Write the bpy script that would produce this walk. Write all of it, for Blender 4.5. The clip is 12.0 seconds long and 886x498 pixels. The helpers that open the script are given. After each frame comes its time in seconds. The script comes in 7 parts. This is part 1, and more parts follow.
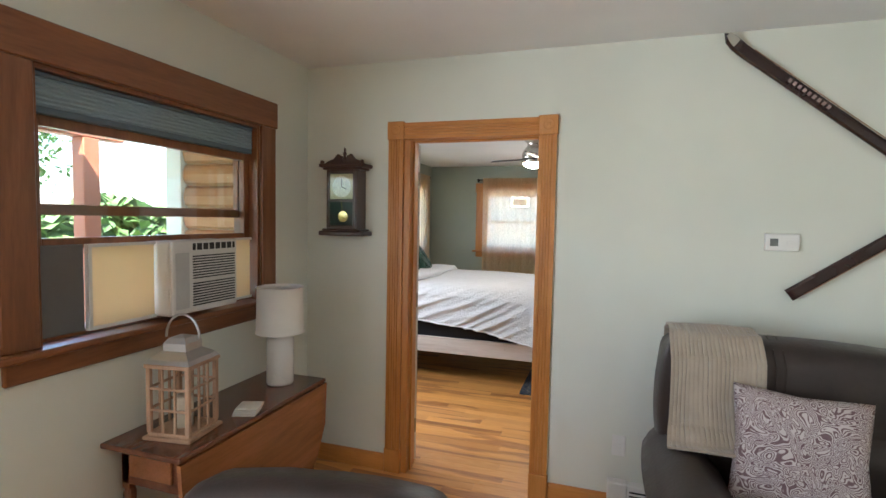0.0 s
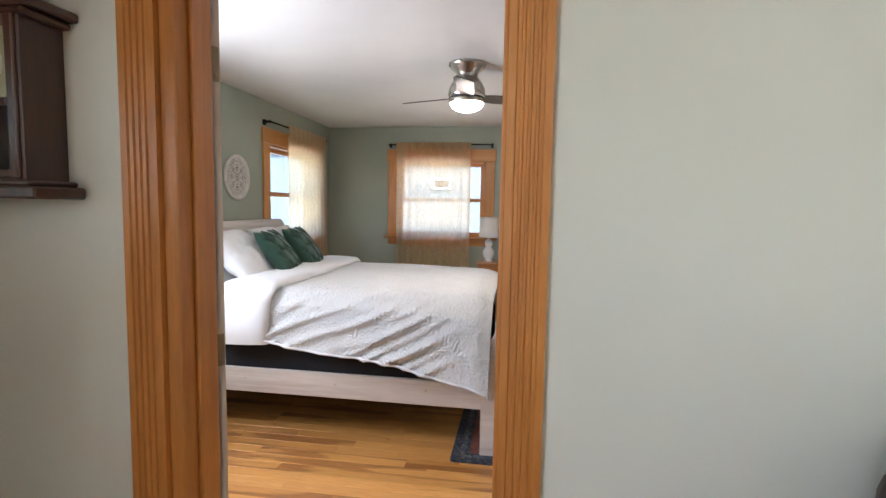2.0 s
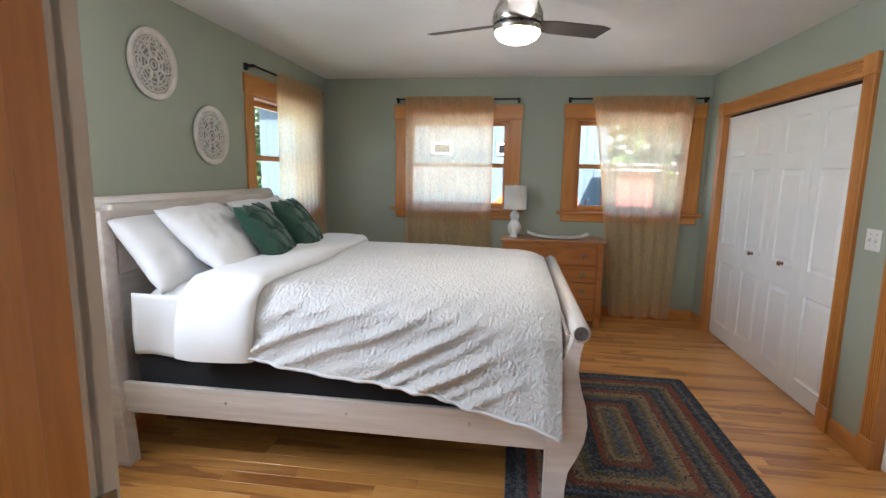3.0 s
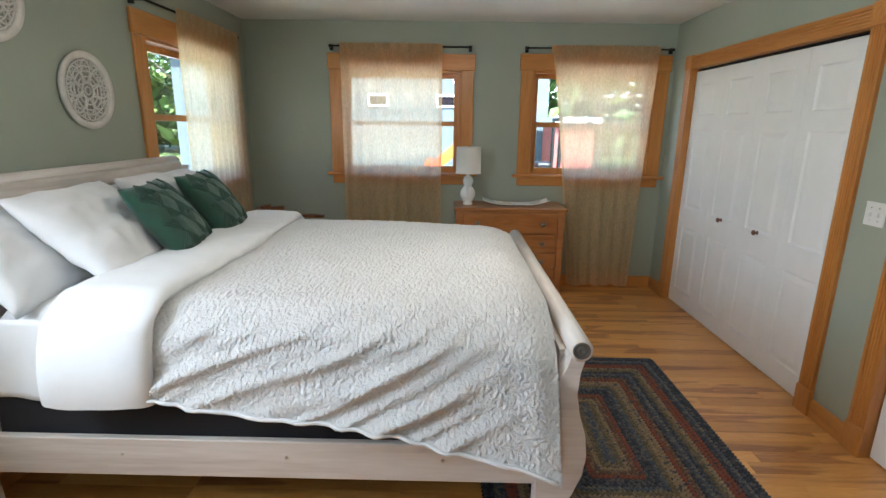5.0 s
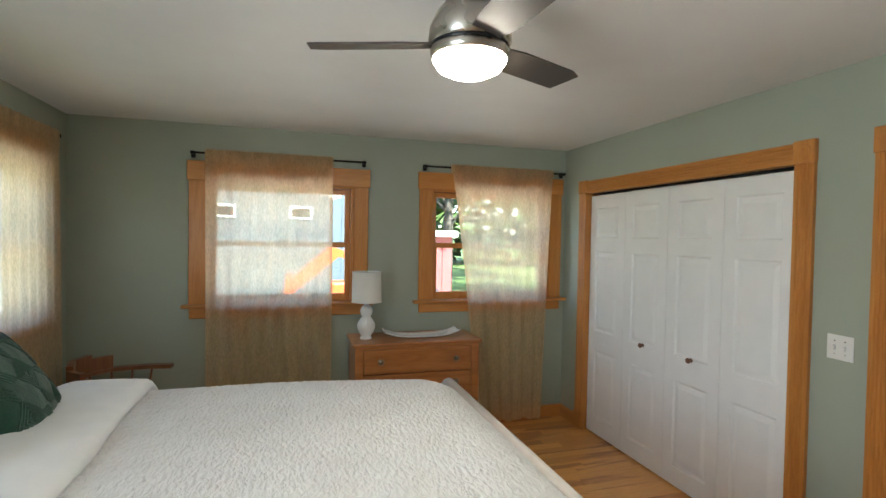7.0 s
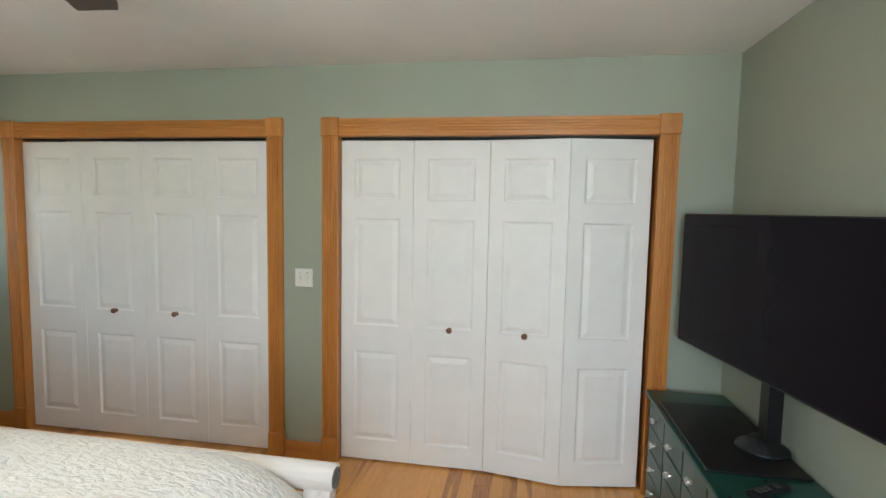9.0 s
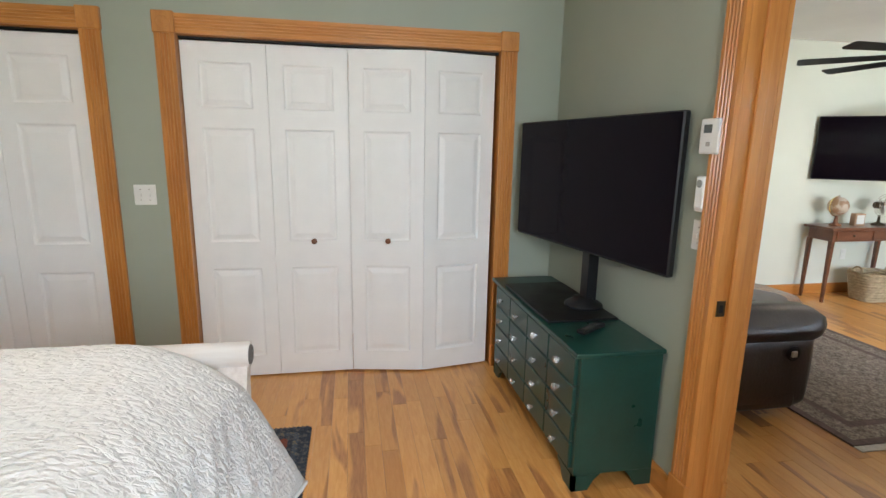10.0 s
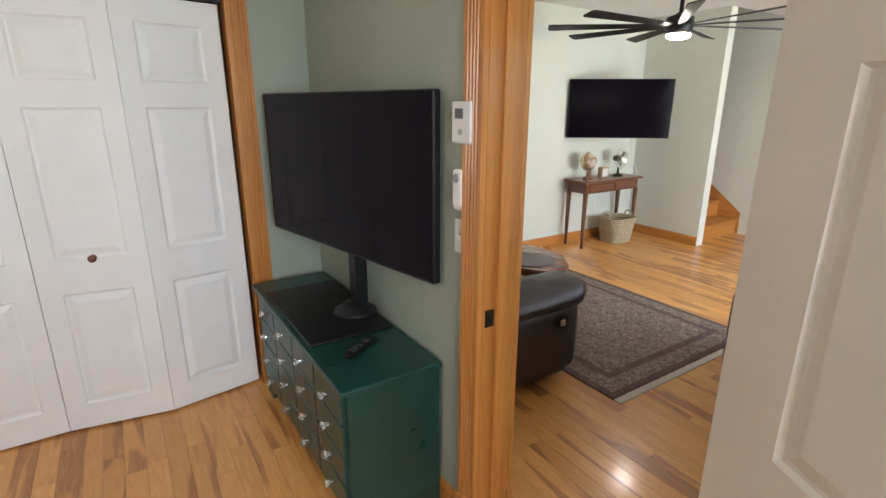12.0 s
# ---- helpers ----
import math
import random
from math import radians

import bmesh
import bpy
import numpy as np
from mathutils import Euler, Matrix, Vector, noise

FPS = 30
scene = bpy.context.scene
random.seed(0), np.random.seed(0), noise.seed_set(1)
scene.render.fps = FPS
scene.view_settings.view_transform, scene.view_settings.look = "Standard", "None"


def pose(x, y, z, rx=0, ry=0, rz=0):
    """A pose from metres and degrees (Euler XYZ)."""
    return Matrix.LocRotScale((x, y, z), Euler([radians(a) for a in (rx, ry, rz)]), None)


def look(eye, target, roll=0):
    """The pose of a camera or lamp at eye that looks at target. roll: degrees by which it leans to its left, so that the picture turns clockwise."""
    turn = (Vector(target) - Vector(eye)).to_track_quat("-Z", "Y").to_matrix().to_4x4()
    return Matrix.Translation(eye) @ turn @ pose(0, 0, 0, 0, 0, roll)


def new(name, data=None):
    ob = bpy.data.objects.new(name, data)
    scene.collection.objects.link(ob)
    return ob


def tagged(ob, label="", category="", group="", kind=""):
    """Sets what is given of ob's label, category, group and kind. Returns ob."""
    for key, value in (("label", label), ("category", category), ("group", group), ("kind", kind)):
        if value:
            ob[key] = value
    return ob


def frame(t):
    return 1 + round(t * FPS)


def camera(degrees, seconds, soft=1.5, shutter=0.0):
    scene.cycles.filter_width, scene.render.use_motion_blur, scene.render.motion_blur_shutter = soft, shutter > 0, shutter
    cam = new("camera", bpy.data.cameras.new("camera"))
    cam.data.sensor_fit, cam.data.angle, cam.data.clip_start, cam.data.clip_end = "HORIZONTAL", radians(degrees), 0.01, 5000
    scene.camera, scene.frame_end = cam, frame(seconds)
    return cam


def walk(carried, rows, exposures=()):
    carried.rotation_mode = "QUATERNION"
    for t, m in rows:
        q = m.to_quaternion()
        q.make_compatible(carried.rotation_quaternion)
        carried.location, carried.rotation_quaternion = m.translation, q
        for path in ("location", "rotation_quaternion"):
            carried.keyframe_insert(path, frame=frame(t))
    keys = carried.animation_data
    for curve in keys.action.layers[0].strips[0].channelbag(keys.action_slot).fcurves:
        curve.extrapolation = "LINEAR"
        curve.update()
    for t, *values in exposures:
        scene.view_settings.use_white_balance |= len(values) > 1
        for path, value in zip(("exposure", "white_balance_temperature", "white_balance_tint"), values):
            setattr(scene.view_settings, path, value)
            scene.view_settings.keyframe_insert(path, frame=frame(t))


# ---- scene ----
cam = camera(83.5, 12.0, soft=1.5, shutter=0.0)
PATH = [
    (0, (1.398, -2.803, 1.587), (0.787, -0.903, 1.468), 1.1),
    (0.5, (1.512, -2.417, 1.568), (1.103, -0.463, 1.45), 1.1),
    (1, (1.493, -1.968, 1.542), (1.169, 0.001, 1.417), 1.1),
    (1.5, (1.297, -1.532, 1.509), (0.994, 0.44, 1.363), 1.2),
    (2, (1.081, -1.075, 1.473), (0.778, 0.895, 1.304), 1.0),
    (2.5, (0.841, -0.66, 1.465), (0.535, 1.305, 1.251), 1.1),
    (3, (0.708, -0.283, 1.471), (0.434, 1.675, 1.169), 1.0),
    (4.8, (0.581, 0.169, 1.538), (0.527, 2.102, 1.026), 0.7),
    (5, (0.557, 0.226, 1.545), (0.535, 2.167, 1.062), 0.8),
    (5.5, (0.516, 0.426, 1.616), (0.545, 2.397, 1.279), 0.9),
    (6, (0.461, 0.597, 1.63), (0.524, 2.59, 1.471), 0.9),
    (6.5, (0.343, 0.76, 1.629), (0.542, 2.749, 1.563), 1.0),
    (8.3, (-0.136, 1.265, 1.675), (1.606, 2.239, 1.541), 0.5),
    (8.5, (-0.150, 1.225, 1.672), (1.678, 2.008, 1.519), 0.4),
    (9, (-0.306, 1.231, 1.605), (1.661, 1.557, 1.445), 1.1),
    (9.5, (-0.418, 1.407, 1.496), (1.566, 1.307, 1.266), 1.0),
    (9.7, (-0.485, 1.43, 1.496), (1.484, 1.225, 1.211), 0.4),
    (10, (-0.488, 1.44, 1.444), (1.44, 1.08, 1.05), 1.0),
    (10.5, (-0.534, 1.421, 1.428), (1.324, 0.905, 0.896), 0.5),
    (11, (-0.484, 1.377, 1.443), (1.298, 0.694, 0.843), 0.6),
    (11.5, (-0.329, 1.232, 1.496), (1.381, 0.398, 0.879), 0.5),
    (12, (-0.128, 1.057, 1.559), (1.481, 0.009, 1.0), 0.2),
]
EXPOSURES = [(0.0, 3.05, 5750, 11), (1.0, 3.2, 5750, 13), (2.0, 3.1, 5800, 15), (3.2, 2.95, 5700, 10), (5.0, 2.92, 5700, 6), (6.5, 2.8, 5850, 5), (8.5, 2.85, 5850, 3), (9.2, 3.05, 5900, 4), (10.0, 3.05, 5950, 8), (12.0, 3.0, 6000, 10)]
walk(cam, [(t, look(eye, target, roll)) for t, eye, target, roll in PATH], EXPOSURES)
SKY_STRENGTH, SUN_STRENGTH, FAN_LAMP, WINDOW_LIGHT, BED_FILL_LIGHT = 0.15, 5.0, 13.0, 14.0, 6.6

# ---- light ----
world = bpy.data.worlds.new("world")
scene.world = world
world.use_nodes = True
wn = world.node_tree
sky = wn.nodes.new("ShaderNodeTexSky")
sky.sky_type = "NISHITA"
sky.sun_disc = False
sky.sun_elevation = radians(52)
sky.sun_rotation = radians(150)
wn.nodes["Background"].inputs["Strength"].default_value = SKY_STRENGTH
wn.links.new(sky.outputs[0], wn.nodes["Background"].inputs["Color"])

sun_data = bpy.data.lights.new("sun", "SUN")
sun_data.energy = SUN_STRENGTH
sun_data.angle = radians(0.6)
sun_data.color = (1.0, 0.95, 0.88)
sun = new("sun", sun_data)
az, el = radians(150), radians(52)
sun_from = Vector((math.sin(az) * math.cos(el), math.cos(az) * math.cos(el), math.sin(el)))
sun.rotation_euler = (-sun_from).to_track_quat("-Z", "Y").to_euler()


# ---- building helpers ----
def link(name, bm, mat, parent=None, label="", smooth=False):
    """One mesh object from a bmesh, under parent if given."""
    me = bpy.data.meshes.new(name)
    bmesh.ops.recalc_face_normals(bm, faces=bm.faces[:])
    if smooth:
        for f in bm.faces:
            f.smooth = True
    bm.to_mesh(me)
    bm.free()
    me.materials.append(mat)
    ob = new(name, me)
    if parent:
        ob.parent = parent
    if label:
        ob["label"] = label
    return ob


def part(name, bm, mat, parent, label="", smooth=False):
    return link(name, bm, mat, parent, label, smooth)


def structure(name, bm, mat, label="", category="", smooth=False):
    return tagged(link(name, bm, mat, None, "", smooth), label, category, "", "structure")


def thing(name, label, category, m=None, group=""):
    """An Empty at the thing's base that will carry its parts."""
    ob = new(name)
    ob.empty_display_size = 0.1
    if m is not None:
        ob.matrix_world = m
    return tagged(ob, label, category, group)


def box(bm, a, b, bevel=0.0, m=None, seg=1):
    """A box between two corners, its edges rounded by bevel."""
    a, b = Vector(a), Vector(b)
    geo = bmesh.ops.create_cube(bm, size=1.0)["verts"]
    c, s = (a + b) / 2, b - a
    for v in geo:
        v.co = Vector((v.co.x * s.x, v.co.y * s.y, v.co.z * s.z)) + c
    if bevel > 0:
        edges = list({e for v in geo for e in v.link_edges})
        out = bmesh.ops.bevel(bm, geom=edges, offset=bevel, segments=seg, affect="EDGES", profile=0.5)
        geo = list({v for f in out["faces"] for v in f.verts} | {v for v in geo if v.is_valid})
    if m is not None:
        bmesh.ops.transform(bm, matrix=m, verts=geo)
    return geo


def boxes(items, bevel=0.0, seg=1):
    bm = bmesh.new()
    for a, b in items:
        box(bm, a, b, bevel, None, seg)
    return bm


def lathe(bm, profile, segs=24, m=None, flute=0, depth=0.0):
    """A turned body from (radius, height) pairs; flute ribs of some depth round it."""
    rings = []
    for r, z in profile:
        ring = []
        for i in range(segs):
            a = 2 * math.pi * i / segs
            rr = r * (1 - depth * (0.5 + 0.5 * math.cos(flute * a))) if flute else r
            ring.append(bm.verts.new((rr * math.cos(a), rr * math.sin(a), z)))
        rings.append(ring)
    for lo, hi in zip(rings, rings[1:]):
        for i in range(segs):
            j = (i + 1) % segs
            bm.faces.new((lo[i], lo[j], hi[j], hi[i]))
    bm.faces.new(rings[0][::-1])
    bm.faces.new(rings[-1])
    vs = [v for ring in rings for v in ring]
    if m is not None:
        bmesh.ops.transform(bm, matrix=m, verts=vs)
    return vs


def rod(bm, a, b, r, segs=10, r2=None):
    """A round bar from a to b."""
    a, b = Vector(a), Vector(b)
    d = b - a
    m = Matrix.Translation(a) @ d.to_track_quat("Z", "Y").to_matrix().to_4x4()
    return lathe(bm, [(r, 0), (r if r2 is None else r2, d.length)], segs, m)


def pipe(bm, pts, r, segs=8):
    """A bent tube along points."""
    pts = [Vector(p) for p in pts]
    rings = []
    for i, p in enumerate(pts):
        t = (pts[min(i + 1, len(pts) - 1)] - pts[max(i - 1, 0)]).normalized()
        q = t.to_track_quat("Z", "Y")
        rings.append([bm.verts.new(p + q @ Vector((r * math.cos(2 * math.pi * k / segs), r * math.sin(2 * math.pi * k / segs), 0))) for k in range(segs)])
    for lo, hi in zip(rings, rings[1:]):
        for k in range(segs):
            j = (k + 1) % segs
            bm.faces.new((lo[k], lo[j], hi[j], hi[k]))
    bm.faces.new(rings[0][::-1])
    bm.faces.new(rings[-1])


def prism(bm, outline, lo, hi, m=None):
    """An outline in x and y, drawn out in z from lo to hi."""
    b = [bm.verts.new((x, y, lo)) for x, y in outline]
    t = [bm.verts.new((x, y, hi)) for x, y in outline]
    n = len(outline)
    bm.faces.new(b[::-1])
    bm.faces.new(t)
    for i in range(n):
        j = (i + 1) % n
        bm.faces.new((b[i], b[j], t[j], t[i]))
    if m is not None:
        bmesh.ops.transform(bm, matrix=m, verts=b + t)
    return b + t


def sheet(nu, nv, fn, thick=0.0):
    """A surface from fn(u, v), u and v from 0 to 1; with a thickness it is closed."""
    bm = bmesh.new()
    g = [[bm.verts.new(fn(i / nu, j / nv)) for j in range(nv + 1)] for i in range(nu + 1)]
    for i in range(nu):
        for j in range(nv):
            bm.faces.new((g[i][j], g[i + 1][j], g[i + 1][j + 1], g[i][j + 1]))
    if thick:
        bm.normal_update()
        bmesh.ops.solidify(bm, geom=bm.faces[:], thickness=thick)
    return bm


def cushion(w, h, t, nu=24, wrinkle=0.008, seed=0.0, pinch=0.08):
    """A stuffed cushion of w by h, t thick, standing in x and z, its corners drawn out."""
    bm = bmesh.new()
    sides = []
    for s in (1, -1):
        g = []
        for i in range(nu + 1):
            row = []
            for j in range(nu + 1):
                u, v = 2 * i / nu - 1, 2 * j / nu - 1
                fat = max(0.0, (1 - abs(u) ** 2.6) * (1 - abs(v) ** 2.6)) ** 0.5
                k = 1 - pinch * (1 - abs(u * v)) * max(abs(u), abs(v)) ** 3
                n = noise.noise(Vector((u * 2.3 + seed, v * 2.3, s * 3.1))) + 0.5 * noise.noise(Vector((u * 6 + seed, v * 6, s)))
                row.append(bm.verts.new((u * w / 2 * k, s * (fat * t / 2) + n * wrinkle * fat, v * h / 2 * k)))
            g.append(row)
        sides.append(g)
        for i in range(nu):
            for j in range(nu):
                q = (g[i][j], g[i + 1][j], g[i + 1][j + 1], g[i][j + 1])
                bm.faces.new(q if s < 0 else q[::-1])
    bmesh.ops.remove_doubles(bm, verts=bm.verts[:], dist=0.0008)
    return bm


# ---- materials ----
def material(name):
    m = bpy.data.materials.new(name)
    m.use_nodes = True
    return m, m.node_tree, m.node_tree.nodes["Principled BSDF"]


def texture_space(nt, scale=(1, 1, 1), object_space=True):
    tc = nt.nodes.new("ShaderNodeTexCoord")
    mp = nt.nodes.new("ShaderNodeMapping")
    mp.inputs["Scale"].default_value = scale
    nt.links.new(tc.outputs["Object" if object_space else "Generated"], mp.inputs["Vector"])
    return mp.outputs["Vector"]


def noise_node(nt, vec, scale, detail=4.0, rough=0.55, distortion=0.0):
    n = nt.nodes.new("ShaderNodeTexNoise")
    n.inputs["Scale"].default_value = scale
    n.inputs["Detail"].default_value = detail
    n.inputs["Roughness"].default_value = rough
    n.inputs["Distortion"].default_value = distortion
    nt.links.new(vec, n.inputs["Vector"])
    return n


def ramp(nt, fac, stops):
    r = nt.nodes.new("ShaderNodeValToRGB")
    els = r.color_ramp.elements
    while len(els) < len(stops):
        els.new(0.5)
    for e, (p, c) in zip(els, stops):
        e.position, e.color = p, (*c, 1)
    nt.links.new(fac, r.inputs["Fac"])
    return r.outputs["Color"]


def mixed(nt, fac, a, b, mode="MIX"):
    m = nt.nodes.new("ShaderNodeMix")
    m.data_type, m.blend_type = "RGBA", mode
    for sock, val in ((m.inputs["Factor"], fac), (m.inputs["A"], a), (m.inputs["B"], b)):
        if isinstance(val, (int, float)):
            sock.default_value = val
        elif isinstance(val, tuple):
            sock.default_value = (*val, 1)
        else:
            nt.links.new(val, sock)
    return m.outputs["Result"]


def bumped(nt, bsdf, height, strength=0.3, distance=0.01):
    b = nt.nodes.new("ShaderNodeBump")
    b.inputs["Strength"].default_value = strength
    b.inputs["Distance"].default_value = distance
    nt.links.new(height, b.inputs["Height"])
    nt.links.new(b.outputs["Normal"], bsdf.inputs["Normal"])


def plain(name, color, rough=0.5, metal=0.0, vary=0.12, scale=6.0, bump=0.08, fine=90.0, sheen=0.0, coat=0.0):
    """A surface of one colour with blotches, fine grain and a little relief."""
    m, nt, b = material(name)
    vec = texture_space(nt)
    big = noise_node(nt, vec, scale, 3)
    small = noise_node(nt, vec, fine, 3)
    dark = tuple(c * (1 - vary) for c in color)
    light = tuple(min(1, c * (1 + vary)) for c in color)
    col = ramp(nt, big.outputs["Fac"], [(0.3, dark), (0.7, light)])
    col = mixed(nt, 0.25, col, ramp(nt, small.outputs["Fac"], [(0.3, dark), (0.7, light)]))
    nt.links.new(col, b.inputs["Base Color"])
    rr = ramp(nt, big.outputs["Fac"], [(0.25, (max(0.03, rough - 0.07),) * 3), (0.75, (min(1, rough + 0.07),) * 3)])
    nt.links.new(rr, b.inputs["Roughness"])
    b.inputs["Metallic"].default_value = metal
    b.inputs["Sheen Weight"].default_value = sheen
    b.inputs["Coat Weight"].default_value = coat
    if bump:
        bumped(nt, b, small.outputs["Fac"], bump, 0.004)
    return m


def wood(name, dark, mid, light, axis="z", rough=0.35, coat=0.15, ring=9.0, fine=120.0):
    """Sawn timber with its grain along one axis."""
    m, nt, b = material(name)
    long = 0.09
    sc = {"x": (long, 1, 1), "y": (1, long, 1), "z": (1, 1, long)}[axis]
    vec = texture_space(nt, sc)
    rings = noise_node(nt, vec, ring, 3, 0.6, 1.2)
    pores = noise_node(nt, vec, fine, 2, 0.6)
    col = ramp(nt, rings.outputs["Fac"], [(0.28, dark), (0.48, mid), (0.72, light)])
    info = nt.nodes.new("ShaderNodeObjectInfo")
    shade = ramp(nt, info.outputs["Random"], [(0.0, (0.86, 0.85, 0.83)), (1.0, (1.0, 1.0, 1.0))])
    col = mixed(nt, 1.0, col, shade, "MULTIPLY")
    col = mixed(nt, 0.2, col, ramp(nt, pores.outputs["Fac"], [(0.35, dark), (0.6, light)]))
    nt.links.new(col, b.inputs["Base Color"])
    b.inputs["Roughness"].default_value = rough
    b.inputs["Coat Weight"].default_value = coat
    b.inputs["Coat Roughness"].default_value = 0.2
    bumped(nt, b, pores.outputs["Fac"], 0.12, 0.002)
    return m


def glowing(name, color, strength):
    m, nt, b = material(name)
    b.inputs["Base Color"].default_value = (0.9, 0.88, 0.82, 1)
    b.inputs["Emission Color"].default_value = (*color, 1)
    b.inputs["Emission Strength"].default_value = strength
    b.inputs["Roughness"].default_value = 0.4
    return m


def wall_paint(name, color):
    """Rolled wall paint: broad unevenness, roller stipple, slight sheen."""
    m, nt, b = material(name)
    vec = texture_space(nt)
    big = noise_node(nt, vec, 1.3, 3)
    stipple = noise_node(nt, vec, 160, 3)
    col = ramp(nt, big.outputs["Fac"], [(0.3, tuple(c * 0.95 for c in color)), (0.7, tuple(min(1, c * 1.04) for c in color))])
    nt.links.new(col, b.inputs["Base Color"])
    b.inputs["Roughness"].default_value = 0.5
    bumped(nt, b, stipple.outputs["Fac"], 0.15, 0.002)
    return m


def pane_glass(name):
    m, nt, b = material(name)
    out = nt.nodes["Material Output"]
    clear = nt.nodes.new("ShaderNodeBsdfTransparent")
    clear.inputs["Color"].default_value = (0.95, 0.97, 0.96, 1)
    gloss = nt.nodes.new("ShaderNodeBsdfGlossy")
    gloss.inputs["Roughness"].default_value = 0.02
    lw = nt.nodes.new("ShaderNodeLayerWeight")
    lw.inputs["Blend"].default_value = 0.5
    pw = nt.nodes.new("ShaderNodeMath")
    pw.operation = "POWER"
    pw.inputs[1].default_value = 4.0
    nt.links.new(lw.outputs["Facing"], pw.inputs[0])
    fr = nt.nodes.new("ShaderNodeMath")
    fr.operation = "MULTIPLY_ADD"
    fr.inputs[1].default_value = 0.8
    fr.inputs[2].default_value = 0.04
    nt.links.new(pw.outputs[0], fr.inputs[0])
    mx = nt.nodes.new("ShaderNodeMixShader")
    nt.links.new(fr.outputs[0], mx.inputs[0])
    nt.links.new(clear.outputs[0], mx.inputs[1])
    nt.links.new(gloss.outputs[0], mx.inputs[2])
    nt.links.new(mx.outputs[0], out.inputs["Surface"])
    return m


def sheer_cloth(name, color, open_share=0.35):
    """Loosely woven cloth that lets some light straight through."""
    m, nt, b = material(name)
    out = nt.nodes["Material Output"]
    vec = texture_space(nt, (1, 1, 1))
    weave = noise_node(nt, texture_space(nt, (1, 1, 0.35)), 110, 3, 0.6, 0.4)
    slub = noise_node(nt, texture_space(nt, (1, 1, 0.16)), 46, 3, 0.55, 0.8)
    col = ramp(nt, slub.outputs["Fac"], [(0.3, tuple(c * 0.88 for c in color)), (0.7, color)])
    dif = nt.nodes.new("ShaderNodeBsdfDiffuse")
    tra = nt.nodes.new("ShaderNodeBsdfTranslucent")
    clr = nt.nodes.new("ShaderNodeBsdfTransparent")
    clr.inputs["Color"].default_value = (1.0, 0.97, 0.9, 1)
    nt.links.new(col, dif.inputs["Color"])
    nt.links.new(col, tra.inputs["Color"])
    a = nt.nodes.new("ShaderNodeMixShader")
    a.inputs[0].default_value = 0.78
    nt.links.new(dif.outputs[0], a.inputs[1])
    nt.links.new(tra.outputs[0], a.inputs[2])
    holes = ramp(nt, weave.outputs["Fac"], [(0.35, (open_share + 0.07,) * 3), (0.65, (max(0, open_share - 0.07),) * 3)])
    c = nt.nodes.new("ShaderNodeMixShader")
    nt.links.new(holes, c.inputs[0])
    nt.links.new(a.outputs[0], c.inputs[1])
    nt.links.new(clr.outputs[0], c.inputs[2])
    nt.links.new(c.outputs[0], out.inputs["Surface"])
    return m


def plank_wood(name):
    """Hickory strip flooring: pale sapwood, brown heartwood streaks, each board its own tone."""
    m, nt, b = material(name)
    info = nt.nodes.new("ShaderNodeObjectInfo")
    tc = nt.nodes.new("ShaderNodeTexCoord")
    add = nt.nodes.new("ShaderNodeVectorMath")
    add.operation = "MULTIPLY_ADD"
    add.inputs[1].default_value = (1, 1, 1)
    geo = nt.nodes.new("ShaderNodeNewGeometry")
    both = nt.nodes.new("ShaderNodeMath")
    both.operation = "ADD"
    nt.links.new(info.outputs["Random"], both.inputs[0])
    nt.links.new(geo.outputs["Random Per Island"], both.inputs[1])
    far = nt.nodes.new("ShaderNodeMath")
    far.operation = "MULTIPLY"
    far.inputs[1].default_value = 37.0
    nt.links.new(both.outputs[0], far.inputs[0])
    nt.links.new(tc.outputs["Object"], add.inputs[0])
    nt.links.new(far.outputs[0], add.inputs[2])
    mp = nt.nodes.new("ShaderNodeMapping")
    mp.inputs["Scale"].default_value = (0.13, 1, 1)
    nt.links.new(add.outputs[0], mp.inputs["Vector"])
    heart = noise_node(nt, mp.outputs[0], 7, 2, 0.45, 0.8)
    grain = noise_node(nt, mp.outputs[0], 75, 3, 0.6, 0.6)
    pale = ramp(nt, grain.outputs["Fac"], [(0.3, (0.62, 0.290, 0.070)), (0.7, (0.71, 0.375, 0.115))])
    brown = ramp(nt, grain.outputs["Fac"], [(0.3, (0.33, 0.135, 0.036)), (0.7, (0.49, 0.225, 0.07))])
    mask = ramp(nt, heart.outputs["Fac"], [(0.55, (0, 0, 0)), (0.60, (1, 1, 1))])
    frac = nt.nodes.new("ShaderNodeMath")
    frac.operation = "FRACT"
    nt.links.new(both.outputs[0], frac.inputs[0])
    tone = ramp(nt, frac.outputs[0], [(0.0, (0.74, 0.64, 0.52)), (0.22, (0.93, 0.89, 0.83)), (1.0, (1.1, 1.08, 1.06))])
    col = mixed(nt, mask, pale, brown)
    col = mixed(nt, 1.0, col, tone, "MULTIPLY")
    nt.links.new(col, b.inputs["Base Color"])
    b.inputs["Roughness"].default_value = 0.3
    b.inputs["Coat Weight"].default_value = 0.35
    b.inputs["Coat Roughness"].default_value = 0.12
    bumped(nt, b, grain.outputs["Fac"], 0.06, 0.002)
    return m


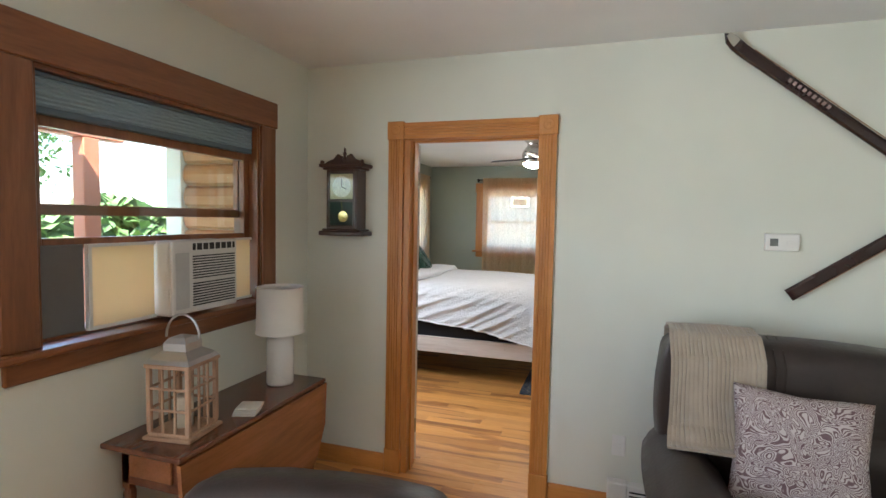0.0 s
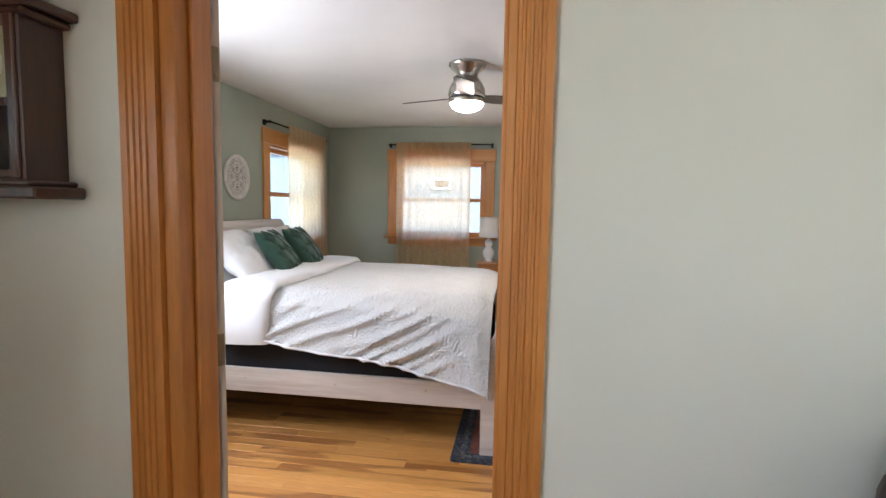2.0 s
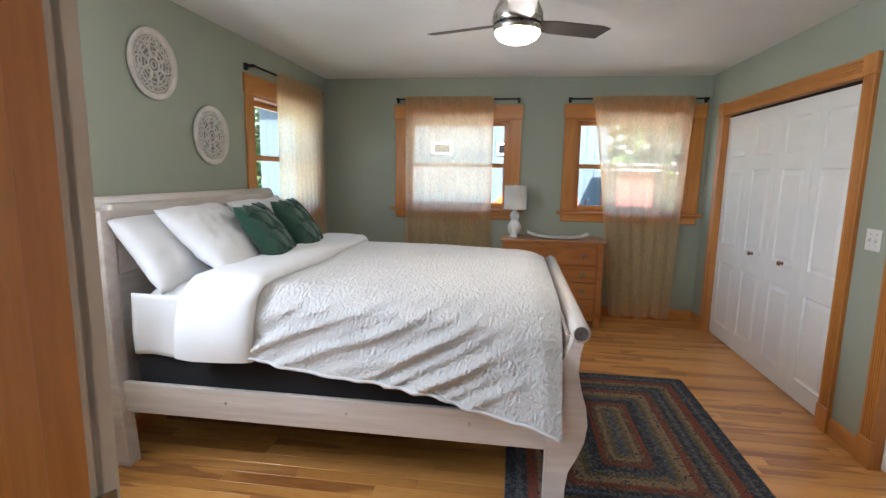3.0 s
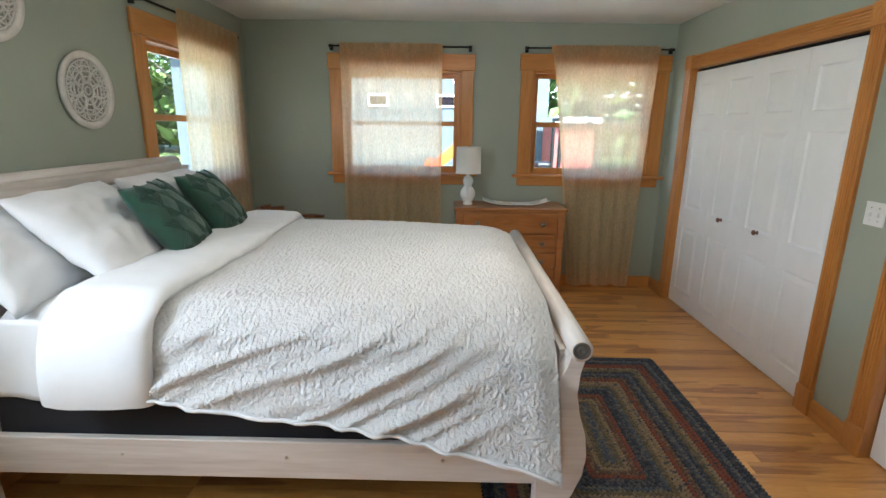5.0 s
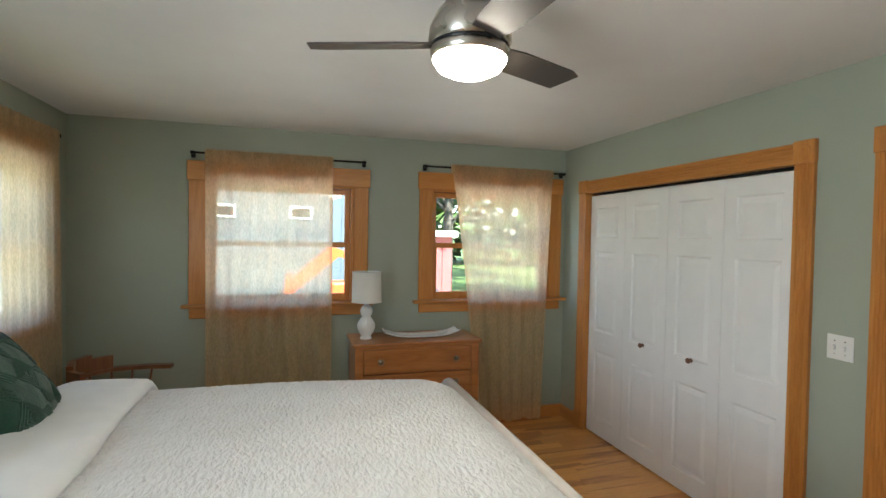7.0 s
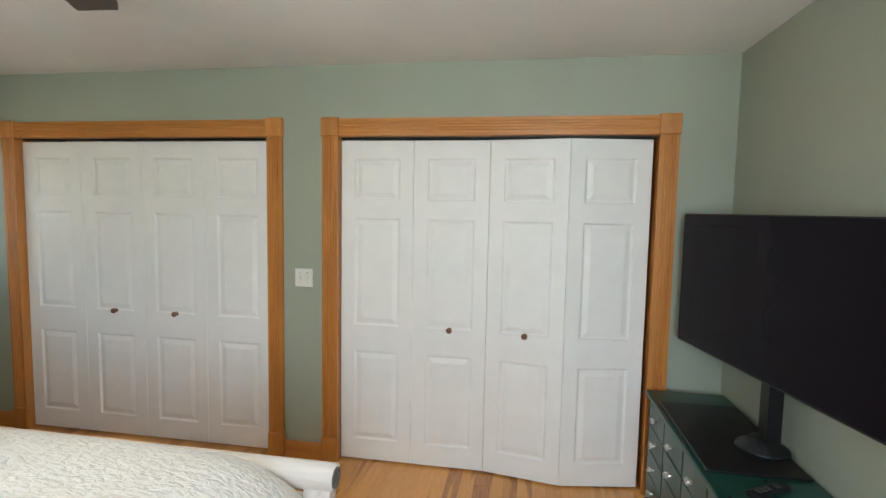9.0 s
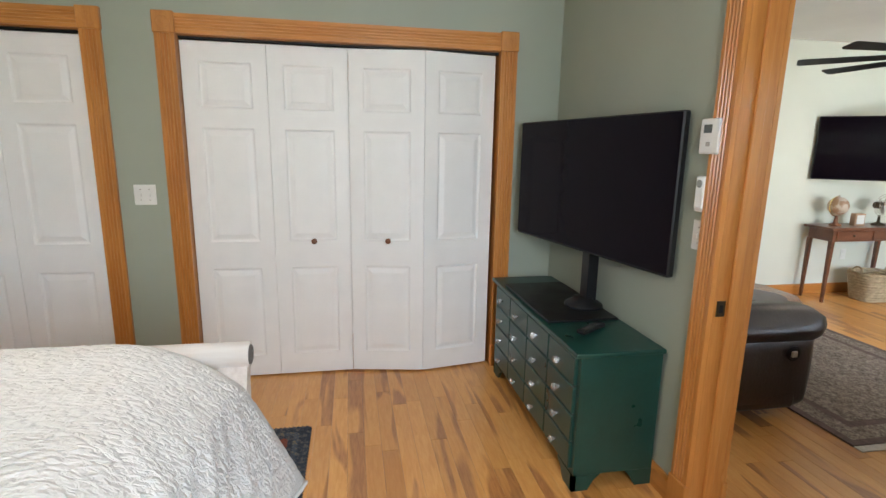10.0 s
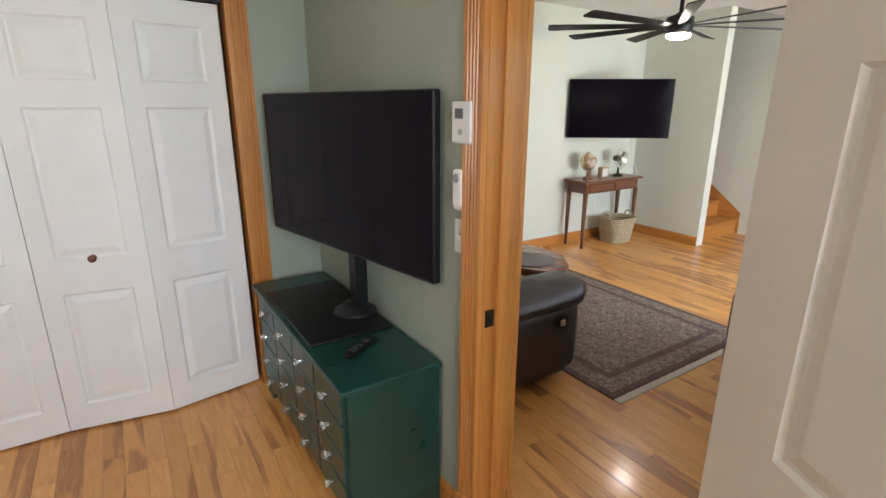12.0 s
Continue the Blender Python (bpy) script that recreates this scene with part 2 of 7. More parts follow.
SAGE = wall_paint("sage_wall_paint", (0.345, 0.375, 0.30))
CREAM = wall_paint("pale_wall_paint", (0.70, 0.715, 0.63))
CEIL = wall_paint("ceiling_paint", (0.80, 0.79, 0.77))
OAK = wood("honey_oak", (0.42, 0.155, 0.030), (0.55, 0.225, 0.048), (0.63, 0.285, 0.072), "z")
OAK_X = wood("honey_oak_x", (0.42, 0.155, 0.030), (0.55, 0.225, 0.048), (0.63, 0.285, 0.072), "x")
OAK_Y = wood("honey_oak_y", (0.42, 0.155, 0.030), (0.55, 0.225, 0.048), (0.63, 0.285, 0.072), "y")
# darker wood, deepened further by backlit shade put into its colour
BROWNOAK = wood("brown_backlit_oak", (0.13, 0.042, 0.014), (0.22, 0.08, 0.028), (0.29, 0.115, 0.042), "z")
BROWNOAK_X = wood("brown_backlit_oak_x", (0.13, 0.042, 0.014), (0.22, 0.08, 0.028), (0.29, 0.115, 0.042), "x")
MAPLE = wood("orange_maple", (0.33, 0.115, 0.03), (0.46, 0.18, 0.05), (0.52, 0.23, 0.075), "x", 0.3)
CHERRY = wood("dark_cherry", (0.07, 0.02, 0.01), (0.13, 0.042, 0.02), (0.19, 0.07, 0.03), "y", 0.25, 0.3)
WALNUT = wood("dark_walnut", (0.025, 0.009, 0.006), (0.05, 0.018, 0.011), (0.085, 0.032, 0.018), "z", 0.3, 0.3)
WHITEWASH = wood("whitewashed_pine", (0.50, 0.43, 0.38), (0.64, 0.58, 0.53), (0.74, 0.70, 0.66), "x", 0.55, 0.0, 7, 70)
WHITEWASH_Y = wood("whitewashed_pine_y", (0.52, 0.46, 0.40), (0.66, 0.60, 0.55), (0.75, 0.71, 0.67), "y", 0.55, 0.0, 7, 70)
RAWWOOD = wood("pale_raw_wood", (0.32, 0.19, 0.11), (0.46, 0.29, 0.18), (0.56, 0.38, 0.25), "z", 0.6, 0.0)
PLANK = plank_wood("hickory_flooring")
WHITE = plain("white_door_paint", (0.86, 0.855, 0.835), 0.42, vary=0.03, bump=0.05)
DOORWHITE = plain("cream_door_paint", (0.66, 0.61, 0.53), 0.4, vary=0.04, bump=0.05)
PLASTIC = plain("white_plastic", (0.78, 0.77, 0.73), 0.35, vary=0.03, bump=0.02)
LINEN = plain("white_linen", (0.70, 0.70, 0.70), 0.85, vary=0.03, scale=14, bump=0.25, fine=420, sheen=0.2)
BLACKCLOTH = plain("black_spring_cloth", (0.012, 0.012, 0.016), 0.9, vary=0.2)
BLACK = plain("black_plastic", (0.010, 0.010, 0.011), 0.4, vary=0.2, bump=0.03)
BLACK.node_tree.nodes["Principled BSDF"].inputs["Specular IOR Level"].default_value = 0.3
SCREEN = plain("black_screen", (0.006, 0.004, 0.007), 0.10, vary=0.1, bump=0.0)
SCREEN.node_tree.nodes["Principled BSDF"].inputs["Specular IOR Level"].default_value = 0.07
GREENPAINT = plain("dark_green_paint", (0.012, 0.052, 0.040), 0.32, vary=0.22, scale=5, bump=0.08, fine=60)
NICKEL = plain("brushed_nickel", (0.50, 0.47, 0.42), 0.28, 1.0, 0.06, bump=0.03)
BRONZE = plain("dark_bronze", (0.10, 0.085, 0.06), 0.4, 1.0, 0.2)
OLDBRASS = plain("aged_nickel_brass", (0.34, 0.30, 0.22), 0.4, 1.0, 0.2)
BRASS = plain("polished_brass", (0.72, 0.55, 0.22), 0.2, 1.0, 0.08)
BLACKIRON = plain("black_iron", (0.02, 0.018, 0.016), 0.5, 0.6, 0.2)
GLASS = pane_glass("window_glass")
CURTAIN = sheer_cloth("tan_sheer_cloth", (0.93, 0.73, 0.48), 0.32)
CERAMIC = plain("white_ceramic", (0.78, 0.77, 0.74), 0.25, vary=0.03, bump=0.02, coat=0.3)
SHADECLOTH = plain("linen_lampshade", (0.74, 0.71, 0.65), 0.9, vary=0.05, bump=0.2, fine=300)
LEATHER = plain("dark_brown_leather", (0.030, 0.021, 0.018), 0.40, vary=0.25, scale=9, bump=0.35, fine=55, coat=0.05)
THROW = plain("tan_knit_throw", (0.36, 0.30, 0.23), 0.95, vary=0.1, scale=12, bump=0.5, fine=150, sheen=0.3)
WICKER = plain("woven_seagrass", (0.42, 0.34, 0.22), 0.8, vary=0.25, scale=30, bump=0.4, fine=80)
CRYSTAL = plain("clear_glass_knob", (0.85, 0.86, 0.84), 0.08, vary=0.05, bump=0)
CRYSTAL.node_tree.nodes["Principled BSDF"].inputs["Transmission Weight"].default_value = 0.8
FAN_GLOW = glowing("fan_lamp_glass", (1.0, 0.86, 0.68), FAN_LAMP)

# ---- structure ----
BX0, BX1, BY0, BY1, BH = -1.341, 2.585, 0.14, 5.03, 2.45      # bedroom
LX0, LX1, LY0, LH = -0.43, 3.85, -5.40, 2.53                   # living room, whose north wall face is y = 0
DX0, DX1, DH = 0.28, 1.047, 2.06                               # doorway between them


def wall(name, axis, u0, u1, z0, z1, w0, w1, holes, mat, label, bottom=True):
    """A wall along x or y from u0 to u1, between w0 and w1 across, with holes (u0, u1, z0, z1) through it."""
    us = sorted({u0, u1, *[h[0] for h in holes], *[h[1] for h in holes]})
    zs = sorted({z0, z1, *[h[2] for h in holes], *[h[3] for h in holes]})
    bm = bmesh.new()

    def solid(i, j):
        if i < 0 or j < 0 or i >= len(us) - 1 or j >= len(zs) - 1:
            return False
        u, z = (us[i] + us[i + 1]) / 2, (zs[j] + zs[j + 1]) / 2
        return not any(h[0] < u < h[1] and h[2] < z < h[3] for h in holes)

    def at(u, w, z):
        return bm.verts.new((u, w, z) if axis == "x" else (w, u, z))

    for i in range(len(us) - 1):
        for j in range(len(zs) - 1):
            if not solid(i, j):
                continue
            a, b, c, d = us[i], us[i + 1], zs[j], zs[j + 1]
            for w in (w0, w1):
                bm.faces.new((at(a, w, c), at(b, w, c), at(b, w, d), at(a, w, d)))
            for di, dj, p, q in ((-1, 0, (a, c), (a, d)), (1, 0, (b, c), (b, d)), (0, -1, (a, c), (b, c)), (0, 1, (a, d), (b, d))):
                if not solid(i + di, j + dj):
                    bm.faces.new((at(p[0], w0, p[1]), at(q[0], w0, q[1]), at(q[0], w1, q[1]), at(p[0], w1, p[1])))
    bmesh.ops.remove_doubles(bm, verts=bm.verts[:], dist=0.0005)
    return structure(name, bm, mat, label, "wall")


rough_door = (DX0 - 0.04, DX1 + 0.02, -0.01, DH + 0.02)
W1 = (-0.565, 0.765, 1.10, 2.175)      # outer edges of the window casings
W2 = (1.194, 2.540, 1.10, 2.185)
W3 = (3.345, 4.715, 1.10, 2.195)
# unseen window, added to brighten the closets and the bed
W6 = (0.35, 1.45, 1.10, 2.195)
W4 = (-1.750, -0.355, 1.12, 2.230)
W5 = (-5.10, -2.30, 0.14, 2.230)


def hole(w, side=0.115, head=0.14):
    return (w[0] + side, w[1] - side, w[2], w[3] - head)


wall("wall_south", "x", LX0 - 0.16, LX1 + 0.16, -0.2, LH + 0.1, 0.0, 0.07, [rough_door], CREAM, "pale green-grey painted living room wall with a doorway")
wall("wall_south_bedroom", "x", BX0 - 0.16, BX1 + 0.9, -0.2, BH + 0.1, 0.07, 0.14, [rough_door], SAGE, "sage green painted bedroom wall with a doorway")
wall("wall_north", "x", BX0 - 0.16, BX1 + 0.9, -0.2, BH + 0.1, BY1, BY1 + 0.16, [hole(W1), hole(W2)], SAGE, "sage green painted wall with two windows")
# the W6 hole is for the added, unseen window
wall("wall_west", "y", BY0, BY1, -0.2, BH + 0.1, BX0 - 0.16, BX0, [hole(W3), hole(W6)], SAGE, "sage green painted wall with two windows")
C1 = (2.82, 4.66)
C2 = (0.53, 2.36)
CH = 2.03
wall("wall_east", "y", BY0, BY1, -0.2, BH + 0.1, BX1, BX1 + 0.12, [(C1[0] - 0.02, C1[1] + 0.02, -0.01, CH + 0.02), (C2[0] - 0.02, C2[1] + 0.02, -0.01, CH + 0.02)], SAGE, "sage green painted wall with two closet openings")
wall("wall_closet_back", "y", BY0, BY1, -0.2, BH + 0.1, BX1 + 0.72, BX1 + 0.86, [], CEIL, "plain white wall at the back of the closets")
wall("wall_west_living", "y", -8.6, 0.0, -0.2, LH + 0.1, LX0 - 0.16, LX0, [hole(W4), hole(W5)], CREAM, "pale green-grey painted living room wall with windows")
wall("wall_east_living", "y", -4.40, 0.0, -0.2, LH + 0.1, LX1, LX1 + 0.14, [], CREAM, "pale green-grey painted wall behind a television")
wall("wall_stair", "x", 2.90, LX1 + 2.2, -0.2, LH + 2.0, -4.52, -4.40, [], CREAM, "pale painted wall beside the stairs")
KX0, KX1, KH = 0.90, 2.69, 2.00
wall("wall_kitchen", "x", LX0 - 0.16, 6.2, -0.2, LH + 2.0, LY0 - 0.12, LY0, [(KX0, KX1, -0.01, KH)], CREAM, "pale grey painted wall with a wide opening to the kitchen")
wall("wall_kitchen_end", "x", LX0 - 0.16, 6.2, -0.2, LH + 0.1, -8.76, -8.6, [], CREAM, "plain far kitchen wall")
wall("wall_kitchen_side", "y", -8.6, LY0 - 0.12, -0.2, LH + 0.1, 5.0, 5.14, [], CREAM, "plain side wall of the kitchen")
wall("wall_stair_end", "y", LY0, -4.52, -0.2, LH + 2.0, 5.9, 6.04, [], CREAM, "plain wall at the end of the stairs")
structure("floor_base", boxes([((-1.55, 0.07, -0.2), (3.5, 5.2, -0.014)), ((-0.6, -8.8, -0.2), (6.3, 0.07, -0.014))]), BLACKCLOTH, "dark subfloor under the floor boards", "floor")
structure("ceiling_bedroom", boxes([((BX0, BY0, BH), (BX1 + 0.72, BY1, BH + 0.1))]), CEIL, "white painted bedroom ceiling", "ceiling")
structure("ceiling_living", boxes([((LX0, -4.40, LH), (LX1, 0.0, LH + 0.1)), ((LX0, LY0, LH), (2.90, -4.40, LH + 0.1)), ((LX0, -8.6, LH), (5.0, LY0 - 0.12, LH + 0.1))]), CEIL, "white painted living room ceiling", "ceiling")
structure("ceiling_stair", boxes([((2.9, LY0, LH + 1.9), (5.9, -4.52, LH + 2.0))]), CEIL, "white painted ceiling over the stairs", "ceiling")
wall("wall_stair_head", "y", LY0, -4.40, LH, LH + 2.0, 2.78, 2.90, [], CREAM, "pale painted wall over the foot of the stairs")


def fluted_outline(w, d, n=4):
    """The cross-section of a fluted casing, w wide and d proud."""
    pts = [(0, 0), (0, -d)]
    edge = w * 0.16
    step = (w - 2 * edge) / n
    for i in range(n):
        a = edge + i * step
        pts += [(a + step * 0.12, -d), (a + step * 0.3, -d + 0.005), (a + step * 0.7, -d + 0.005), (a + step * 0.88, -d)]
    return pts + [(w, -d), (w, 0)]


def casing(name, m, width, height, cw, label, n=4, d=0.02):
    """A fluted door casing with plinth blocks and rosette blocks round an opening, against a wall plane; x along the wall, -y into the room."""
    ob = tagged(thing(name, label, "door casing", m), kind="structure")
    for x in (-cw, width):
        bm = bmesh.new()
        prism(bm, fluted_outline(cw, d, n), 0.15, height, Matrix.Translation((x, 0, 0)))
        part("side_board", bm, OAK, ob)
        part("plinth_block", boxes([((x - 0.006, -d - 0.008, 0), (x + cw + 0.006, 0, 0.15))], 0.004), OAK, ob)
        bm = boxes([((x - 0.006, -d - 0.008, height), (x + cw + 0.006, 0, height + cw + 0.012))], 0.004)
        lathe(bm, [(cw * 0.36, 0), (cw * 0.36, 0.003), (cw * 0.31, 0.004), (cw * 0.24, 0.0025), (cw * 0.13, 0.003), (cw * 0.09, 0.0045), (0.001, 0.005)], 24,
              Matrix.Translation((x + cw / 2, -d - 0.007, height + cw / 2 + 0.006)) @ pose(0, 0, 0, 90))
        part("rosette_block", bm, OAK, ob)
    bm = bmesh.new()
    prism(bm, fluted_outline(cw, d, n), 0.006, width - 0.006, Matrix(((0, 0, 1, 0), (0, 1, 0, 0), (-1, 0, 0, height + cw + 0.003), (0, 0, 0, 1))))
    part("head_board", bm, OAK_X, ob)
    return ob


casing("door_casing", Matrix.Translation((DX0 - 0.04, 0, 0)), DX1 - DX0 + 0.04, DH, 0.095, "fluted honey oak casing round the bedroom doorway")
casing("door_casing", Matrix.Translation((DX1, 0.14, 0)) @ pose(0, 0, 0, 0, 0, 180), DX1 - DX0 + 0.04, DH, 0.095, "fluted honey oak casing on the bedroom side")
EAST = Matrix.Translation((BX1, 0, 0)) @ pose(0, 0, 0, 0, 0, -90)
for c in (C1, C2):
    casing("closet_casing", Matrix.Translation((BX1, c[1], 0)) @ pose(0, 0, 0, 0, 0, -90), c[1] - c[0], CH, 0.10, "fluted honey oak casing round a closet")

jamb = tagged(thing("door_jamb", "honey oak door jamb with a bronze strike plate", "door jamb"), kind="structure")
part("jamb_side", boxes([((DX0 - 0.0405, -0.004, 0), (DX0, 0.14, DH))], 0.003), OAK, jamb)
part("jamb_side", boxes([((DX1, 0.0, 0), (DX1 + 0.02, 0.14, DH))], 0.002), OAK, jamb)
part("jamb_head", boxes([((DX0 - 0.04, 0.0, DH), (DX1 + 0.02, 0.14, DH + 0.02))], 0.002), OAK_X, jamb)
part("stop_strip", boxes([((DX0, 0.045, 0), (DX0 + 0.012, 0.085, DH))], 0.003), OAK, jamb)
part("stop_strip", boxes([((DX1 - 0.012, 0.045, 0), (DX1, 0.085, DH))], 0.003), OAK, jamb)
part("stop_strip", boxes([((DX0 + 0.012, 0.045, DH - 0.012), (DX1 - 0.012, 0.085, DH))], 0.003), OAK_X, jamb)
strike = boxes([((DX1 - 0.003, 0.092, 0.855), (DX1 + 0.001, 0.128, 0.915))], 0.001)
part("strike_plate", strike, BRONZE, jamb, "dark bronze strike plate")
part("strike_hole", boxes([((DX1 - 0.0042, 0.103, 0.87), (DX1 - 0.0028, 0.117, 0.90))]), BLACK, jamb)
for c in (C1, C2):
    tj = tagged(thing("closet_jamb", "oak lined closet opening, its track coloured dark as a shaded gap", "closet jamb"), kind="structure")
    for y0, y1 in ((c[0] - 0.02, c[0]), (c[1], c[1] + 0.02)):
        part("jamb_side", boxes([((BX1, y0, 0), (BX1 + 0.12, y1, CH))]), OAK, tj)
    part("jamb_head", boxes([((BX1, c[0] - 0.02, CH), (BX1 + 0.12, c[1] + 0.02, CH + 0.02))]), OAK_Y, tj)
    # white track coloured near black to read as the shaded gap above the doors
    part("track", boxes([((BX1 + 0.045, c[0], CH - 0.010), (BX1 + 0.075, c[1], CH))]), BLACKIRON, tj, "door track coloured dark as the shaded gap")


def baseboard(name, runs, h=0.105, t=0.015):
    for axis, u0, u1, w, side in runs:
        d = t * side
        bm = bmesh.new()
        prism(bm, [(0, 0), (d, 0), (d, h * 0.82), (d * 0.55, h), (0, h)], u0, u1,
              Matrix(((0, 0, 1, 0), (1, 0, 0, w), (0, 1, 0, 0), (0, 0, 0, 1))) if axis == "x" else Matrix(((1, 0, 0, w), (0, 0, 1, 0), (0, 1, 0, 0), (0, 0, 0, 1))))
        structure(name, bm, OAK_X if axis == "x" else OAK_Y, "honey oak baseboard along the wall", "baseboard")


baseboard("baseboard", [
    ("x", LX0, DX0 - 0.142, 0.0, -1), ("x", DX1 + 0.102, LX1, 0.0, -1), ("y", LY0, 0.0, LX0, 1), ("y", -4.40, -0.015, LX1, -1), ("x", 2.90, LX1 - 0.015, -4.40, 1),
    ("x", BX0, DX0 - 0.142, BY0, 1), ("x", DX1 + 0.102, BX1, BY0, 1), ("x", BX0, BX1, BY1, -1), ("y", BY0 + 0.015, BY1 - 0.015, BX0, 1),
    ("y", C1[1] + 0.107, BY1 - 0.015, BX1, -1), ("y", C2[1] + 0.107, C1[0] - 0.107, BX1, -1), ("y", BY0 + 0.015, C2[0] - 0.107, BX1, -1)])


def window(name, m, w, label, raised=0.0, side=0.115, head=0.14, wood_mat=OAK, wood_x=OAK_X):
    """A double-hung window with casing, stool and apron. Local x along the wall from the casing's left edge, +y outwards, z up from the floor."""
    ob = tagged(thing(name, label, "window", m), kind="structure")
    W, z0, z1 = w[1] - w[0], w[2], w[3]
    a, b, top = side, W - side, z1 - head
    part("casing_side", boxes([((0, -0.02, z0 + 0.002), (a + 0.004, 0, top - 0.004))], 0.004), wood_mat, ob)
    part("casing_side", boxes([((b - 0.004, -0.02, z0 + 0.002), (W, 0, top - 0.004))], 0.004), wood_mat, ob)
    part("casing_head", boxes([((-0.012, -0.026, top - 0.004), (W + 0.012, 0, z1))], 0.005), wood_x, ob)
    part("window_sill", boxes([((-0.045, -0.06, z0 - 0.025), (W + 0.045, 0.06, z0 + 0.002))], 0.008, 2), wood_x, ob)
    part("apron", boxes([((0.005, -0.02, z0 - 0.105), (W - 0.005, 0, z0 - 0.025))], 0.006), wood_x, ob)
    part("frame", boxes([((a, 0.0, z0), (a + 0.022, 0.16, top)), ((b - 0.022, 0.0, z0), (b, 0.16, top)), ((a, 0.0, top - 0.022), (b, 0.16, top)), ((a, 0.06, z0), (b, 0.16, z0 + 0.02))], 0.002), wood_mat, ob)
    x0, x1 = a + 0.022, b - 0.022
    mid = (z0 + top) / 2 - 0.01
    for nm, y, lo, hi in (("upper_sash", 0.095, mid - 0.02, top - 0.022), ("lower_sash", 0.055, z0 + 0.02 + raised, mid + 0.025 + raised)):
        s = 0.042
        sash = part(nm, boxes([((x0, y, lo), (x0 + s, y + 0.035, hi)), ((x1 - s, y, lo), (x1, y + 0.035, hi)), ((x0 + s, y, lo), (x1 - s, y + 0.035, lo + s)), ((x0 + s, y, hi - s), (x1 - s, y + 0.035, hi))], 0.003), wood_mat, ob)
        pane = part("pane", boxes([((x0 + s - 0.004, y + 0.015, lo + s - 0.004), (x1 - s + 0.004, y + 0.019, hi - s + 0.004))]), GLASS, sash)
        pane.visible_shadow = False
    part("latch", boxes([(((x0 + x1) / 2 - 0.03, 0.035, mid + raised + 0.025), ((x0 + x1) / 2 + 0.03, 0.06, mid + raised + 0.04))], 0.004), BRONZE, ob)
    return ob


NORTH_M = Matrix.Translation((0, BY1, 0))
window("window_1", Matrix.Translation((W1[0], BY1, 0)), W1, "honey oak double-hung window half behind a tan curtain")
window("window_2", Matrix.Translation((W2[0], BY1, 0)), W2, "honey oak double-hung window behind a tan curtain")
window("window_3", Matrix.Translation((BX0, W3[0], 0)) @ pose(0, 0, 0, 0, 0, 90), W3, "honey oak double-hung window over the bed side")
window("added_window", Matrix.Translation((BX0, W6[0], 0)) @ pose(0, 0, 0, 0, 0, 90), W6, "unseen honey oak window added to hold a lamp for the bedroom")
window("window_4", Matrix.Translation((LX0, W4[0], 0)) @ pose(0, 0, 0, 0, 0, 90), W4, "brown wood double-hung window, backlit shade in its colour, raised over an air conditioner", raised=0.31, wood_mat=BROWNOAK, wood_x=BROWNOAK_X)
# out of view; guessed from a screen reflection, widened so its lamp lights the room
window("window_5", Matrix.Translation((LX0, W5[0], 0)) @ pose(0, 0, 0, 0, 0, 90), W5, "brown wood double-hung living room window", wood_mat=BROWNOAK, wood_x=BROWNOAK_X)


def leaf_mesh(w, h, t, rects):
    """A moulded door leaf: x from 0 to w, z from 0 to h, its shaped face at y = 0 looking to -y; sunk and raised panels in rects (x0, x1, z0, z1)."""
    bm = bmesh.new()
    xs = sorted({0, w, *[r[0] for r in rects], *[r[1] for r in rects]})
    zs = sorted({0, h, *[r[2] for r in rects], *[r[3] for r in rects]})
    for i in range(len(xs) - 1):
        for j in range(len(zs) - 1):
            cx, cz = (xs[i] + xs[i + 1]) / 2, (zs[j] + zs[j + 1]) / 2
            if any(r[0] < cx < r[1] and r[2] < cz < r[3] for r in rects):
                continue
            bm.faces.new([bm.verts.new(p) for p in ((xs[i], 0, zs[j]), (xs[i + 1], 0, zs[j]), (xs[i + 1], 0, zs[j + 1]), (xs[i], 0, zs[j + 1]))])
    for x0, x1, z0, z1 in rects:
        last = None
        for ins, y in ((0, 0), (0.008, 0.009), (0.016, 0.010), (0.045, 0.001), (0.05, 0.0008)):
            ring = [bm.verts.new(p) for p in ((x0 + ins, y, z0 + ins), (x1 - ins, y, z0 + ins), (x1 - ins, y, z1 - ins), (x0 + ins, y, z1 - ins))]
            if last:
                for k in range(4):
                    bm.faces.new((last[k], last[(k + 1) % 4], ring[(k + 1) % 4], ring[k]))
            last = ring
        bm.faces.new(last)
    b = [bm.verts.new(p) for p in ((0, t, 0), (w, t, 0), (w, t, h), (0, t, h))]
    f = [bm.verts.new(p) for p in ((0, 0, 0), (w, 0, 0), (w, 0, h), (0, 0, h))]
    bm.faces.new(b[::-1])
    for k in range(4):
        bm.faces.new((f[k], b[k], b[(k + 1) % 4], f[(k + 1) % 4]))
    bmesh.ops.remove_doubles(bm, verts=bm.verts[:], dist=0.0005)
    return bm


def knob(parent, x, z, mat, r=0.017, label=""):
    bm = bmesh.new()
    lathe(bm, [(r * 0.8, 0), (r * 0.45, 0.006), (r * 0.45, 0.014), (r * 0.95, 0.02), (r, 0.027), (r * 0.7, 0.034), (0.001, 0.036)], 16, Matrix.Translation((x, 0, z)) @ pose(0, 0, 0, 90))
    return part("knob", bm, mat, parent, label, smooth=True)


KNOBWOOD = plain("brown_wood_knob", (0.16, 0.07, 0.035), 0.3, vary=0.2)


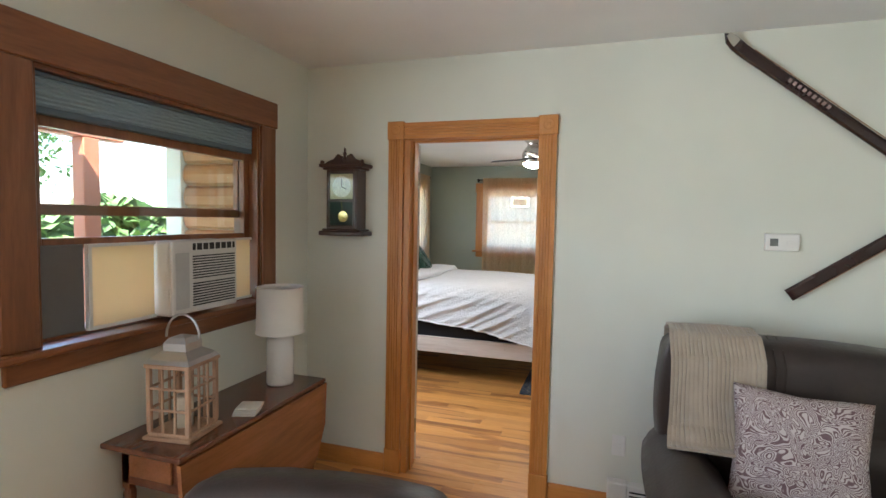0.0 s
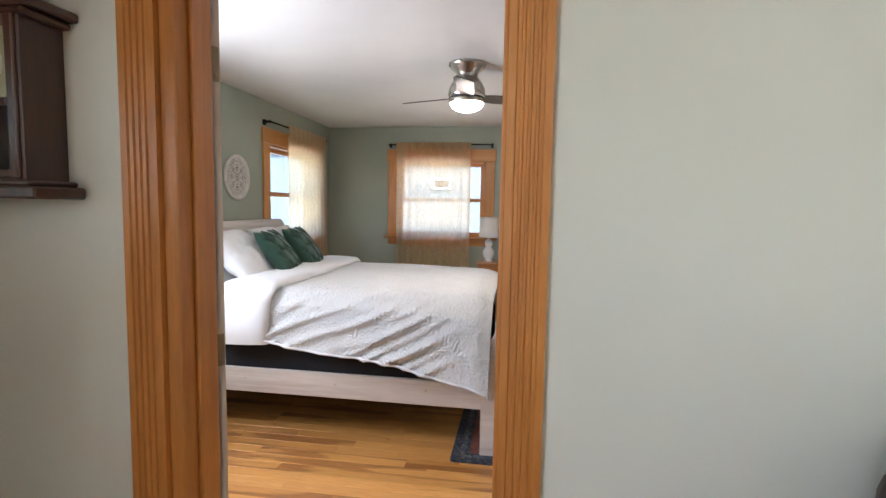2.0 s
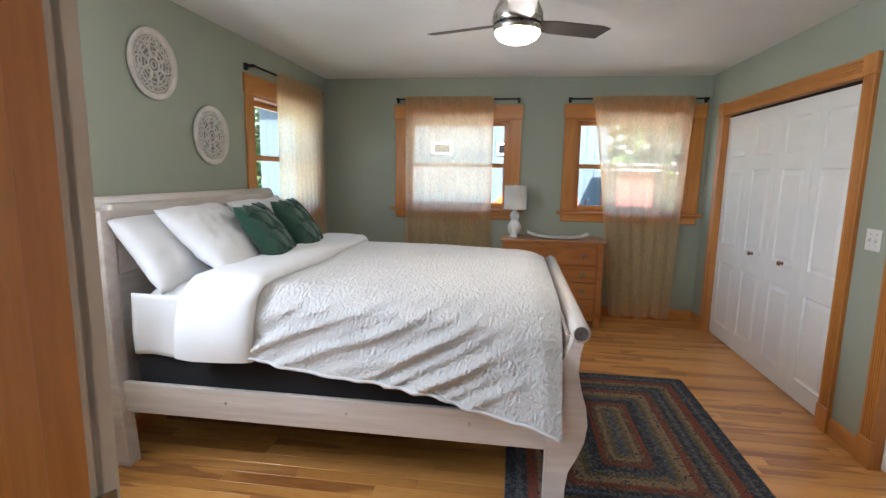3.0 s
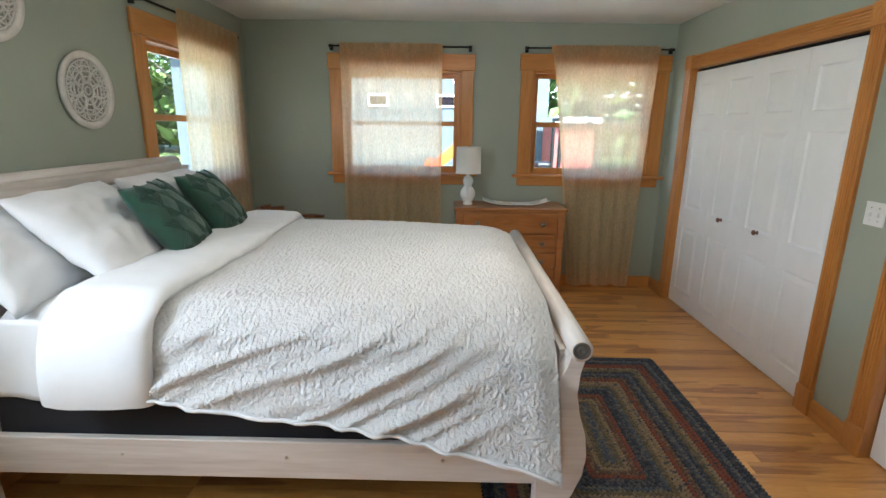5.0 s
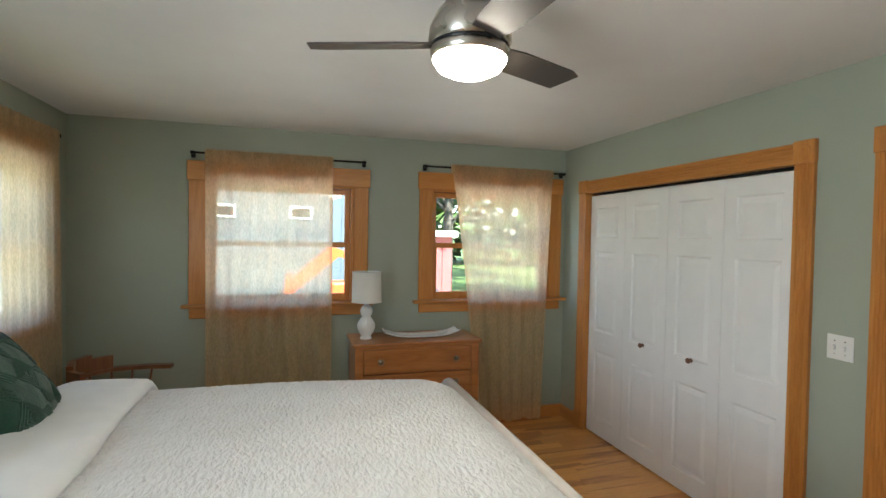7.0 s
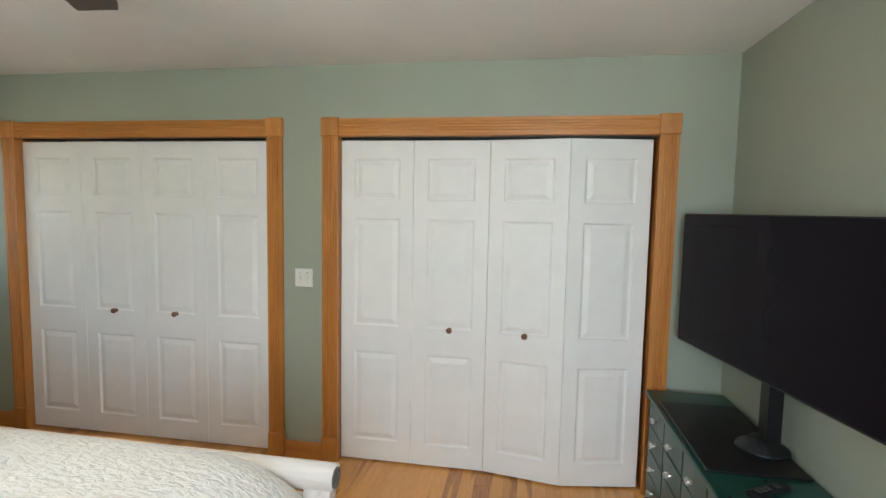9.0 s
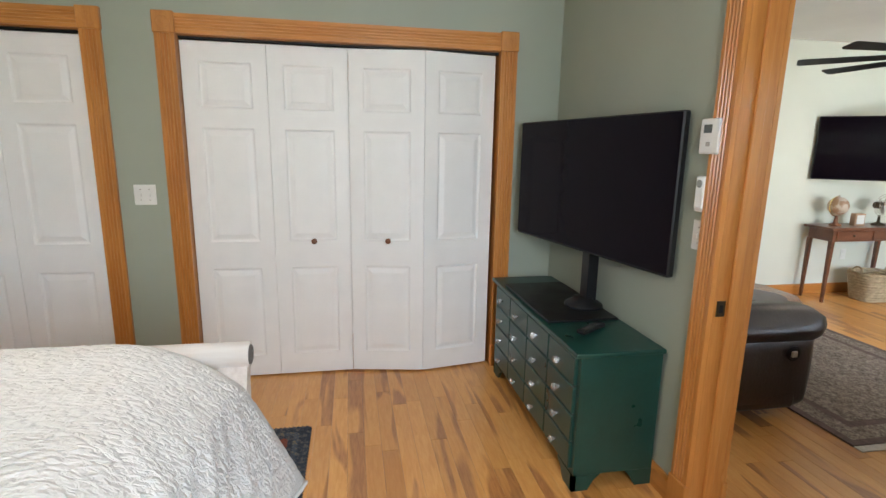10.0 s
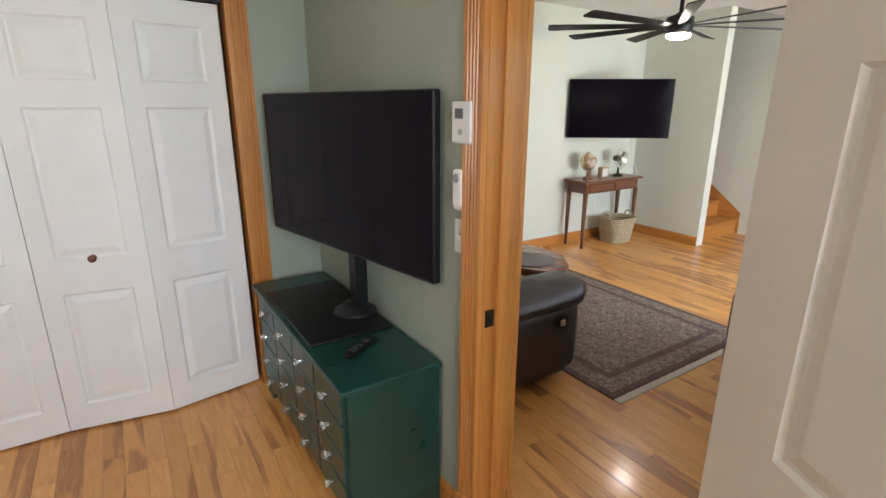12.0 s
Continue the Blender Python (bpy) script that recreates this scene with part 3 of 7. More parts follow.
def bifold(c, folds, label):
    """Four moulded leaves in a closet opening, seen from -x; folds: how far each hinge line stands out."""
    w = (c[1] - c[0] - 0.012) / 4
    ob = thing("bifold_closet_door", label, "closet door", Matrix.Translation((BX1 + 0.035, c[1] - 0.006, 0)) @ pose(0, 0, 0, 0, 0, -90))
    h = CH - 0.034
    a, b = 0.085, w - 0.085
    rects = [(a, b, 0.13, 0.70), (a, b, 0.865, 1.53), (a, b, 1.64, 1.89)]
    for i in range(4):
        p0, p1 = folds[i], folds[i + 1]
        run = math.sqrt(max(1e-6, w * w - (p1 - p0) ** 2))
        x = sum(math.sqrt(max(1e-6, w * w - (folds[k + 1] - folds[k]) ** 2)) for k in range(i))
        leaf = part("leaf", leaf_mesh(w - 0.003, h, 0.034, rects), WHITE, ob)
        leaf.matrix_local = Matrix.Translation((x, -p0, 0.012)) @ pose(0, 0, 0, 0, 0, math.degrees(math.atan2(-(p1 - p0), run)))
        if i in (1, 2):
            knob(leaf, w / 2 + 0.005, 0.865, KNOBWOOD, 0.018, "brown wooden knob")
    return ob


bifold(C1, (0, 0.0, 0.0, 0.0, 0), "white moulded bifold closet doors, closed")
bifold(C2, (0, 0.0, 0.0, 0.075, 0), "white moulded bifold closet doors, one pair slightly folded open")

# the bedroom door, swung far back into the room
slab = tagged(thing("door_1", "cream painted panelled door, swung wide open into the bedroom", "door", Matrix.Translation((0.277, 0.178, 0.012)) @ pose(0, 0, 0, 0, 0, 152)), kind="structure")
dw, dh = DX1 - DX0 - 0.006, DH - 0.018
dr = [(x0, x1, z0, z1) for z0, z1 in ((0.20, 0.828), (1.0, 1.60), (1.70, 1.92)) for x0, x1 in ((0.150, 0.36), (0.43, dw - 0.115))]
front = part("panel_face", leaf_mesh(dw, dh, 0.022, dr), DOORWHITE, slab)
back = part("panel_face", leaf_mesh(dw, dh, 0.022, dr), DOORWHITE, slab)
back.matrix_local = Matrix.Translation((dw, 0.036, 0)) @ pose(0, 0, 0, 0, 0, 180)
for hz in (0.23, 1.055, 1.827):
    bm = bmesh.new()
    rod(bm, (-0.006, 0.050, hz - 0.045), (-0.006, 0.050, hz + 0.045), 0.007)
    box(bm, (-0.0028, 0.004, hz - 0.045), (-0.0003, 0.048, hz + 0.045))
    box(bm, (-0.050, -0.001, hz - 0.045), (-0.002, 0.0015, hz + 0.045), 0, Matrix.Translation((-0.006, 0.052, 0)) @ pose(0, 0, 0, 0, 0, 114))
    for k in range(3):
        lathe(bm, [(0.0045, 0), (0.003, 0.0015), (0.001, 0.0016)], 8, Matrix.Translation((-0.0028, 0.014 + 0.012 * (k % 2), hz - 0.03 + 0.03 * k)) @ pose(0, 0, 0, 0, -90))
    part("hinge", bm, OLDBRASS, slab, "aged brass hinge")
bm = bmesh.new()
lathe(bm, [(0.03, 0), (0.03, 0.006), (0.012, 0.01), (0.012, 0.03), (0.026, 0.042), (0.028, 0.055), (0.015, 0.064), (0.001, 0.065)], 20, Matrix.Translation((dw - 0.07, 0.0, 0.89)) @ pose(0, 0, 0, 90))
part("door_knob", bm, BRONZE, slab, "dark bronze knob", True)

# the sky's light in the wide, unseen living room window; a fill lamp in the added bare bedroom window
# fill lamp in the added window; brightens closets and the bed's near side
bed_light = bpy.data.lights.new("bed_fill_light", "AREA")
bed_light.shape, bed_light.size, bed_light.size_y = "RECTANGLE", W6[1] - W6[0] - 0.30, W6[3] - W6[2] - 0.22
bed_light.energy = BED_FILL_LIGHT
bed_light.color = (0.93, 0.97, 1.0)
bwl = new("bed_fill_light", bed_light)
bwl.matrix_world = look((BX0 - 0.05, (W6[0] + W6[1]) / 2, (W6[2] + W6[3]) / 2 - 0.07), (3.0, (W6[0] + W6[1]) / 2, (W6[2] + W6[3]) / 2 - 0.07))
win_light = bpy.data.lights.new("window_light", "AREA")
win_light.shape, win_light.size, win_light.size_y = "RECTANGLE", 2.5, 1.9
win_light.energy = WINDOW_LIGHT
win_light.color = (0.97, 0.985, 1.0)
wl = new("window_light", win_light)
wl.matrix_world = look((LX0 - 0.10, -3.70, 1.2), (3.0, -3.70, 1.2))

# ---- bedroom ----
QUILT, nt, b = material("white_puckered_quilt")
vec = texture_space(nt)
pk = noise_node(nt, texture_space(nt, (1.0, 0.45, 1.0)), 82, 2, 0.45, 0.5)
bl = noise_node(nt, vec, 7, 3)
nt.links.new(ramp(nt, bl.outputs["Fac"], [(0.3, (0.57, 0.56, 0.545)), (0.7, (0.62, 0.615, 0.605))]), b.inputs["Base Color"])
b.inputs["Roughness"].default_value = 0.85
b.inputs["Sheen Weight"].default_value = 0.25
bumped(nt, b, pk.outputs["Fac"], 0.95, 0.016)

BED_N, BED_F = 1.775, 3.50      # near and far side rails
MZ = 0.93                       # top of the made bed
bed = thing("sleigh_bed", "whitewashed wooden sleigh bed with a scrolled footboard", "bed", Matrix.Translation((-0.15, 2.64, 0)))
O = Vector((-0.15, 2.64, 0))


def loc(bm, o=O):
    bmesh.ops.translate(bm, vec=-o, verts=bm.verts[:])
    return bm


for y in (BED_N, BED_F - 0.028):
    part("side_rail", loc(boxes([((-1.16, y + 0.012, 0.275), (0.885, y + 0.04, 0.43))], 0.004)), WHITEWASH, bed)
    yy = y + 0.011 if y < 2 else y + 0.041
    for x in (-0.62, -0.02, 0.55, 0.86):
        bm = bmesh.new()
        lathe(bm, [(0.007, 0), (0.006, 0.003), (0.001, 0.004)], 10, Matrix.Translation((x, yy, 0.365 if x < 0.8 else 0.40)) @ pose(0, 0, 0, 90 if y < 2 else -90))
        part("bolt_cover", loc(bm), NICKEL, bed)


def sleigh_side(x_lo, top_z, bow, d=1):
    """The curved outline of a sleigh post in x and z, leaning out by bow at the top."""
    pts = []
    n = 14
    for i in range(n + 1):
        s = i / n
        pts.append((x_lo + d * (bow * (s ** 2.2) + 0.028 * math.sin(s * math.pi)), 0.0 + s * top_z))
    return pts


def sleigh_post(y0, y1, x_lo, w, top_z, bow, d):
    line = sleigh_side(x_lo, top_z, bow, d)
    out = [(x, z) for x, z in line] + [(x + d * w * (1 - 0.35 * (z / top_z)), z) for x, z in reversed(line)]
    bm = bmesh.new()
    prism(bm, out, y0, y1, Matrix(((1, 0, 0, 0), (0, 0, 1, 0), (0, 1, 0, 0), (0, 0, 0, 1))))
    bmesh.ops.bevel(bm, geom=[e for e in bm.edges if abs(e.verts[0].co.y - e.verts[1].co.y) < 1e-5], offset=0.004, segments=1, affect="EDGES")
    return loc(bm)


for y0, y1 in ((BED_N - 0.02, BED_N + 0.06), (BED_F - 0.05, BED_F + 0.03)):
    bm = bmesh.new()
    inner = [(0.885, 0.0), (0.885, 0.50), (0.895, 0.60), (0.93, 0.69), (0.965, 0.76), (0.975, 0.80)]
    outer = [(1.025, 0.80), (1.01, 0.74), (1.005, 0.66), (1.02, 0.58), (1.045, 0.50), (1.055, 0.42), (1.045, 0.34), (1.015, 0.26), (0.985, 0.20), (0.975, 0.12), (0.975, 0.0)]
    prism(bm, inner + outer, y0, y1, Matrix(((1, 0, 0, 0), (0, 0, 1, 0), (0, 1, 0, 0), (0, 0, 0, 1))))
    part("foot_post", loc(bm), WHITEWASH, bed)
    part("head_post", sleigh_post(y0, y1, -1.13, 0.10, 1.27, 0.045, -1), WHITEWASH, bed)
part("foot_panel", loc(sheet(2, 16, lambda u, v: Vector((0.945 + 0.03 * v ** 2.2 + 0.028 * math.sin(v * math.pi), BED_N + 0.06 + u * (BED_F - BED_N - 0.11), 0.26 + v * 0.53)), 0.022)), WHITEWASH_Y, bed)
bm = bmesh.new()
rod(bm, (1.005, BED_N - 0.024, 0.825), (1.005, BED_F + 0.034, 0.825), 0.040, 20)
scroll = part("foot_scroll", loc(bm), WHITEWASH_Y, bed, "", True)
ROSETTE = plain("dark_waxed_rosette", (0.10, 0.09, 0.08), 0.5, vary=0.3)
for y, d in ((BED_N - 0.0245, 90), (BED_F + 0.0345, -90)):
    bm = bmesh.new()
    lathe(bm, [(0.030, 0), (0.030, 0.004), (0.024, 0.006), (0.022, 0.001), (0.016, 0.001), (0.014, 0.006), (0.009, 0.007), (0.008, 0.003), (0.001, 0.003)], 22, Matrix.Translation((1.005, y, 0.825)) @ pose(0, 0, 0, d))
    part("scroll_rosette", loc(bm), ROSETTE, bed, "dark carved scroll rosette", True)
part("head_panel", loc(sheet(2, 16, lambda u, v: Vector((-1.19 - 0.045 * v ** 2.2 - 0.02 * math.sin(v * math.pi), BED_N + 0.06 + u * (BED_F - BED_N - 0.11), 0.3 + v * 0.93)), 0.024)), WHITEWASH_Y, bed)
half = (BED_F - BED_N - 0.11) / 2
for k in range(2):
    y0 = BED_N + 0.09 + k * (half - 0.01)
    part("raised_field", loc(boxes([((-1.225, y0, 0.95), (-1.195, y0 + half - 0.07, 1.215))], 0.008, 2)), WHITEWASH_Y, bed)
bm = bmesh.new()
rod(bm, (-1.275, BED_N - 0.024, 1.285), (-1.275, BED_F + 0.034, 1.285), 0.045, 20)
part("head_scroll", loc(bm), WHITEWASH_Y, bed, "", True)
part("cap_rail", loc(boxes([((-1.25, BED_N + 0.05, 1.22), (-1.18, BED_F - 0.04, 1.30))], 0.015, 2)), WHITEWASH_Y, bed)

spring = boxes([((-1.1, BED_N + 0.05, 0.30), (0.88, BED_F - 0.05, 0.60))], 0.02, 2)
tagged(link("box_spring", spring, BLACKCLOTH), "black cloth box spring in the bed frame", "box spring")
bm = boxes([((-1.1, BED_N + 0.045, 0.60), (0.79, BED_F - 0.045, MZ - 0.03))], 0.125, 6)
tagged(link("mattress", bm, LINEN, None, "", True), "thick mattress in a white fitted sheet", "mattress")


def duvet_point(u, v):
    """u along the bed from the fold to the foot, v over it from the near hem to the far hem."""
    x = -0.46 + u * 1.395
    drop_n = 0.31 + 0.17 * u + 0.012 * math.sin(u * 9)
    drop_f = 0.40
    half = (BED_F - BED_N) / 2 + 0.015
    total = drop_n + 2 * half + drop_f
    s = v * total
    r = 0.085 + 0.06 * u ** 3
    soft_edge = 0.16 + 0.16 * u ** 3
    foot = max(0.0, (u - 0.88) / 0.12)
    top = MZ + 0.012 - 0.04 * foot ** 2
    inward = s - drop_n
    if inward < 0:
        k = -inward / drop_n
        y, z = BED_N - 0.012 - 0.045 * k ** 0.7 - 0.125 * k * u * u, top - r - (drop_n - r) * k
        out = 1.0
    elif inward < 2 * half:
        y = BED_N - 0.012 + inward
        e = min(inward, 2 * half - inward)
        z = top - r * max(0.0, 1 - e / soft_edge) ** 2
        out = max(0.0, 1 - inward / 0.16)
    else:
        k = (inward - 2 * half) / drop_f
        y, z = BED_F + 0.02 + 0.03 * k ** 0.7, top - r - (drop_f - r) * k
        out = 0.0
        y += 0.03 * (0.5 + 0.5 * math.sin(x * 21)) * min(1, k * 2)
    # long slanting folds that run up the near side and die out on the top
    drift = 1.1 * noise.noise(Vector((x * 1.4, inward * 1.4, 2.0)))
    wander = 1.3 * noise.noise(Vector((x * 3.3, inward * 3.3, 8.0)))
    slant = (x * 0.62 - inward * 0.80) * 78 + drift * 4.0 + wander * 2.2
    broad = (x * 0.55 - inward * 0.85) * 41 + drift * 3.0 + 1.0
    down = x * 46 + 0.8 * drift
    near_foot = min(1.0, max(0.0, (u - 0.72) / 0.25))
    mix = 0.5 + 0.9 * noise.noise(Vector((x * 2.6, inward * 2.6, 11.0)))
    wave = (1 - near_foot) * (mix * (0.5 + 0.5 * math.sin(slant)) ** 1.6 + (1 - mix) * (0.5 + 0.5 * math.sin(broad)) ** 2.2) + near_foot * 0.45 * (0.5 + 0.5 * math.sin(down))
    reach = min(1.0, 0.55 - inward / drop_n) if inward < 0 else 0.55 * math.exp(-inward / 0.17)
    fold = wave * 0.030 * reach * (0.75 + 0.9 * noise.noise(Vector((x * 2.0, inward * 1.6, 5.0))))
    swell = noise.noise(Vector((x * 2.1, y * 2.1, 0.3))) * 0.008
    pucker = 0.0038 * noise.noise(Vector((x * 92, inward * 40, 1.0)))
    y -= fold * out + 0.8 * pucker * out
    z += fold * (1 - out) * 0.7 + swell + pucker * (1 - out)
    return Vector((x, y, z))


quilt = thing("quilt", "white puckered quilt with diagonal creases spread over the bed", "quilt", Matrix.Translation((0.2, BED_N, MZ)))
qo = Vector((0.2, BED_N, MZ))
part("cover", loc(sheet(290, 350, duvet_point, 0.016), qo), QUILT, quilt, "", True)
bm = bmesh.new()
pipe(bm, [duvet_point(0.01 + 0.98 * k / 60, 0.003) + Vector((0, -0.004, 0)) for k in range(61)], 0.007, 6)
part("hem", loc(bm, qo), LINEN, quilt, "rolled white hem", True)


def fold_point(u, v):
    """The turned-down band of the top sheet and comforter lying across the bed."""
    ang = u * 2 * math.pi
    w, h = 0.185, 0.036 + 0.018 * noise.noise(Vector((v * 5, 1, 2)))
    cx = math.copysign(abs(math.cos(ang)) ** 0.6, math.cos(ang)) * w
    cz = math.copysign(abs(math.sin(ang)) ** 0.8, math.sin(ang)) * h
    dn, half = 0.30, (BED_F - BED_N) / 2 + 0.02
    total = dn + 2 * half + 0.25
    s = v * total
    xc = -0.595 + 0.02 * noise.noise(Vector((v * 3, 3, 3)))
    if s < dn:
        k = 1 - s / dn
        bulge = 0.03 * math.sin(k * 2.6)
        y, z = BED_N - 0.03 - bulge - cz * 1.3, MZ - 0.03 - k * 0.29
        return Vector((xc + cx * (1 + 0.05 * k) - 0.03 * k, y, z + 0.006 * noise.noise(Vector((cx * 20, z * 9, 4)))))
    if s < dn + 2 * half:
        t = (s - dn) / (2 * half)
        e = min(t, 1 - t) * 2 * half
        y = BED_N - 0.03 + t * 2 * half
        z = MZ + 0.025 - 0.06 * max(0.0, 1 - e / 0.12) ** 2 + cz
        return Vector((xc + cx, y, z + 0.006 * noise.noise(Vector((cx * 9, y * 5, 0))) + 0.006 * noise.noise(Vector((cx * 30, y * 13, 2)))))
    k = (s - dn - 2 * half) / 0.25
    return Vector((xc + cx, BED_F + 0.04 + cz, MZ - 0.03 - k * 0.25))


bm = sheet(28, 110, fold_point)
tagged(link("turned_down_sheet", bm, LINEN, None, "", True), "white cotton comforter edge turned down across the bed", "bedding")


def drape_side(u, v):
    x = -1.08 + u * 0.34
    return Vector((x, BED_N + 0.022 - 0.012 * math.sin(u * 8 + v * 3) * v, MZ - 0.05 - v * 0.30))


tagged(link("fitted_sheet", sheet(14, 12, drape_side, 0.006), LINEN, None, "", True), "white cotton sheet hanging at the mattress side", "bedding")

GREENCLOTH = plain("dark_green_tufted_cloth", (0.016, 0.060, 0.036), 0.9, vary=0.3, scale=16, bump=0.6, fine=130, sheen=0.3)


def lean(x, y, z, tilt, turn=0):
    """Cushion faces +x, leaning back by tilt."""
    return Matrix.Translation((x, y, z)) @ pose(0, 0, 0, 0, 0, 90 + turn) @ pose(0, 0, 0, -tilt)


for k, (nm, w, h, t, m, mat, lb, sd, wr) in enumerate((
    ("pillow", 0.70, 0.44, 0.17, lean(-1.075, 2.14, 1.055, 36, 4), LINEN, "white cotton bed pillow leaning on the headboard", 1.3, 0.014),
    ("pillow", 0.70, 0.44, 0.17, lean(-1.075, 3.06, 1.055, 36, -3), LINEN, "white cotton bed pillow leaning on the headboard", 4.1, 0.014),
    ("euro_pillow", 0.66, 0.52, 0.18, lean(-0.93, 2.33, 1.085, 47, 6), LINEN, "large white square pillow propped on the bed", 7.7, 0.026),
    ("euro_pillow", 0.66, 0.52, 0.18, lean(-0.93, 3.02, 1.085, 47, -4), LINEN, "large white square pillow propped on the bed", 9.2, 0.026),
    ("throw_pillow", 0.47, 0.44, 0.15, lean(-0.77, 2.56, 1.085, 36, 12), GREENCLOTH, "dark green tufted throw pillow on the bed", 2.2, 0.007),
    ("throw_pillow", 0.47, 0.44, 0.15, lean(-0.79, 3.05, 1.085, 34, 8), GREENCLOTH, "dark green tufted throw pillow on the bed", 5.6, 0.007))):
    bm = cushion(w, h, t, 30, wr, sd)
    if mat is GREENCLOTH:
        # tufted zigzag and diamond rows on the face
        ob = link(nm, bm, mat, None, "", True)
        tuft = bmesh.new()
        for sx in range(-1, 2):
            for sz in range(-1, 2):
                for q in range(4):
                    s0 = 0.022 + q * 0.016
                    for e in range(4):
                        a, c2 = e * math.pi / 2, (e + 1) * math.pi / 2
                        if (sx + sz) % 2 and e % 2:
                            continue
                        pts = []
                        for i in range(4):
                            f = i / 3
                            px = sx * 0.145 + s0 * (math.cos(a) * (1 - f) + math.cos(c2) * f)
                            pz = sz * 0.135 + s0 * (math.sin(a) * (1 - f) + math.sin(c2) * f)
                            uu, vv = min(0.98, abs(2 * px / w)), min(0.98, abs(2 * pz / h))
                            fat = ((1 - uu ** 2.6) * (1 - vv ** 2.6)) ** 0.5
                            pts.append((px, -(fat * t / 2) - 0.001, pz))
                        pipe(tuft, pts, 0.0045, 5)
        part("tufting", tuft, mat, ob)["kind"] = "stuff"
        tagged(ob, lb, "pillow", "pillows on the bed")
    else:
        ob = tagged(link(nm, bm, mat, None, "", True), lb, "pillow", "pillows on the bed")
    ob.matrix_world = m


def plate(y, z, r, label):
    """A carved openwork plaque hung on the west wall."""
    ob = thing("wall_plaque", label, "wall decor", Matrix.Translation((BX0 + 0.004, y, z)) @ pose(0, 0, 0, 0, 90, 0), "plaques on the wall")
    mat = PLAQUE
    bm = bmesh.new()
    lathe(bm, [(r * 0.97, 0.0), (r, 0.012), (r * 0.985, 0.02), (r * 0.83, 0.016), (r * 0.80, 0.006), (r * 0.80, 0.002)], 48)
    part("rim", bm, mat, ob, "", True)
    # darker grey disc behind the openwork
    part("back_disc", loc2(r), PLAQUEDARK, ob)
    bm = bmesh.new()
    for i in range(8):
        a = i * math.pi / 4
        pts = []
        for k in range(13):
            th = k / 12 * 2 * math.pi
            d = r * (0.50 + 0.29 * math.cos(th))
            off = 0.30 * math.sin(th) * (1.1 - 0.35 * math.cos(th))
            pts.append((d * math.cos(a + off), d * math.sin(a + off), 0.010))
        pipe(bm, pts, r * 0.028, 6)
        pts = [(r * (0.22 + 0.6 * k / 8) * math.cos(a + 0.39 + 0.12 * math.sin(k)), r * (0.22 + 0.6 * k / 8) * math.sin(a + 0.39 + 0.12 * math.sin(k)), 0.009) for k in range(9)]
        pipe(bm, pts, r * 0.02, 6)
        for e in (-1, 1):
            pts = []
            for k in range(9):
                th = k / 8 * 2 * math.pi
                d = r * (0.66 + 0.12 * math.cos(th))
                off = e * 0.2 + 0.15 * math.sin(th)
                pts.append((d * math.cos(a + off), d * math.sin(a + off), 0.009))
            pipe(bm, pts, r * 0.018, 5)
    for rr in (0.1, 0.2, 0.36, 0.5, 0.62, 0.76):
        pipe(bm, [(r * rr * math.cos(k * math.pi / 16), r * rr * math.sin(k * math.pi / 16), 0.011) for k in range(33)], r * 0.022, 6)
    part("tracery", bm, mat, ob, "", True)
    return ob


PLAQUE = plain("chalky_white_resin", (0.66, 0.62, 0.57), 0.8, vary=0.12, scale=20, bump=0.2)
PLAQUEDARK = plain("grey_resin", (0.33, 0.31, 0.28), 0.9, vary=0.2, scale=25, bump=0.3)


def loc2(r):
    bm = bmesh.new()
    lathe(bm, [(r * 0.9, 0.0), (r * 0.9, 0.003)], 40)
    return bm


plate(2.375, 2.048, 0.195, "round whitewashed openwork plaque hung on the wall")
plate(2.895, 1.695, 0.195, "round whitewashed openwork plaque hung low on the wall")


# curtains and rods; local x along the wall, -y into the room
def curtain(name, m, x0t, x1t, x0b, x1b, ztop, zbot, label, waves=9, seed=1.0):
    ob = thing(name, label, "curtain", m)

    def fn(u, v):
        z = ztop - v * (ztop - zbot)
        a, c = x0t + (x0b - x0t) * v ** 0.8, x1t + (x1b - x1t) * v ** 0.8
        x = a + u * (c - a)
        amp = 0.006 + 0.022 * v
        y = -0.075 - amp * (0.5 + 0.5 * math.sin(u * waves * 2 * math.pi + seed + 0.7 * noise.noise(Vector((u * 3, v * 2, seed)))))
        if v < 0.035:
            y = -0.088 - 0.004 * math.sin(u * 55)
        return Vector((x, y, z + (0.008 * math.sin(u * 17 + seed) if v > 0.99 else 0)))

    part("cloth", sheet(110, 60, fn), CURTAIN, ob, "", True)
    part("rod_pocket", sheet(110, 3, lambda u, v: Vector((x0t + u * (x1t - x0t), -0.091 - 0.004 * math.sin(u * 55), ztop + 0.012 - v * 0.075))), CURTAIN, ob, "gathered rod pocket", True)
    part("side_hem", sheet(2, 60, lambda u, v: fn(0.0, v) + Vector((u * 0.022, -0.003, 0))), CURTAIN, ob)
    part("side_hem", sheet(2, 60, lambda u, v: fn(1.0, v) + Vector((-u * 0.022, -0.003, 0))), CURTAIN, ob)
    part("bottom_hem", sheet(110, 3, lambda u, v: fn(u, 1 - v * 0.03) + Vector((0, -0.003, 0))), CURTAIN, ob)
    return ob


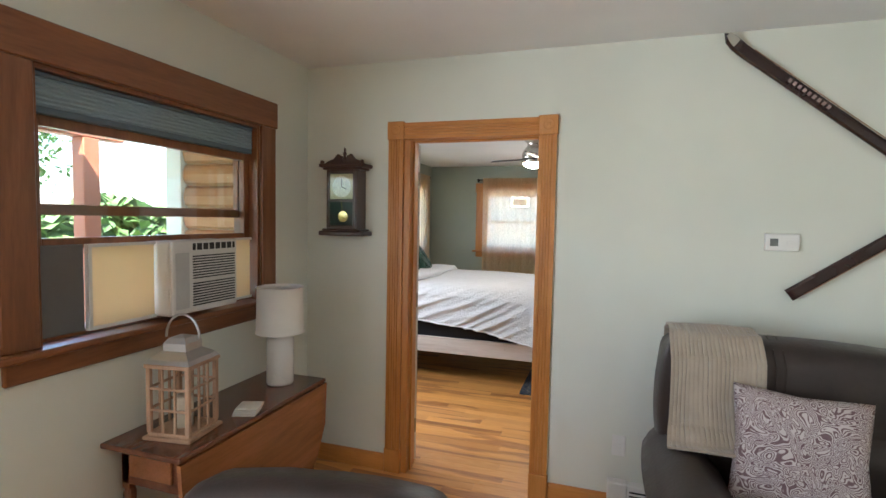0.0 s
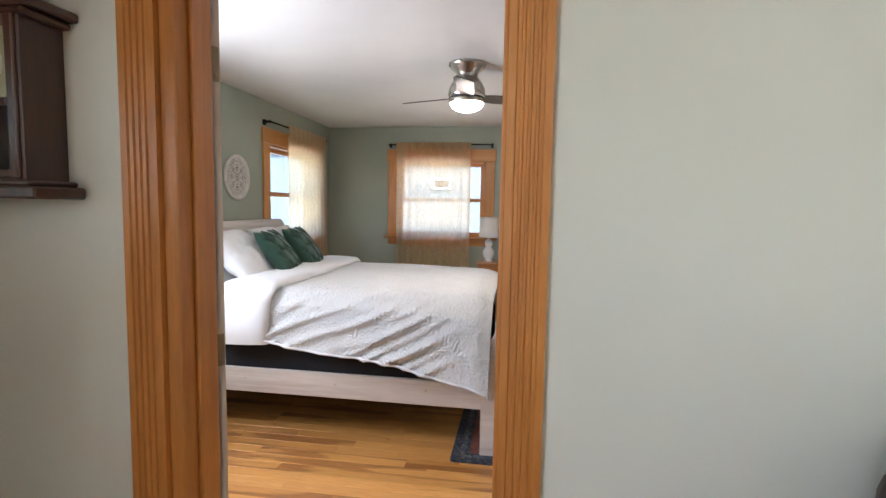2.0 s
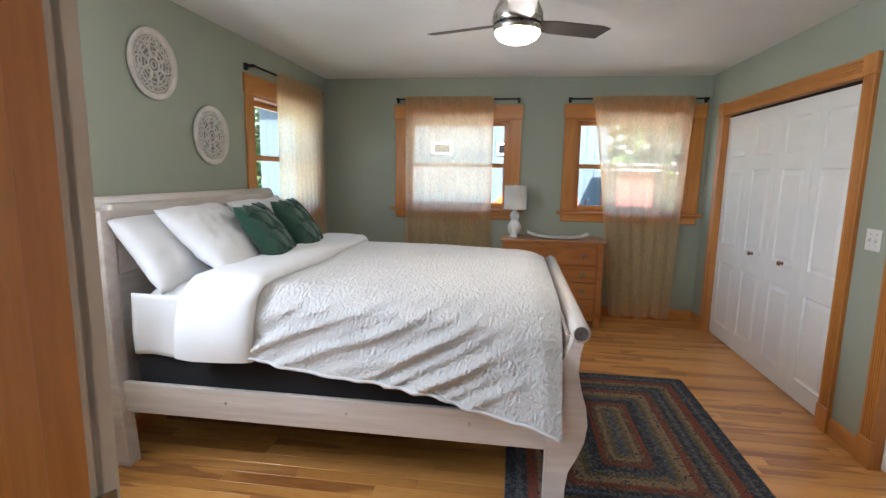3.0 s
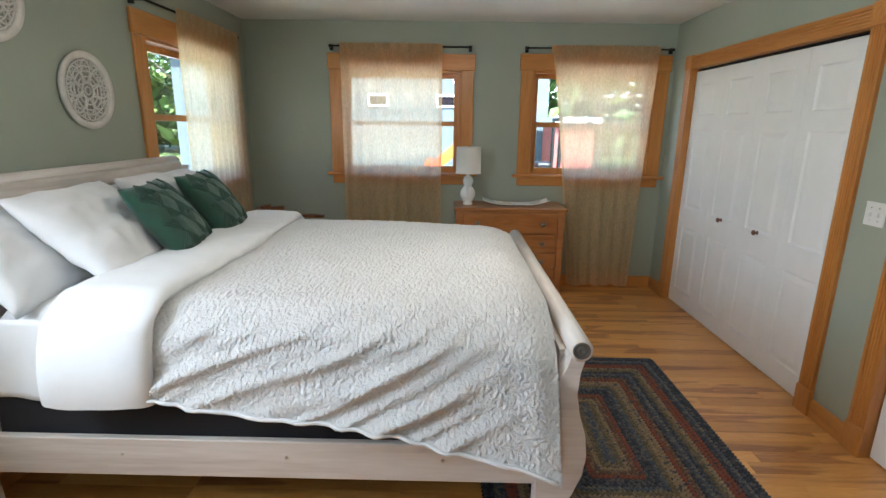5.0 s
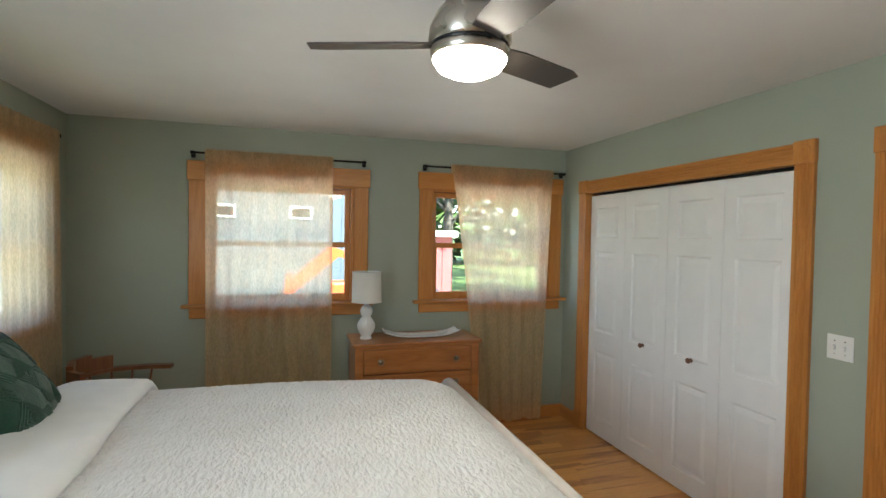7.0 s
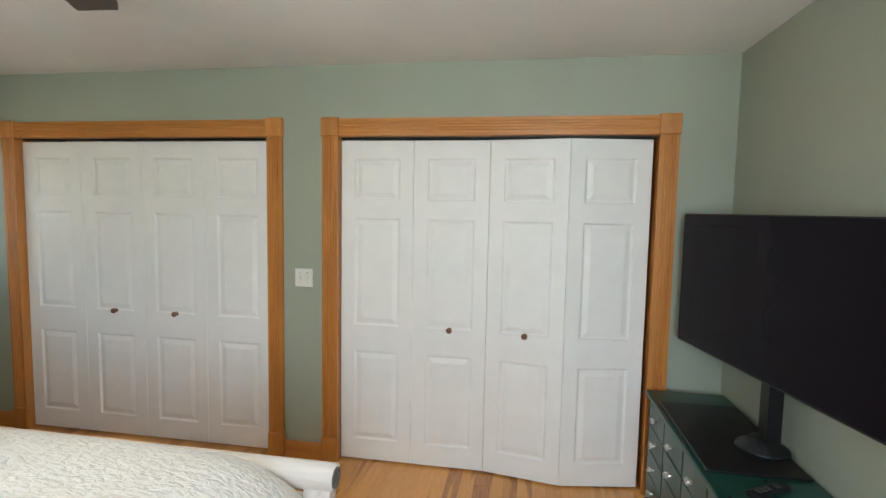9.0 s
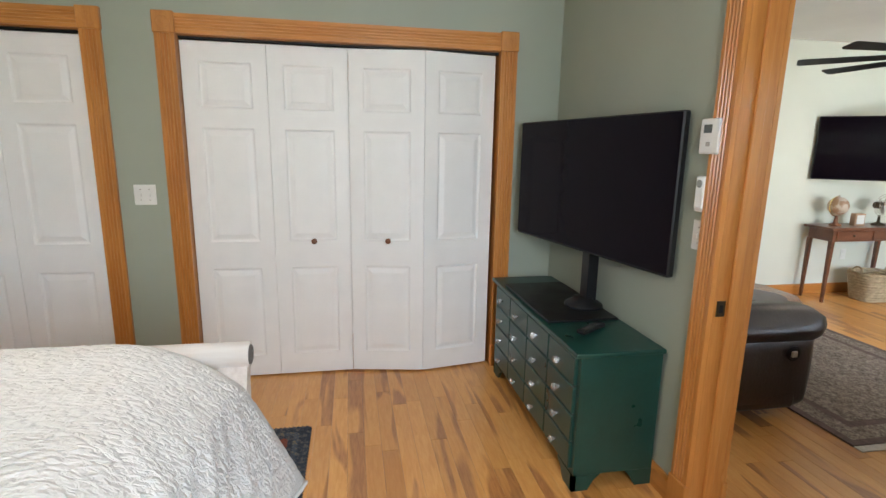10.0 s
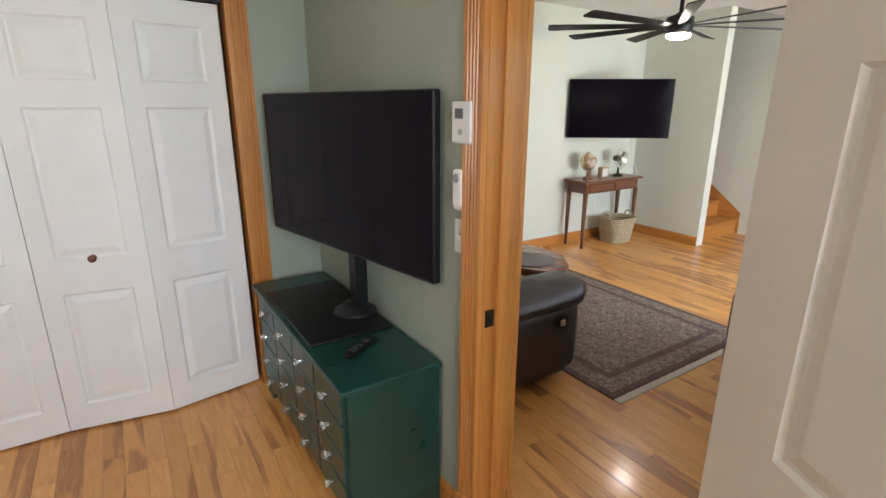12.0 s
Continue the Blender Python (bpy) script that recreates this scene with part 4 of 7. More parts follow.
def curtain_rod(m, x0, x1, z):
    ob = thing("curtain_rod", "black iron curtain rod bracketed over the window", "curtain rod", m, "curtain rods")
    bm = bmesh.new()
    rod(bm, (x0, -0.075, z), (x1, -0.075, z), 0.0075)
    part("bar", bm, BLACKIRON, ob, "", True)
    for x in (x0, x1):
        part("bracket", boxes([((x - 0.009, -0.088, z - 0.012), (x + 0.009, 0.0, z + 0.010)), ((x - 0.014, -0.028, z - 0.03), (x + 0.014, -0.0, z + 0.02))], 0.003), BLACKIRON, ob)
    return ob


WESTM = Matrix.Translation((BX0, 0, 0)) @ pose(0, 0, 0, 0, 0, 90)
curtain_rod(NORTH_M, -0.535, 0.725, 2.225)
curtain_rod(NORTH_M, 1.235, 2.525, 2.225)
curtain_rod(WESTM, 3.37, 4.72, 2.245)
curtain("curtain", NORTH_M, -0.445, 0.475, -0.43, 0.475, 2.24, 0.03, "tan sheer curtain pulled across a window", 8, 0.4)
curtain("curtain", NORTH_M, 1.445, 2.41, 1.73, 2.32, 2.24, 0.03, "tan sheer curtain hanging askew over a window", 6, 2.0)
curtain("curtain", WESTM, 3.725, 4.705, 3.735, 4.74, 2.26, 0.10, "tan sheer curtain beside the bed", 10, 3.1)


# the far dresser and what stands on it
def ring_pull(parent, x, z):
    bm = bmesh.new()
    lathe(bm, [(0.019, 0), (0.019, 0.003), (0.012, 0.006), (0.006, 0.012), (0.001, 0.013)], 18, Matrix.Translation((x, 0, z)) @ pose(0, 0, 0, 90))
    pipe(bm, [(x + 0.022 * math.sin(k * math.pi / 8), -0.012, z - 0.004 - 0.022 * math.cos(k * math.pi / 8) + 0.004) for k in range(17)], 0.0026, 6)
    return part("ring_pull", bm, OLDBRASS, parent, "brass ring pull", True)


ds = thing("dresser", "orange maple chest of drawers with brass ring pulls", "dresser", Matrix.Translation((0.62, 4.575, 0)))
part("top", boxes([((-0.02, -0.02, 0.82), (0.985, 0.425, 0.845))], 0.008, 2), MAPLE, ds)
part("carcass", boxes([((0, 0.012, 0.09), (0.965, 0.41, 0.82))], 0.003), MAPLE, ds)
part("front_frame", boxes([((0, 0, 0.10), (0.06, 0.014, 0.82)), ((0.905, 0, 0.10), (0.965, 0.014, 0.82)), ((0.06, 0, 0.10), (0.905, 0.014, 0.125)), ((0.06, 0, 0.80), (0.905, 0.014, 0.82))], 0.002), MAPLE, ds)
for i, (z0, z1) in enumerate(((0.615, 0.795), (0.445, 0.605), (0.29, 0.435), (0.135, 0.28))):
    d = part("drawer", boxes([((0.065, -0.006, z0), (0.90, 0.012, z1))], 0.005, 2), MAPLE, ds)
    ring_pull(d, 0.19, (z0 + z1) / 2).location = (0, -0.006, 0)
    ring_pull(d, 0.775, (z0 + z1) / 2).location = (0, -0.006, 0)
for x in (0.0, 0.9):
    for y in (0.0, 0.35):
        part("foot", boxes([((x, y, 0), (x + 0.065, y + 0.06, 0.10))], 0.008), MAPLE, ds)
part("skirt", boxes([((0.065, 0.002, 0.065), (0.90, 0.014, 0.10))], 0.004), MAPLE, ds)

lamp = thing("table_lamp", "white ribbed ceramic gourd lamp on the dresser", "lamp", Matrix.Translation((0.725, 4.77, 0.845)))
bm = bmesh.new()
lathe(bm, [(0.045, 0), (0.046, 0.012), (0.035, 0.02), (0.055, 0.05), (0.069, 0.085), (0.066, 0.12), (0.045, 0.155), (0.032, 0.168), (0.042, 0.19), (0.048, 0.215), (0.038, 0.245), (0.016, 0.265), (0.012, 0.29)], 72, None, 18, 0.07)
part("base", bm, CERAMIC, lamp, "", True)
bm = bmesh.new()
lathe(bm, [(0.118, 0.285), (0.116, 0.283), (0.113, 0.285), (0.109, 0.515), (0.111, 0.517), (0.113, 0.515)], 40)
part("shade", bm, SHADECLOTH, lamp, "white linen drum shade", True)
bm = bmesh.new()
rod(bm, (0, 0, 0.28), (0, 0, 0.53), 0.004)
lathe(bm, [(0.004, 0.52), (0.008, 0.53), (0.001, 0.542)], 12)
part("harp", bm, BRASS, lamp)


def tray_point(u, v):
    x, y = (u - 0.5) * 0.60, (v - 0.5) * 0.17
    e = abs(2 * u - 1)
    return Vector((x, y * (1 - 0.05 * e), 0.006 + 0.045 * e ** 3.2 + 0.012 * abs(2 * v - 1) ** 3))


tr = tagged(link("tray", sheet(30, 10, tray_point, 0.007), CERAMIC, None, "", True), "long white ceramic tray on the dresser", "tray")
tr.matrix_world = Matrix.Translation((1.16, 4.76, 0.846)) @ pose(0, 0, 0, 0, 0, -1)

# captain's chair in the corner
CHAIRWOOD = wood("chair_maple", (0.13, 0.045, 0.018), (0.22, 0.085, 0.035), (0.30, 0.13, 0.055), "z", 0.3)
ch = thing("captains_chair", "reddish brown wooden captain's chair with spindles in the corner", "chair", Matrix.Translation((-0.88, 4.58, 0)) @ pose(0, 0, 0, 0, 0, 0))
bm = bmesh.new()
prism(bm, [(0.23 * math.cos(a) ** 1 * (1.0 if math.cos(a) > 0 else 0.95), 0.24 * math.sin(a)) for a in [k * 2 * math.pi / 28 for k in range(28)]], 0.42, 0.455)
bmesh.ops.bevel(bm, geom=bm.edges[:], offset=0.008, segments=2, affect="EDGES")
part("seat", bm, CHAIRWOOD, ch)
for sx, sy in ((1, 1), (1, -1), (-1, 1), (-1, -1)):
    bm = bmesh.new()
    rod(bm, (0.22 * sx, 0.21 * sy, 0), (0.15 * sx, 0.15 * sy, 0.43), 0.014, 12, 0.02)
    part("leg", bm, CHAIRWOOD, ch, "", True)
for sy in (1, -1):
    bm = bmesh.new()
    rod(bm, (0.195 * 1, 0.185 * sy, 0.15), (-0.195, 0.185 * sy, 0.15), 0.01)
    part("stretcher", bm, CHAIRWOOD, ch, "", True)
arm = bmesh.new()
arc = [(0.25, -0.25), (0.12, -0.27), (0.0, -0.265), (-0.12, -0.24), (-0.22, -0.15), (-0.26, 0.0), (-0.22, 0.15), (-0.12, 0.24), (0.0, 0.265), (0.12, 0.27), (0.25, 0.25)]
rings = []
for i, (ax, ay) in enumerate(arc):
    p, q = arc[max(0, i - 1)], arc[min(len(arc) - 1, i + 1)]
    n = Vector((-(q[1] - p[1]), q[0] - p[0], 0)).normalized() * 0.028
    rings.append([arm.verts.new(Vector((ax, ay, pz)) + n * s) for pz, s in ((0.685, -1), (0.685, 1), (0.71, 1), (0.71, -1))])
for lo, hi in zip(rings, rings[1:]):
    for k in range(4):
        arm.faces.new((lo[k], lo[(k + 1) % 4], hi[(k + 1) % 4], hi[k]))
arm.faces.new(rings[0])
arm.faces.new(rings[-1])
part("arm_rail", arm, CHAIRWOOD, ch)
crest = bmesh.new()
for i in range(3, 7):
    (ax, ay), (cx, cy) = arc[i], arc[i + 1]
    box(crest, (-0.5, -0.011, 0), (0.5, 0.011, 1), 0, Matrix.Translation(((ax + cx) / 2, (ay + cy) / 2, 0.71)) @ pose(0, 0, 0, 0, 0, math.degrees(math.atan2(cy - ay, cx - ax))) @ Matrix.Diagonal((math.hypot(cx - ax, cy - ay) * 1.04, 1.6, 0.11 if i in (4, 5) else 0.085, 1)))
part("crest", crest, CHAIRWOOD, ch)
for px, py in arc[1:-1]:
    bm = bmesh.new()
    rod(bm, (px * 0.8, py * 0.8, 0.45), (px, py, 0.69), 0.008, 10, 0.007)
    part("spindle", bm, CHAIRWOOD, ch, "", True)

# braided rug
RX0, RX1, RY0, RY1 = 0.722, 1.965, 1.668, 3.378
rug = thing("braided_rug", "braided wool rug in blue, rust and tan rings beside the bed", "rug", Matrix.Translation(((RX0 + RX1) / 2, (RY0 + RY1) / 2, 0.001)))
BRAID = {}
for nm, cl in (("navy", (0.030, 0.036, 0.050)), ("slate", (0.060, 0.075, 0.095)), ("rust", (0.20, 0.055, 0.030)), ("tan", (0.24, 0.17, 0.09)), ("olive", (0.10, 0.085, 0.05)), ("brown", (0.11, 0.06, 0.04))):
    m, nt, b = material("braid_" + nm)
    vec = texture_space(nt)
    fl = noise_node(nt, vec, 55, 2)
    fz = noise_node(nt, vec, 400, 2)
    other = {"navy": (0.12, 0.11, 0.10), "slate": (0.20, 0.16, 0.10), "rust": (0.06, 0.05, 0.06), "tan": (0.05, 0.06, 0.08), "olive": (0.22, 0.15, 0.08), "brown": (0.25, 0.16, 0.09)}[nm]
    nt.links.new(ramp(nt, fl.outputs["Fac"], [(0.40, cl), (0.52, tuple(min(1, c * 1.35) for c in cl)), (0.62, other)]), b.inputs["Base Color"])
    b.inputs["Roughness"].default_value = 0.95
    bumped(nt, b, fz.outputs["Fac"], 0.5, 0.003)
    BRAID[nm] = m
order = ["navy", "navy", "slate", "navy", "rust", "rust", "tan", "olive", "navy", "slate", "navy", "brown", "rust", "tan", "tan", "olive", "slate", "navy", "navy", "rust", "brown", "tan", "olive", "slate"]
wr = (RX1 - RX0) / 2 / len(order)
hx, hy = (RX1 - RX0) / 2, (RY1 - RY0) / 2
for i, nm in enumerate(order):
    a, c = hx - (i + 0.5) * wr, hy - (i + 0.5) * wr
    corner = [(-a, -c), (a, -c), (a, c), (-a, c)]
    bm = bmesh.new()
    for k in range(4):
        p, q = Vector(corner[k]), Vector(corner[(k + 1) % 4])
        ln = (q - p).length
        if ln < 0.02:
            continue
        n = max(2, int(ln / 0.022))
        d = (q - p) / ln
        s = Vector((-d.y, d.x))
        for j in range(n):
            for lane in (-1, 1):
                m0 = p + d * ((j + 0.5 + 0.25 * lane) * ln / n) + s * (lane * wr * 0.24)
                e1, e2 = (d + s * 0.7 * lane).normalized() * (ln / n * 0.62), (s - d * 0.7 * lane).normalized() * (wr * 0.24)
                base = [bm.verts.new((*(m0 + w), 0.002)) for w in (-e1 - e2, e1 - e2, e1 + e2, -e1 + e2)]
                top = [bm.verts.new((*(m0 + w * 0.72), 0.011)) for w in (-e1 - e2, e1 - e2, e1 + e2, -e1 + e2)]
                bm.faces.new(top)
                for f in range(4):
                    bm.faces.new((base[f], base[(f + 1) % 4], top[(f + 1) % 4], top[f]))
    part("braid_ring", bm, BRAID[nm], rug)
part("rug_back", boxes([((-hx, -hy, 0), (hx, hy, 0.005))], 0.002), BRAID["navy"], rug)

# green chest of drawers
gd = thing("green_chest", "dark green painted chest of sixteen drawers with glass knobs", "chest of drawers", Matrix.Translation((1.275, 0.155, 0)))
GW, GD, GZ = 1.20, 0.375, 0.62
part("top", boxes([((-0.02, 0.0, GZ), (GW + 0.02, GD + 0.028, GZ + 0.022))], 0.006, 2), GREENPAINT, gd)
bm = boxes([((0.0, 0.0, 0.075), (GW, GD - 0.004, GZ))], 0.002)
part("carcass", bm, GREENPAINT, gd)
for y0, y1 in ((0, 0.09), (GD - 0.10, GD)):
    for x0, x1 in ((0.0, 0.02), (GW - 0.02, GW)):
        bm = bmesh.new()
        s = 1 if y0 == 0 else -1
        yb = y0 if y0 == 0 else y1
        prism(bm, [(yb, 0), (yb + s * 0.075, 0), (yb + s * 0.10, 0.045), (yb + s * 0.13, 0.075), (yb, 0.075)], x0, x1, Matrix(((0, 0, 1, 0), (1, 0, 0, 0), (0, 1, 0, 0), (0, 0, 0, 1))))
        part("bracket_foot", bm, GREENPAINT, gd)
for x0, s in ((0, 1), (GW, -1)):
    bm = bmesh.new()
    prism(bm, [(x0, 0), (x0 + s * 0.09, 0), (x0 + s * 0.12, 0.045), (x0 + s * 0.16, 0.075), (x0, 0.075)], GD - 0.02, GD, Matrix(((1, 0, 0, 0), (0, 0, 1, 0), (0, 1, 0, 0), (0, 0, 0, 1))))
    part("bracket_foot", bm, GREENPAINT, gd)
cw, rh = (GW - 0.05) / 4, (GZ - 0.075 - 0.03) / 4
for i in range(4):
    for j in range(4):
        x0, z0 = 0.025 + i * cw, 0.09 + j * rh
        d = part("drawer", boxes([((x0 + 0.004, GD - 0.012, z0 + 0.004), (x0 + cw - 0.004, GD + 0.010, z0 + rh - 0.004))], 0.004, 1), GREENPAINT, gd)
        bm = bmesh.new()
        lathe(bm, [(0.009, 0), (0.007, 0.012), (0.015, 0.018), (0.017, 0.026), (0.012, 0.033), (0.001, 0.034)], 8, Matrix.Translation((x0 + cw / 2, GD + 0.010, z0 + rh / 2)) @ pose(0, 0, 0, -90))
        part("glass_knob", bm, CRYSTAL, d, "clear faceted glass knob")

# television on its stand
p_l, p_r = Vector((2.44, 0.425)), Vector((1.262, 0.190))
tv = thing("television", "large black television on a swivel stand over the green chest", "television", Matrix.Translation((1.84, 0.30, GZ + 0.022)))
tilt = math.degrees(math.atan2(p_l.y - p_r.y, p_l.x - p_r.x))
part("base_plate", boxes([((-0.22, -0.13, 0), (0.46, 0.235, 0.012))], 0.004), BLACK, tv)
part("column", boxes([((-0.04, -0.10, 0.0), (0.04, -0.045, 0.62))], 0.004), BLACK, tv)
bm = bmesh.new()
lathe(bm, [(0.10, 0.012), (0.095, 0.025), (0.06, 0.045), (0.05, 0.06), (0.001, 0.06)], 24, Matrix.Translation((0, -0.05, 0)))
part("swivel_foot", bm, BLACK, tv, "", True)
TVM = Matrix.Translation((0.012, 0.005, 0.635)) @ pose(0, 0, 0, 0, 0, tilt)
scr = part("cabinet", boxes([((-0.60, -0.035, -0.33), (0.60, 0.0, 0.33))], 0.006), BLACK, tv)
scr.matrix_local = TVM
part("screen", boxes([((-0.594, -0.001, -0.318), (0.594, 0.002, 0.324))], 0.001), SCREEN, scr, "dark glossy screen")
part("rear_bulge", boxes([((-0.3, -0.07, -0.25), (0.3, -0.034, 0.1))], 0.012), BLACK, scr)
rm = thing("remote_control", "black remote control lying on the green chest", "remote", Matrix.Translation((1.51, 0.37, GZ + 0.023)) @ pose(0, 0, 0, 0, 0, -58))
part("body", boxes([((-0.09, -0.022, 0), (0.09, 0.022, 0.02))], 0.007, 2), BLACK, rm)
bm = bmesh.new()
lathe(bm, [(0.014, 0.02), (0.014, 0.0225), (0.001, 0.0228)], 16, Matrix.Translation((0.04, 0, 0)))
for i in range(3):
    for j in range(2):
        box(bm, (-0.06 + i * 0.025, -0.012 + j * 0.014, 0.02), (-0.046 + i * 0.025, -0.002 + j * 0.014, 0.0222))
part("buttons", bm, plain("grey_rubber", (0.07, 0.07, 0.07), 0.7), rm)

# on the wall by the door and between the closets
th = thing("wall_thermostat", "white wall thermostat with a small display", "thermostat", Matrix.Translation((1.145, BY0, 1.506)))
part("body", boxes([((-0.05, 0, -0.063), (0.05, 0.026, 0.063))], 0.006, 2), PLASTIC, th)
part("display", boxes([((-0.012, 0.0255, 0.012), (0.03, 0.0268, 0.042))]), plain("dark_lcd", (0.10, 0.11, 0.10), 0.2), th)
part("button", boxes([((-0.008, 0.0255, -0.035), (0.012, 0.028, -0.02))], 0.002), plain("grey_button", (0.35, 0.33, 0.3), 0.5), th)
fr = thing("fan_remote", "white fan remote in its wall holder", "remote", Matrix.Translation((1.165, BY0, 1.295)))
part("holder", boxes([((-0.028, 0, -0.065), (0.028, 0.018, 0.01))], 0.005, 2), PLASTIC, fr)
part("handset", boxes([((-0.024, 0.006, -0.055), (0.024, 0.026, 0.068))], 0.008, 2), PLASTIC, fr)
bm = bmesh.new()
lathe(bm, [(0.015, 0), (0.014, 0.002), (0.001, 0.0022)], 20, Matrix.Translation((0, 0.0265, 0.04)) @ pose(0, 0, 0, -90))
part("button_ring", bm, plain("grey_key", (0.3, 0.3, 0.28), 0.5), fr)


def wall_switch(name, m, label, gangs):
    ob = thing(name, label, "light switch", m)
    w = 0.012 + 0.023 * gangs
    part("cover", boxes([((-w, 0, -0.057), (w, 0.006, 0.057))], 0.003, 2), PLASTIC, ob)
    for i in range(gangs):
        x = (i - (gangs - 1) / 2) * 0.046
        part("toggle", boxes([((x - 0.006, 0.005, -0.012), (x + 0.006, 0.016, 0.010))], 0.002), PLASTIC, ob)
        for z in (-0.03, 0.03):
            bm = bmesh.new()
            lathe(bm, [(0.0035, 0), (0.003, 0.0012), (0.001, 0.0013)], 8, Matrix.Translation((x, 0.0058, z)) @ pose(0, 0, 0, -90))
            part("screw", bm, NICKEL, ob)
    return ob


wall_switch("light_switch", Matrix.Translation((1.165, BY0, 1.14)), "white single light switch by the door", 1)
wall_switch("light_switch", Matrix.Translation((BX1, 2.585, 1.163)) @ pose(0, 0, 0, 0, 0, 90), "white double light switch between the closets", 2)

# bedroom ceiling fan
FX, FY = 0.694, 2.40
fan = thing("ceiling_fan", "brushed nickel ceiling fan with three grey blades and a lit lamp", "ceiling fan", Matrix.Translation((FX, FY, BH)))
bm = bmesh.new()
lathe(bm, [(0.13, 0), (0.13, -0.012), (0.115, -0.03), (0.075, -0.065), (0.07, -0.085), (0.08, -0.10), (0.105, -0.13), (0.125, -0.175), (0.128, -0.215), (0.12, -0.225), (0.118, -0.228)], 40)
part("motor_housing", bm, NICKEL, fan, "", True)
# solid black ring painted in for the shade between housing and lamp ring
bm = bmesh.new()
lathe(bm, [(0.12, -0.226), (0.122, -0.231), (0.12, -0.236)], 40)
part("shadow_gap", bm, BLACK, fan)
bm = bmesh.new()
lathe(bm, [(0.119, -0.236), (0.122, -0.242), (0.120, -0.262), (0.115, -0.265)], 40)
part("lamp_ring", bm, NICKEL, fan, "", True)
bm = bmesh.new()
lathe(bm, [(0.114, -0.262), (0.112, -0.275), (0.096, -0.297), (0.06, -0.314), (0.02, -0.321), (0.001, -0.322)], 40)
part("lamp_glass", bm, FAN_GLOW, fan, "glowing frosted glass bowl", True)
BLADE = plain("grey_brown_blade", (0.060, 0.050, 0.042), 0.62, vary=0.15, scale=12, bump=0.05)
for a in (160, 25, -86):
    bl_ob = part("blade", boxes([]), BLADE, fan)
    bm = bmesh.new()
    prism(bm, [(0.10, -0.045), (0.20, -0.058), (0.46, -0.066), (0.515, -0.05), (0.49, 0.062), (0.20, 0.062), (0.10, 0.045)], -0.003, 0.003)
    bmesh.ops.bevel(bm, geom=bm.edges[:], offset=0.002, segments=1, affect="EDGES")
    bm.to_mesh(bl_ob.data)
    bm.free()
    bl_ob.matrix_local = pose(0, 0, -0.222, 0, 0, a) @ pose(0, 0, 0, -13)

# ---- living room ----
def flip_y(bm):
    bmesh.ops.scale(bm, vec=(1, -1, 1), verts=bm.verts[:])
    return bm


# sofa against the north wall
SX0, SX1 = 1.63, 3.70
sofa = thing("reclining_sofa", "dark brown leather reclining sofa against the wall", "sofa", Matrix.Translation(((SX0 + SX1) / 2, -0.55, 0)))
so = Vector(((SX0 + SX1) / 2, -0.55, 0))
part("base", loc(boxes([((SX0 + 0.02, -0.97, 0.06), (SX1 - 0.02, -0.14, 0.34))], 0.03, 3), so), LEATHER, sofa, "", True)


def pad(a, b, puff=0.03, n=10, seed=0.0, r=0.05):
    """A padded leather block: rounded, swollen and slightly creased."""
    bm = boxes([(a, b)], r, 3)
    bmesh.ops.subdivide_edges(bm, edges=[e for e in bm.edges if e.calc_length() > 0.12], cuts=n, use_grid_fill=True)
    c = (Vector(a) + Vector(b)) / 2
    s = (Vector(b) - Vector(a)) / 2
    for v in bm.verts:
        q = Vector([(v.co[i] - c[i]) / s[i] for i in range(3)])
        for i in range(3):
            if abs(q[i]) > 0.95:
                o = [abs(q[j]) for j in range(3) if j != i]
                v.co[i] += math.copysign(puff * (1 - o[0] ** 2) * (1 - o[1] ** 2), q[i])
        v.co += Vector((0, 0, 1)) * 0.006 * noise.noise(v.co * 7 + Vector((seed, 0, 0)))
    return bm


for x0, x1 in ((SX0 + 0.22, (SX0 + SX1) / 2 - 0.005), ((SX0 + SX1) / 2 + 0.005, SX1 - 0.22)):
    part("seat_cushion", loc(pad((x0, -1.06, 0.32), (x1, -0.36, 0.50), 0.03, 6, x0), so), LEATHER, sofa, "", True)
    part("back_cushion", loc(pad((x0 - 0.16, -0.42, 0.48), (x1 + 0.16 if x1 > 2.8 else x1, -0.14, 1.06), 0.035, 6, x0), so), LEATHER, sofa, "", True)
    part("lumbar_pad", loc(pad((x0 + 0.01, -0.47, 0.46), (x1 - 0.01, -0.36, 0.74), 0.03, 5, x0 + 2), so), LEATHER, sofa, "", True)
for x0, x1 in ((SX0, SX0 + 0.24), (SX1 - 0.24, SX1)):
    arm = part("arm", loc(pad((x0 + 0.03, -1.06, 0.06), (x1 - 0.03, -0.18, 0.50), 0.028, 6, x0, 0.05), so), LEATHER, sofa, "", True)
    part("arm_pad", loc(pad((x0 - 0.005, -1.10, 0.44), (x1 + 0.005, -0.20, 0.625), 0.034, 8, x0 + 5, 0.085), so), LEATHER, sofa, "", True)
bm = bmesh.new()
lathe(bm, [(0.042, 0), (0.042, 0.006), (0.032, 0.008), (0.03, 0.002), (0.001, 0.002)], 24, Matrix.Translation((SX0 + 0.004, -0.88, 0.40)) @ pose(0, 0, 0, 0, -90))
part("recline_latch", loc(bm, so), BLACK, sofa, "black recline latch in a recessed cup")
bm = bmesh.new()
box(bm, (SX0 - 0.012, -0.897, 0.383), (SX0 + 0.0, -0.863, 0.417), 0.003)
part("latch_pull", loc(bm, so), NICKEL, sofa, "grey latch pull")
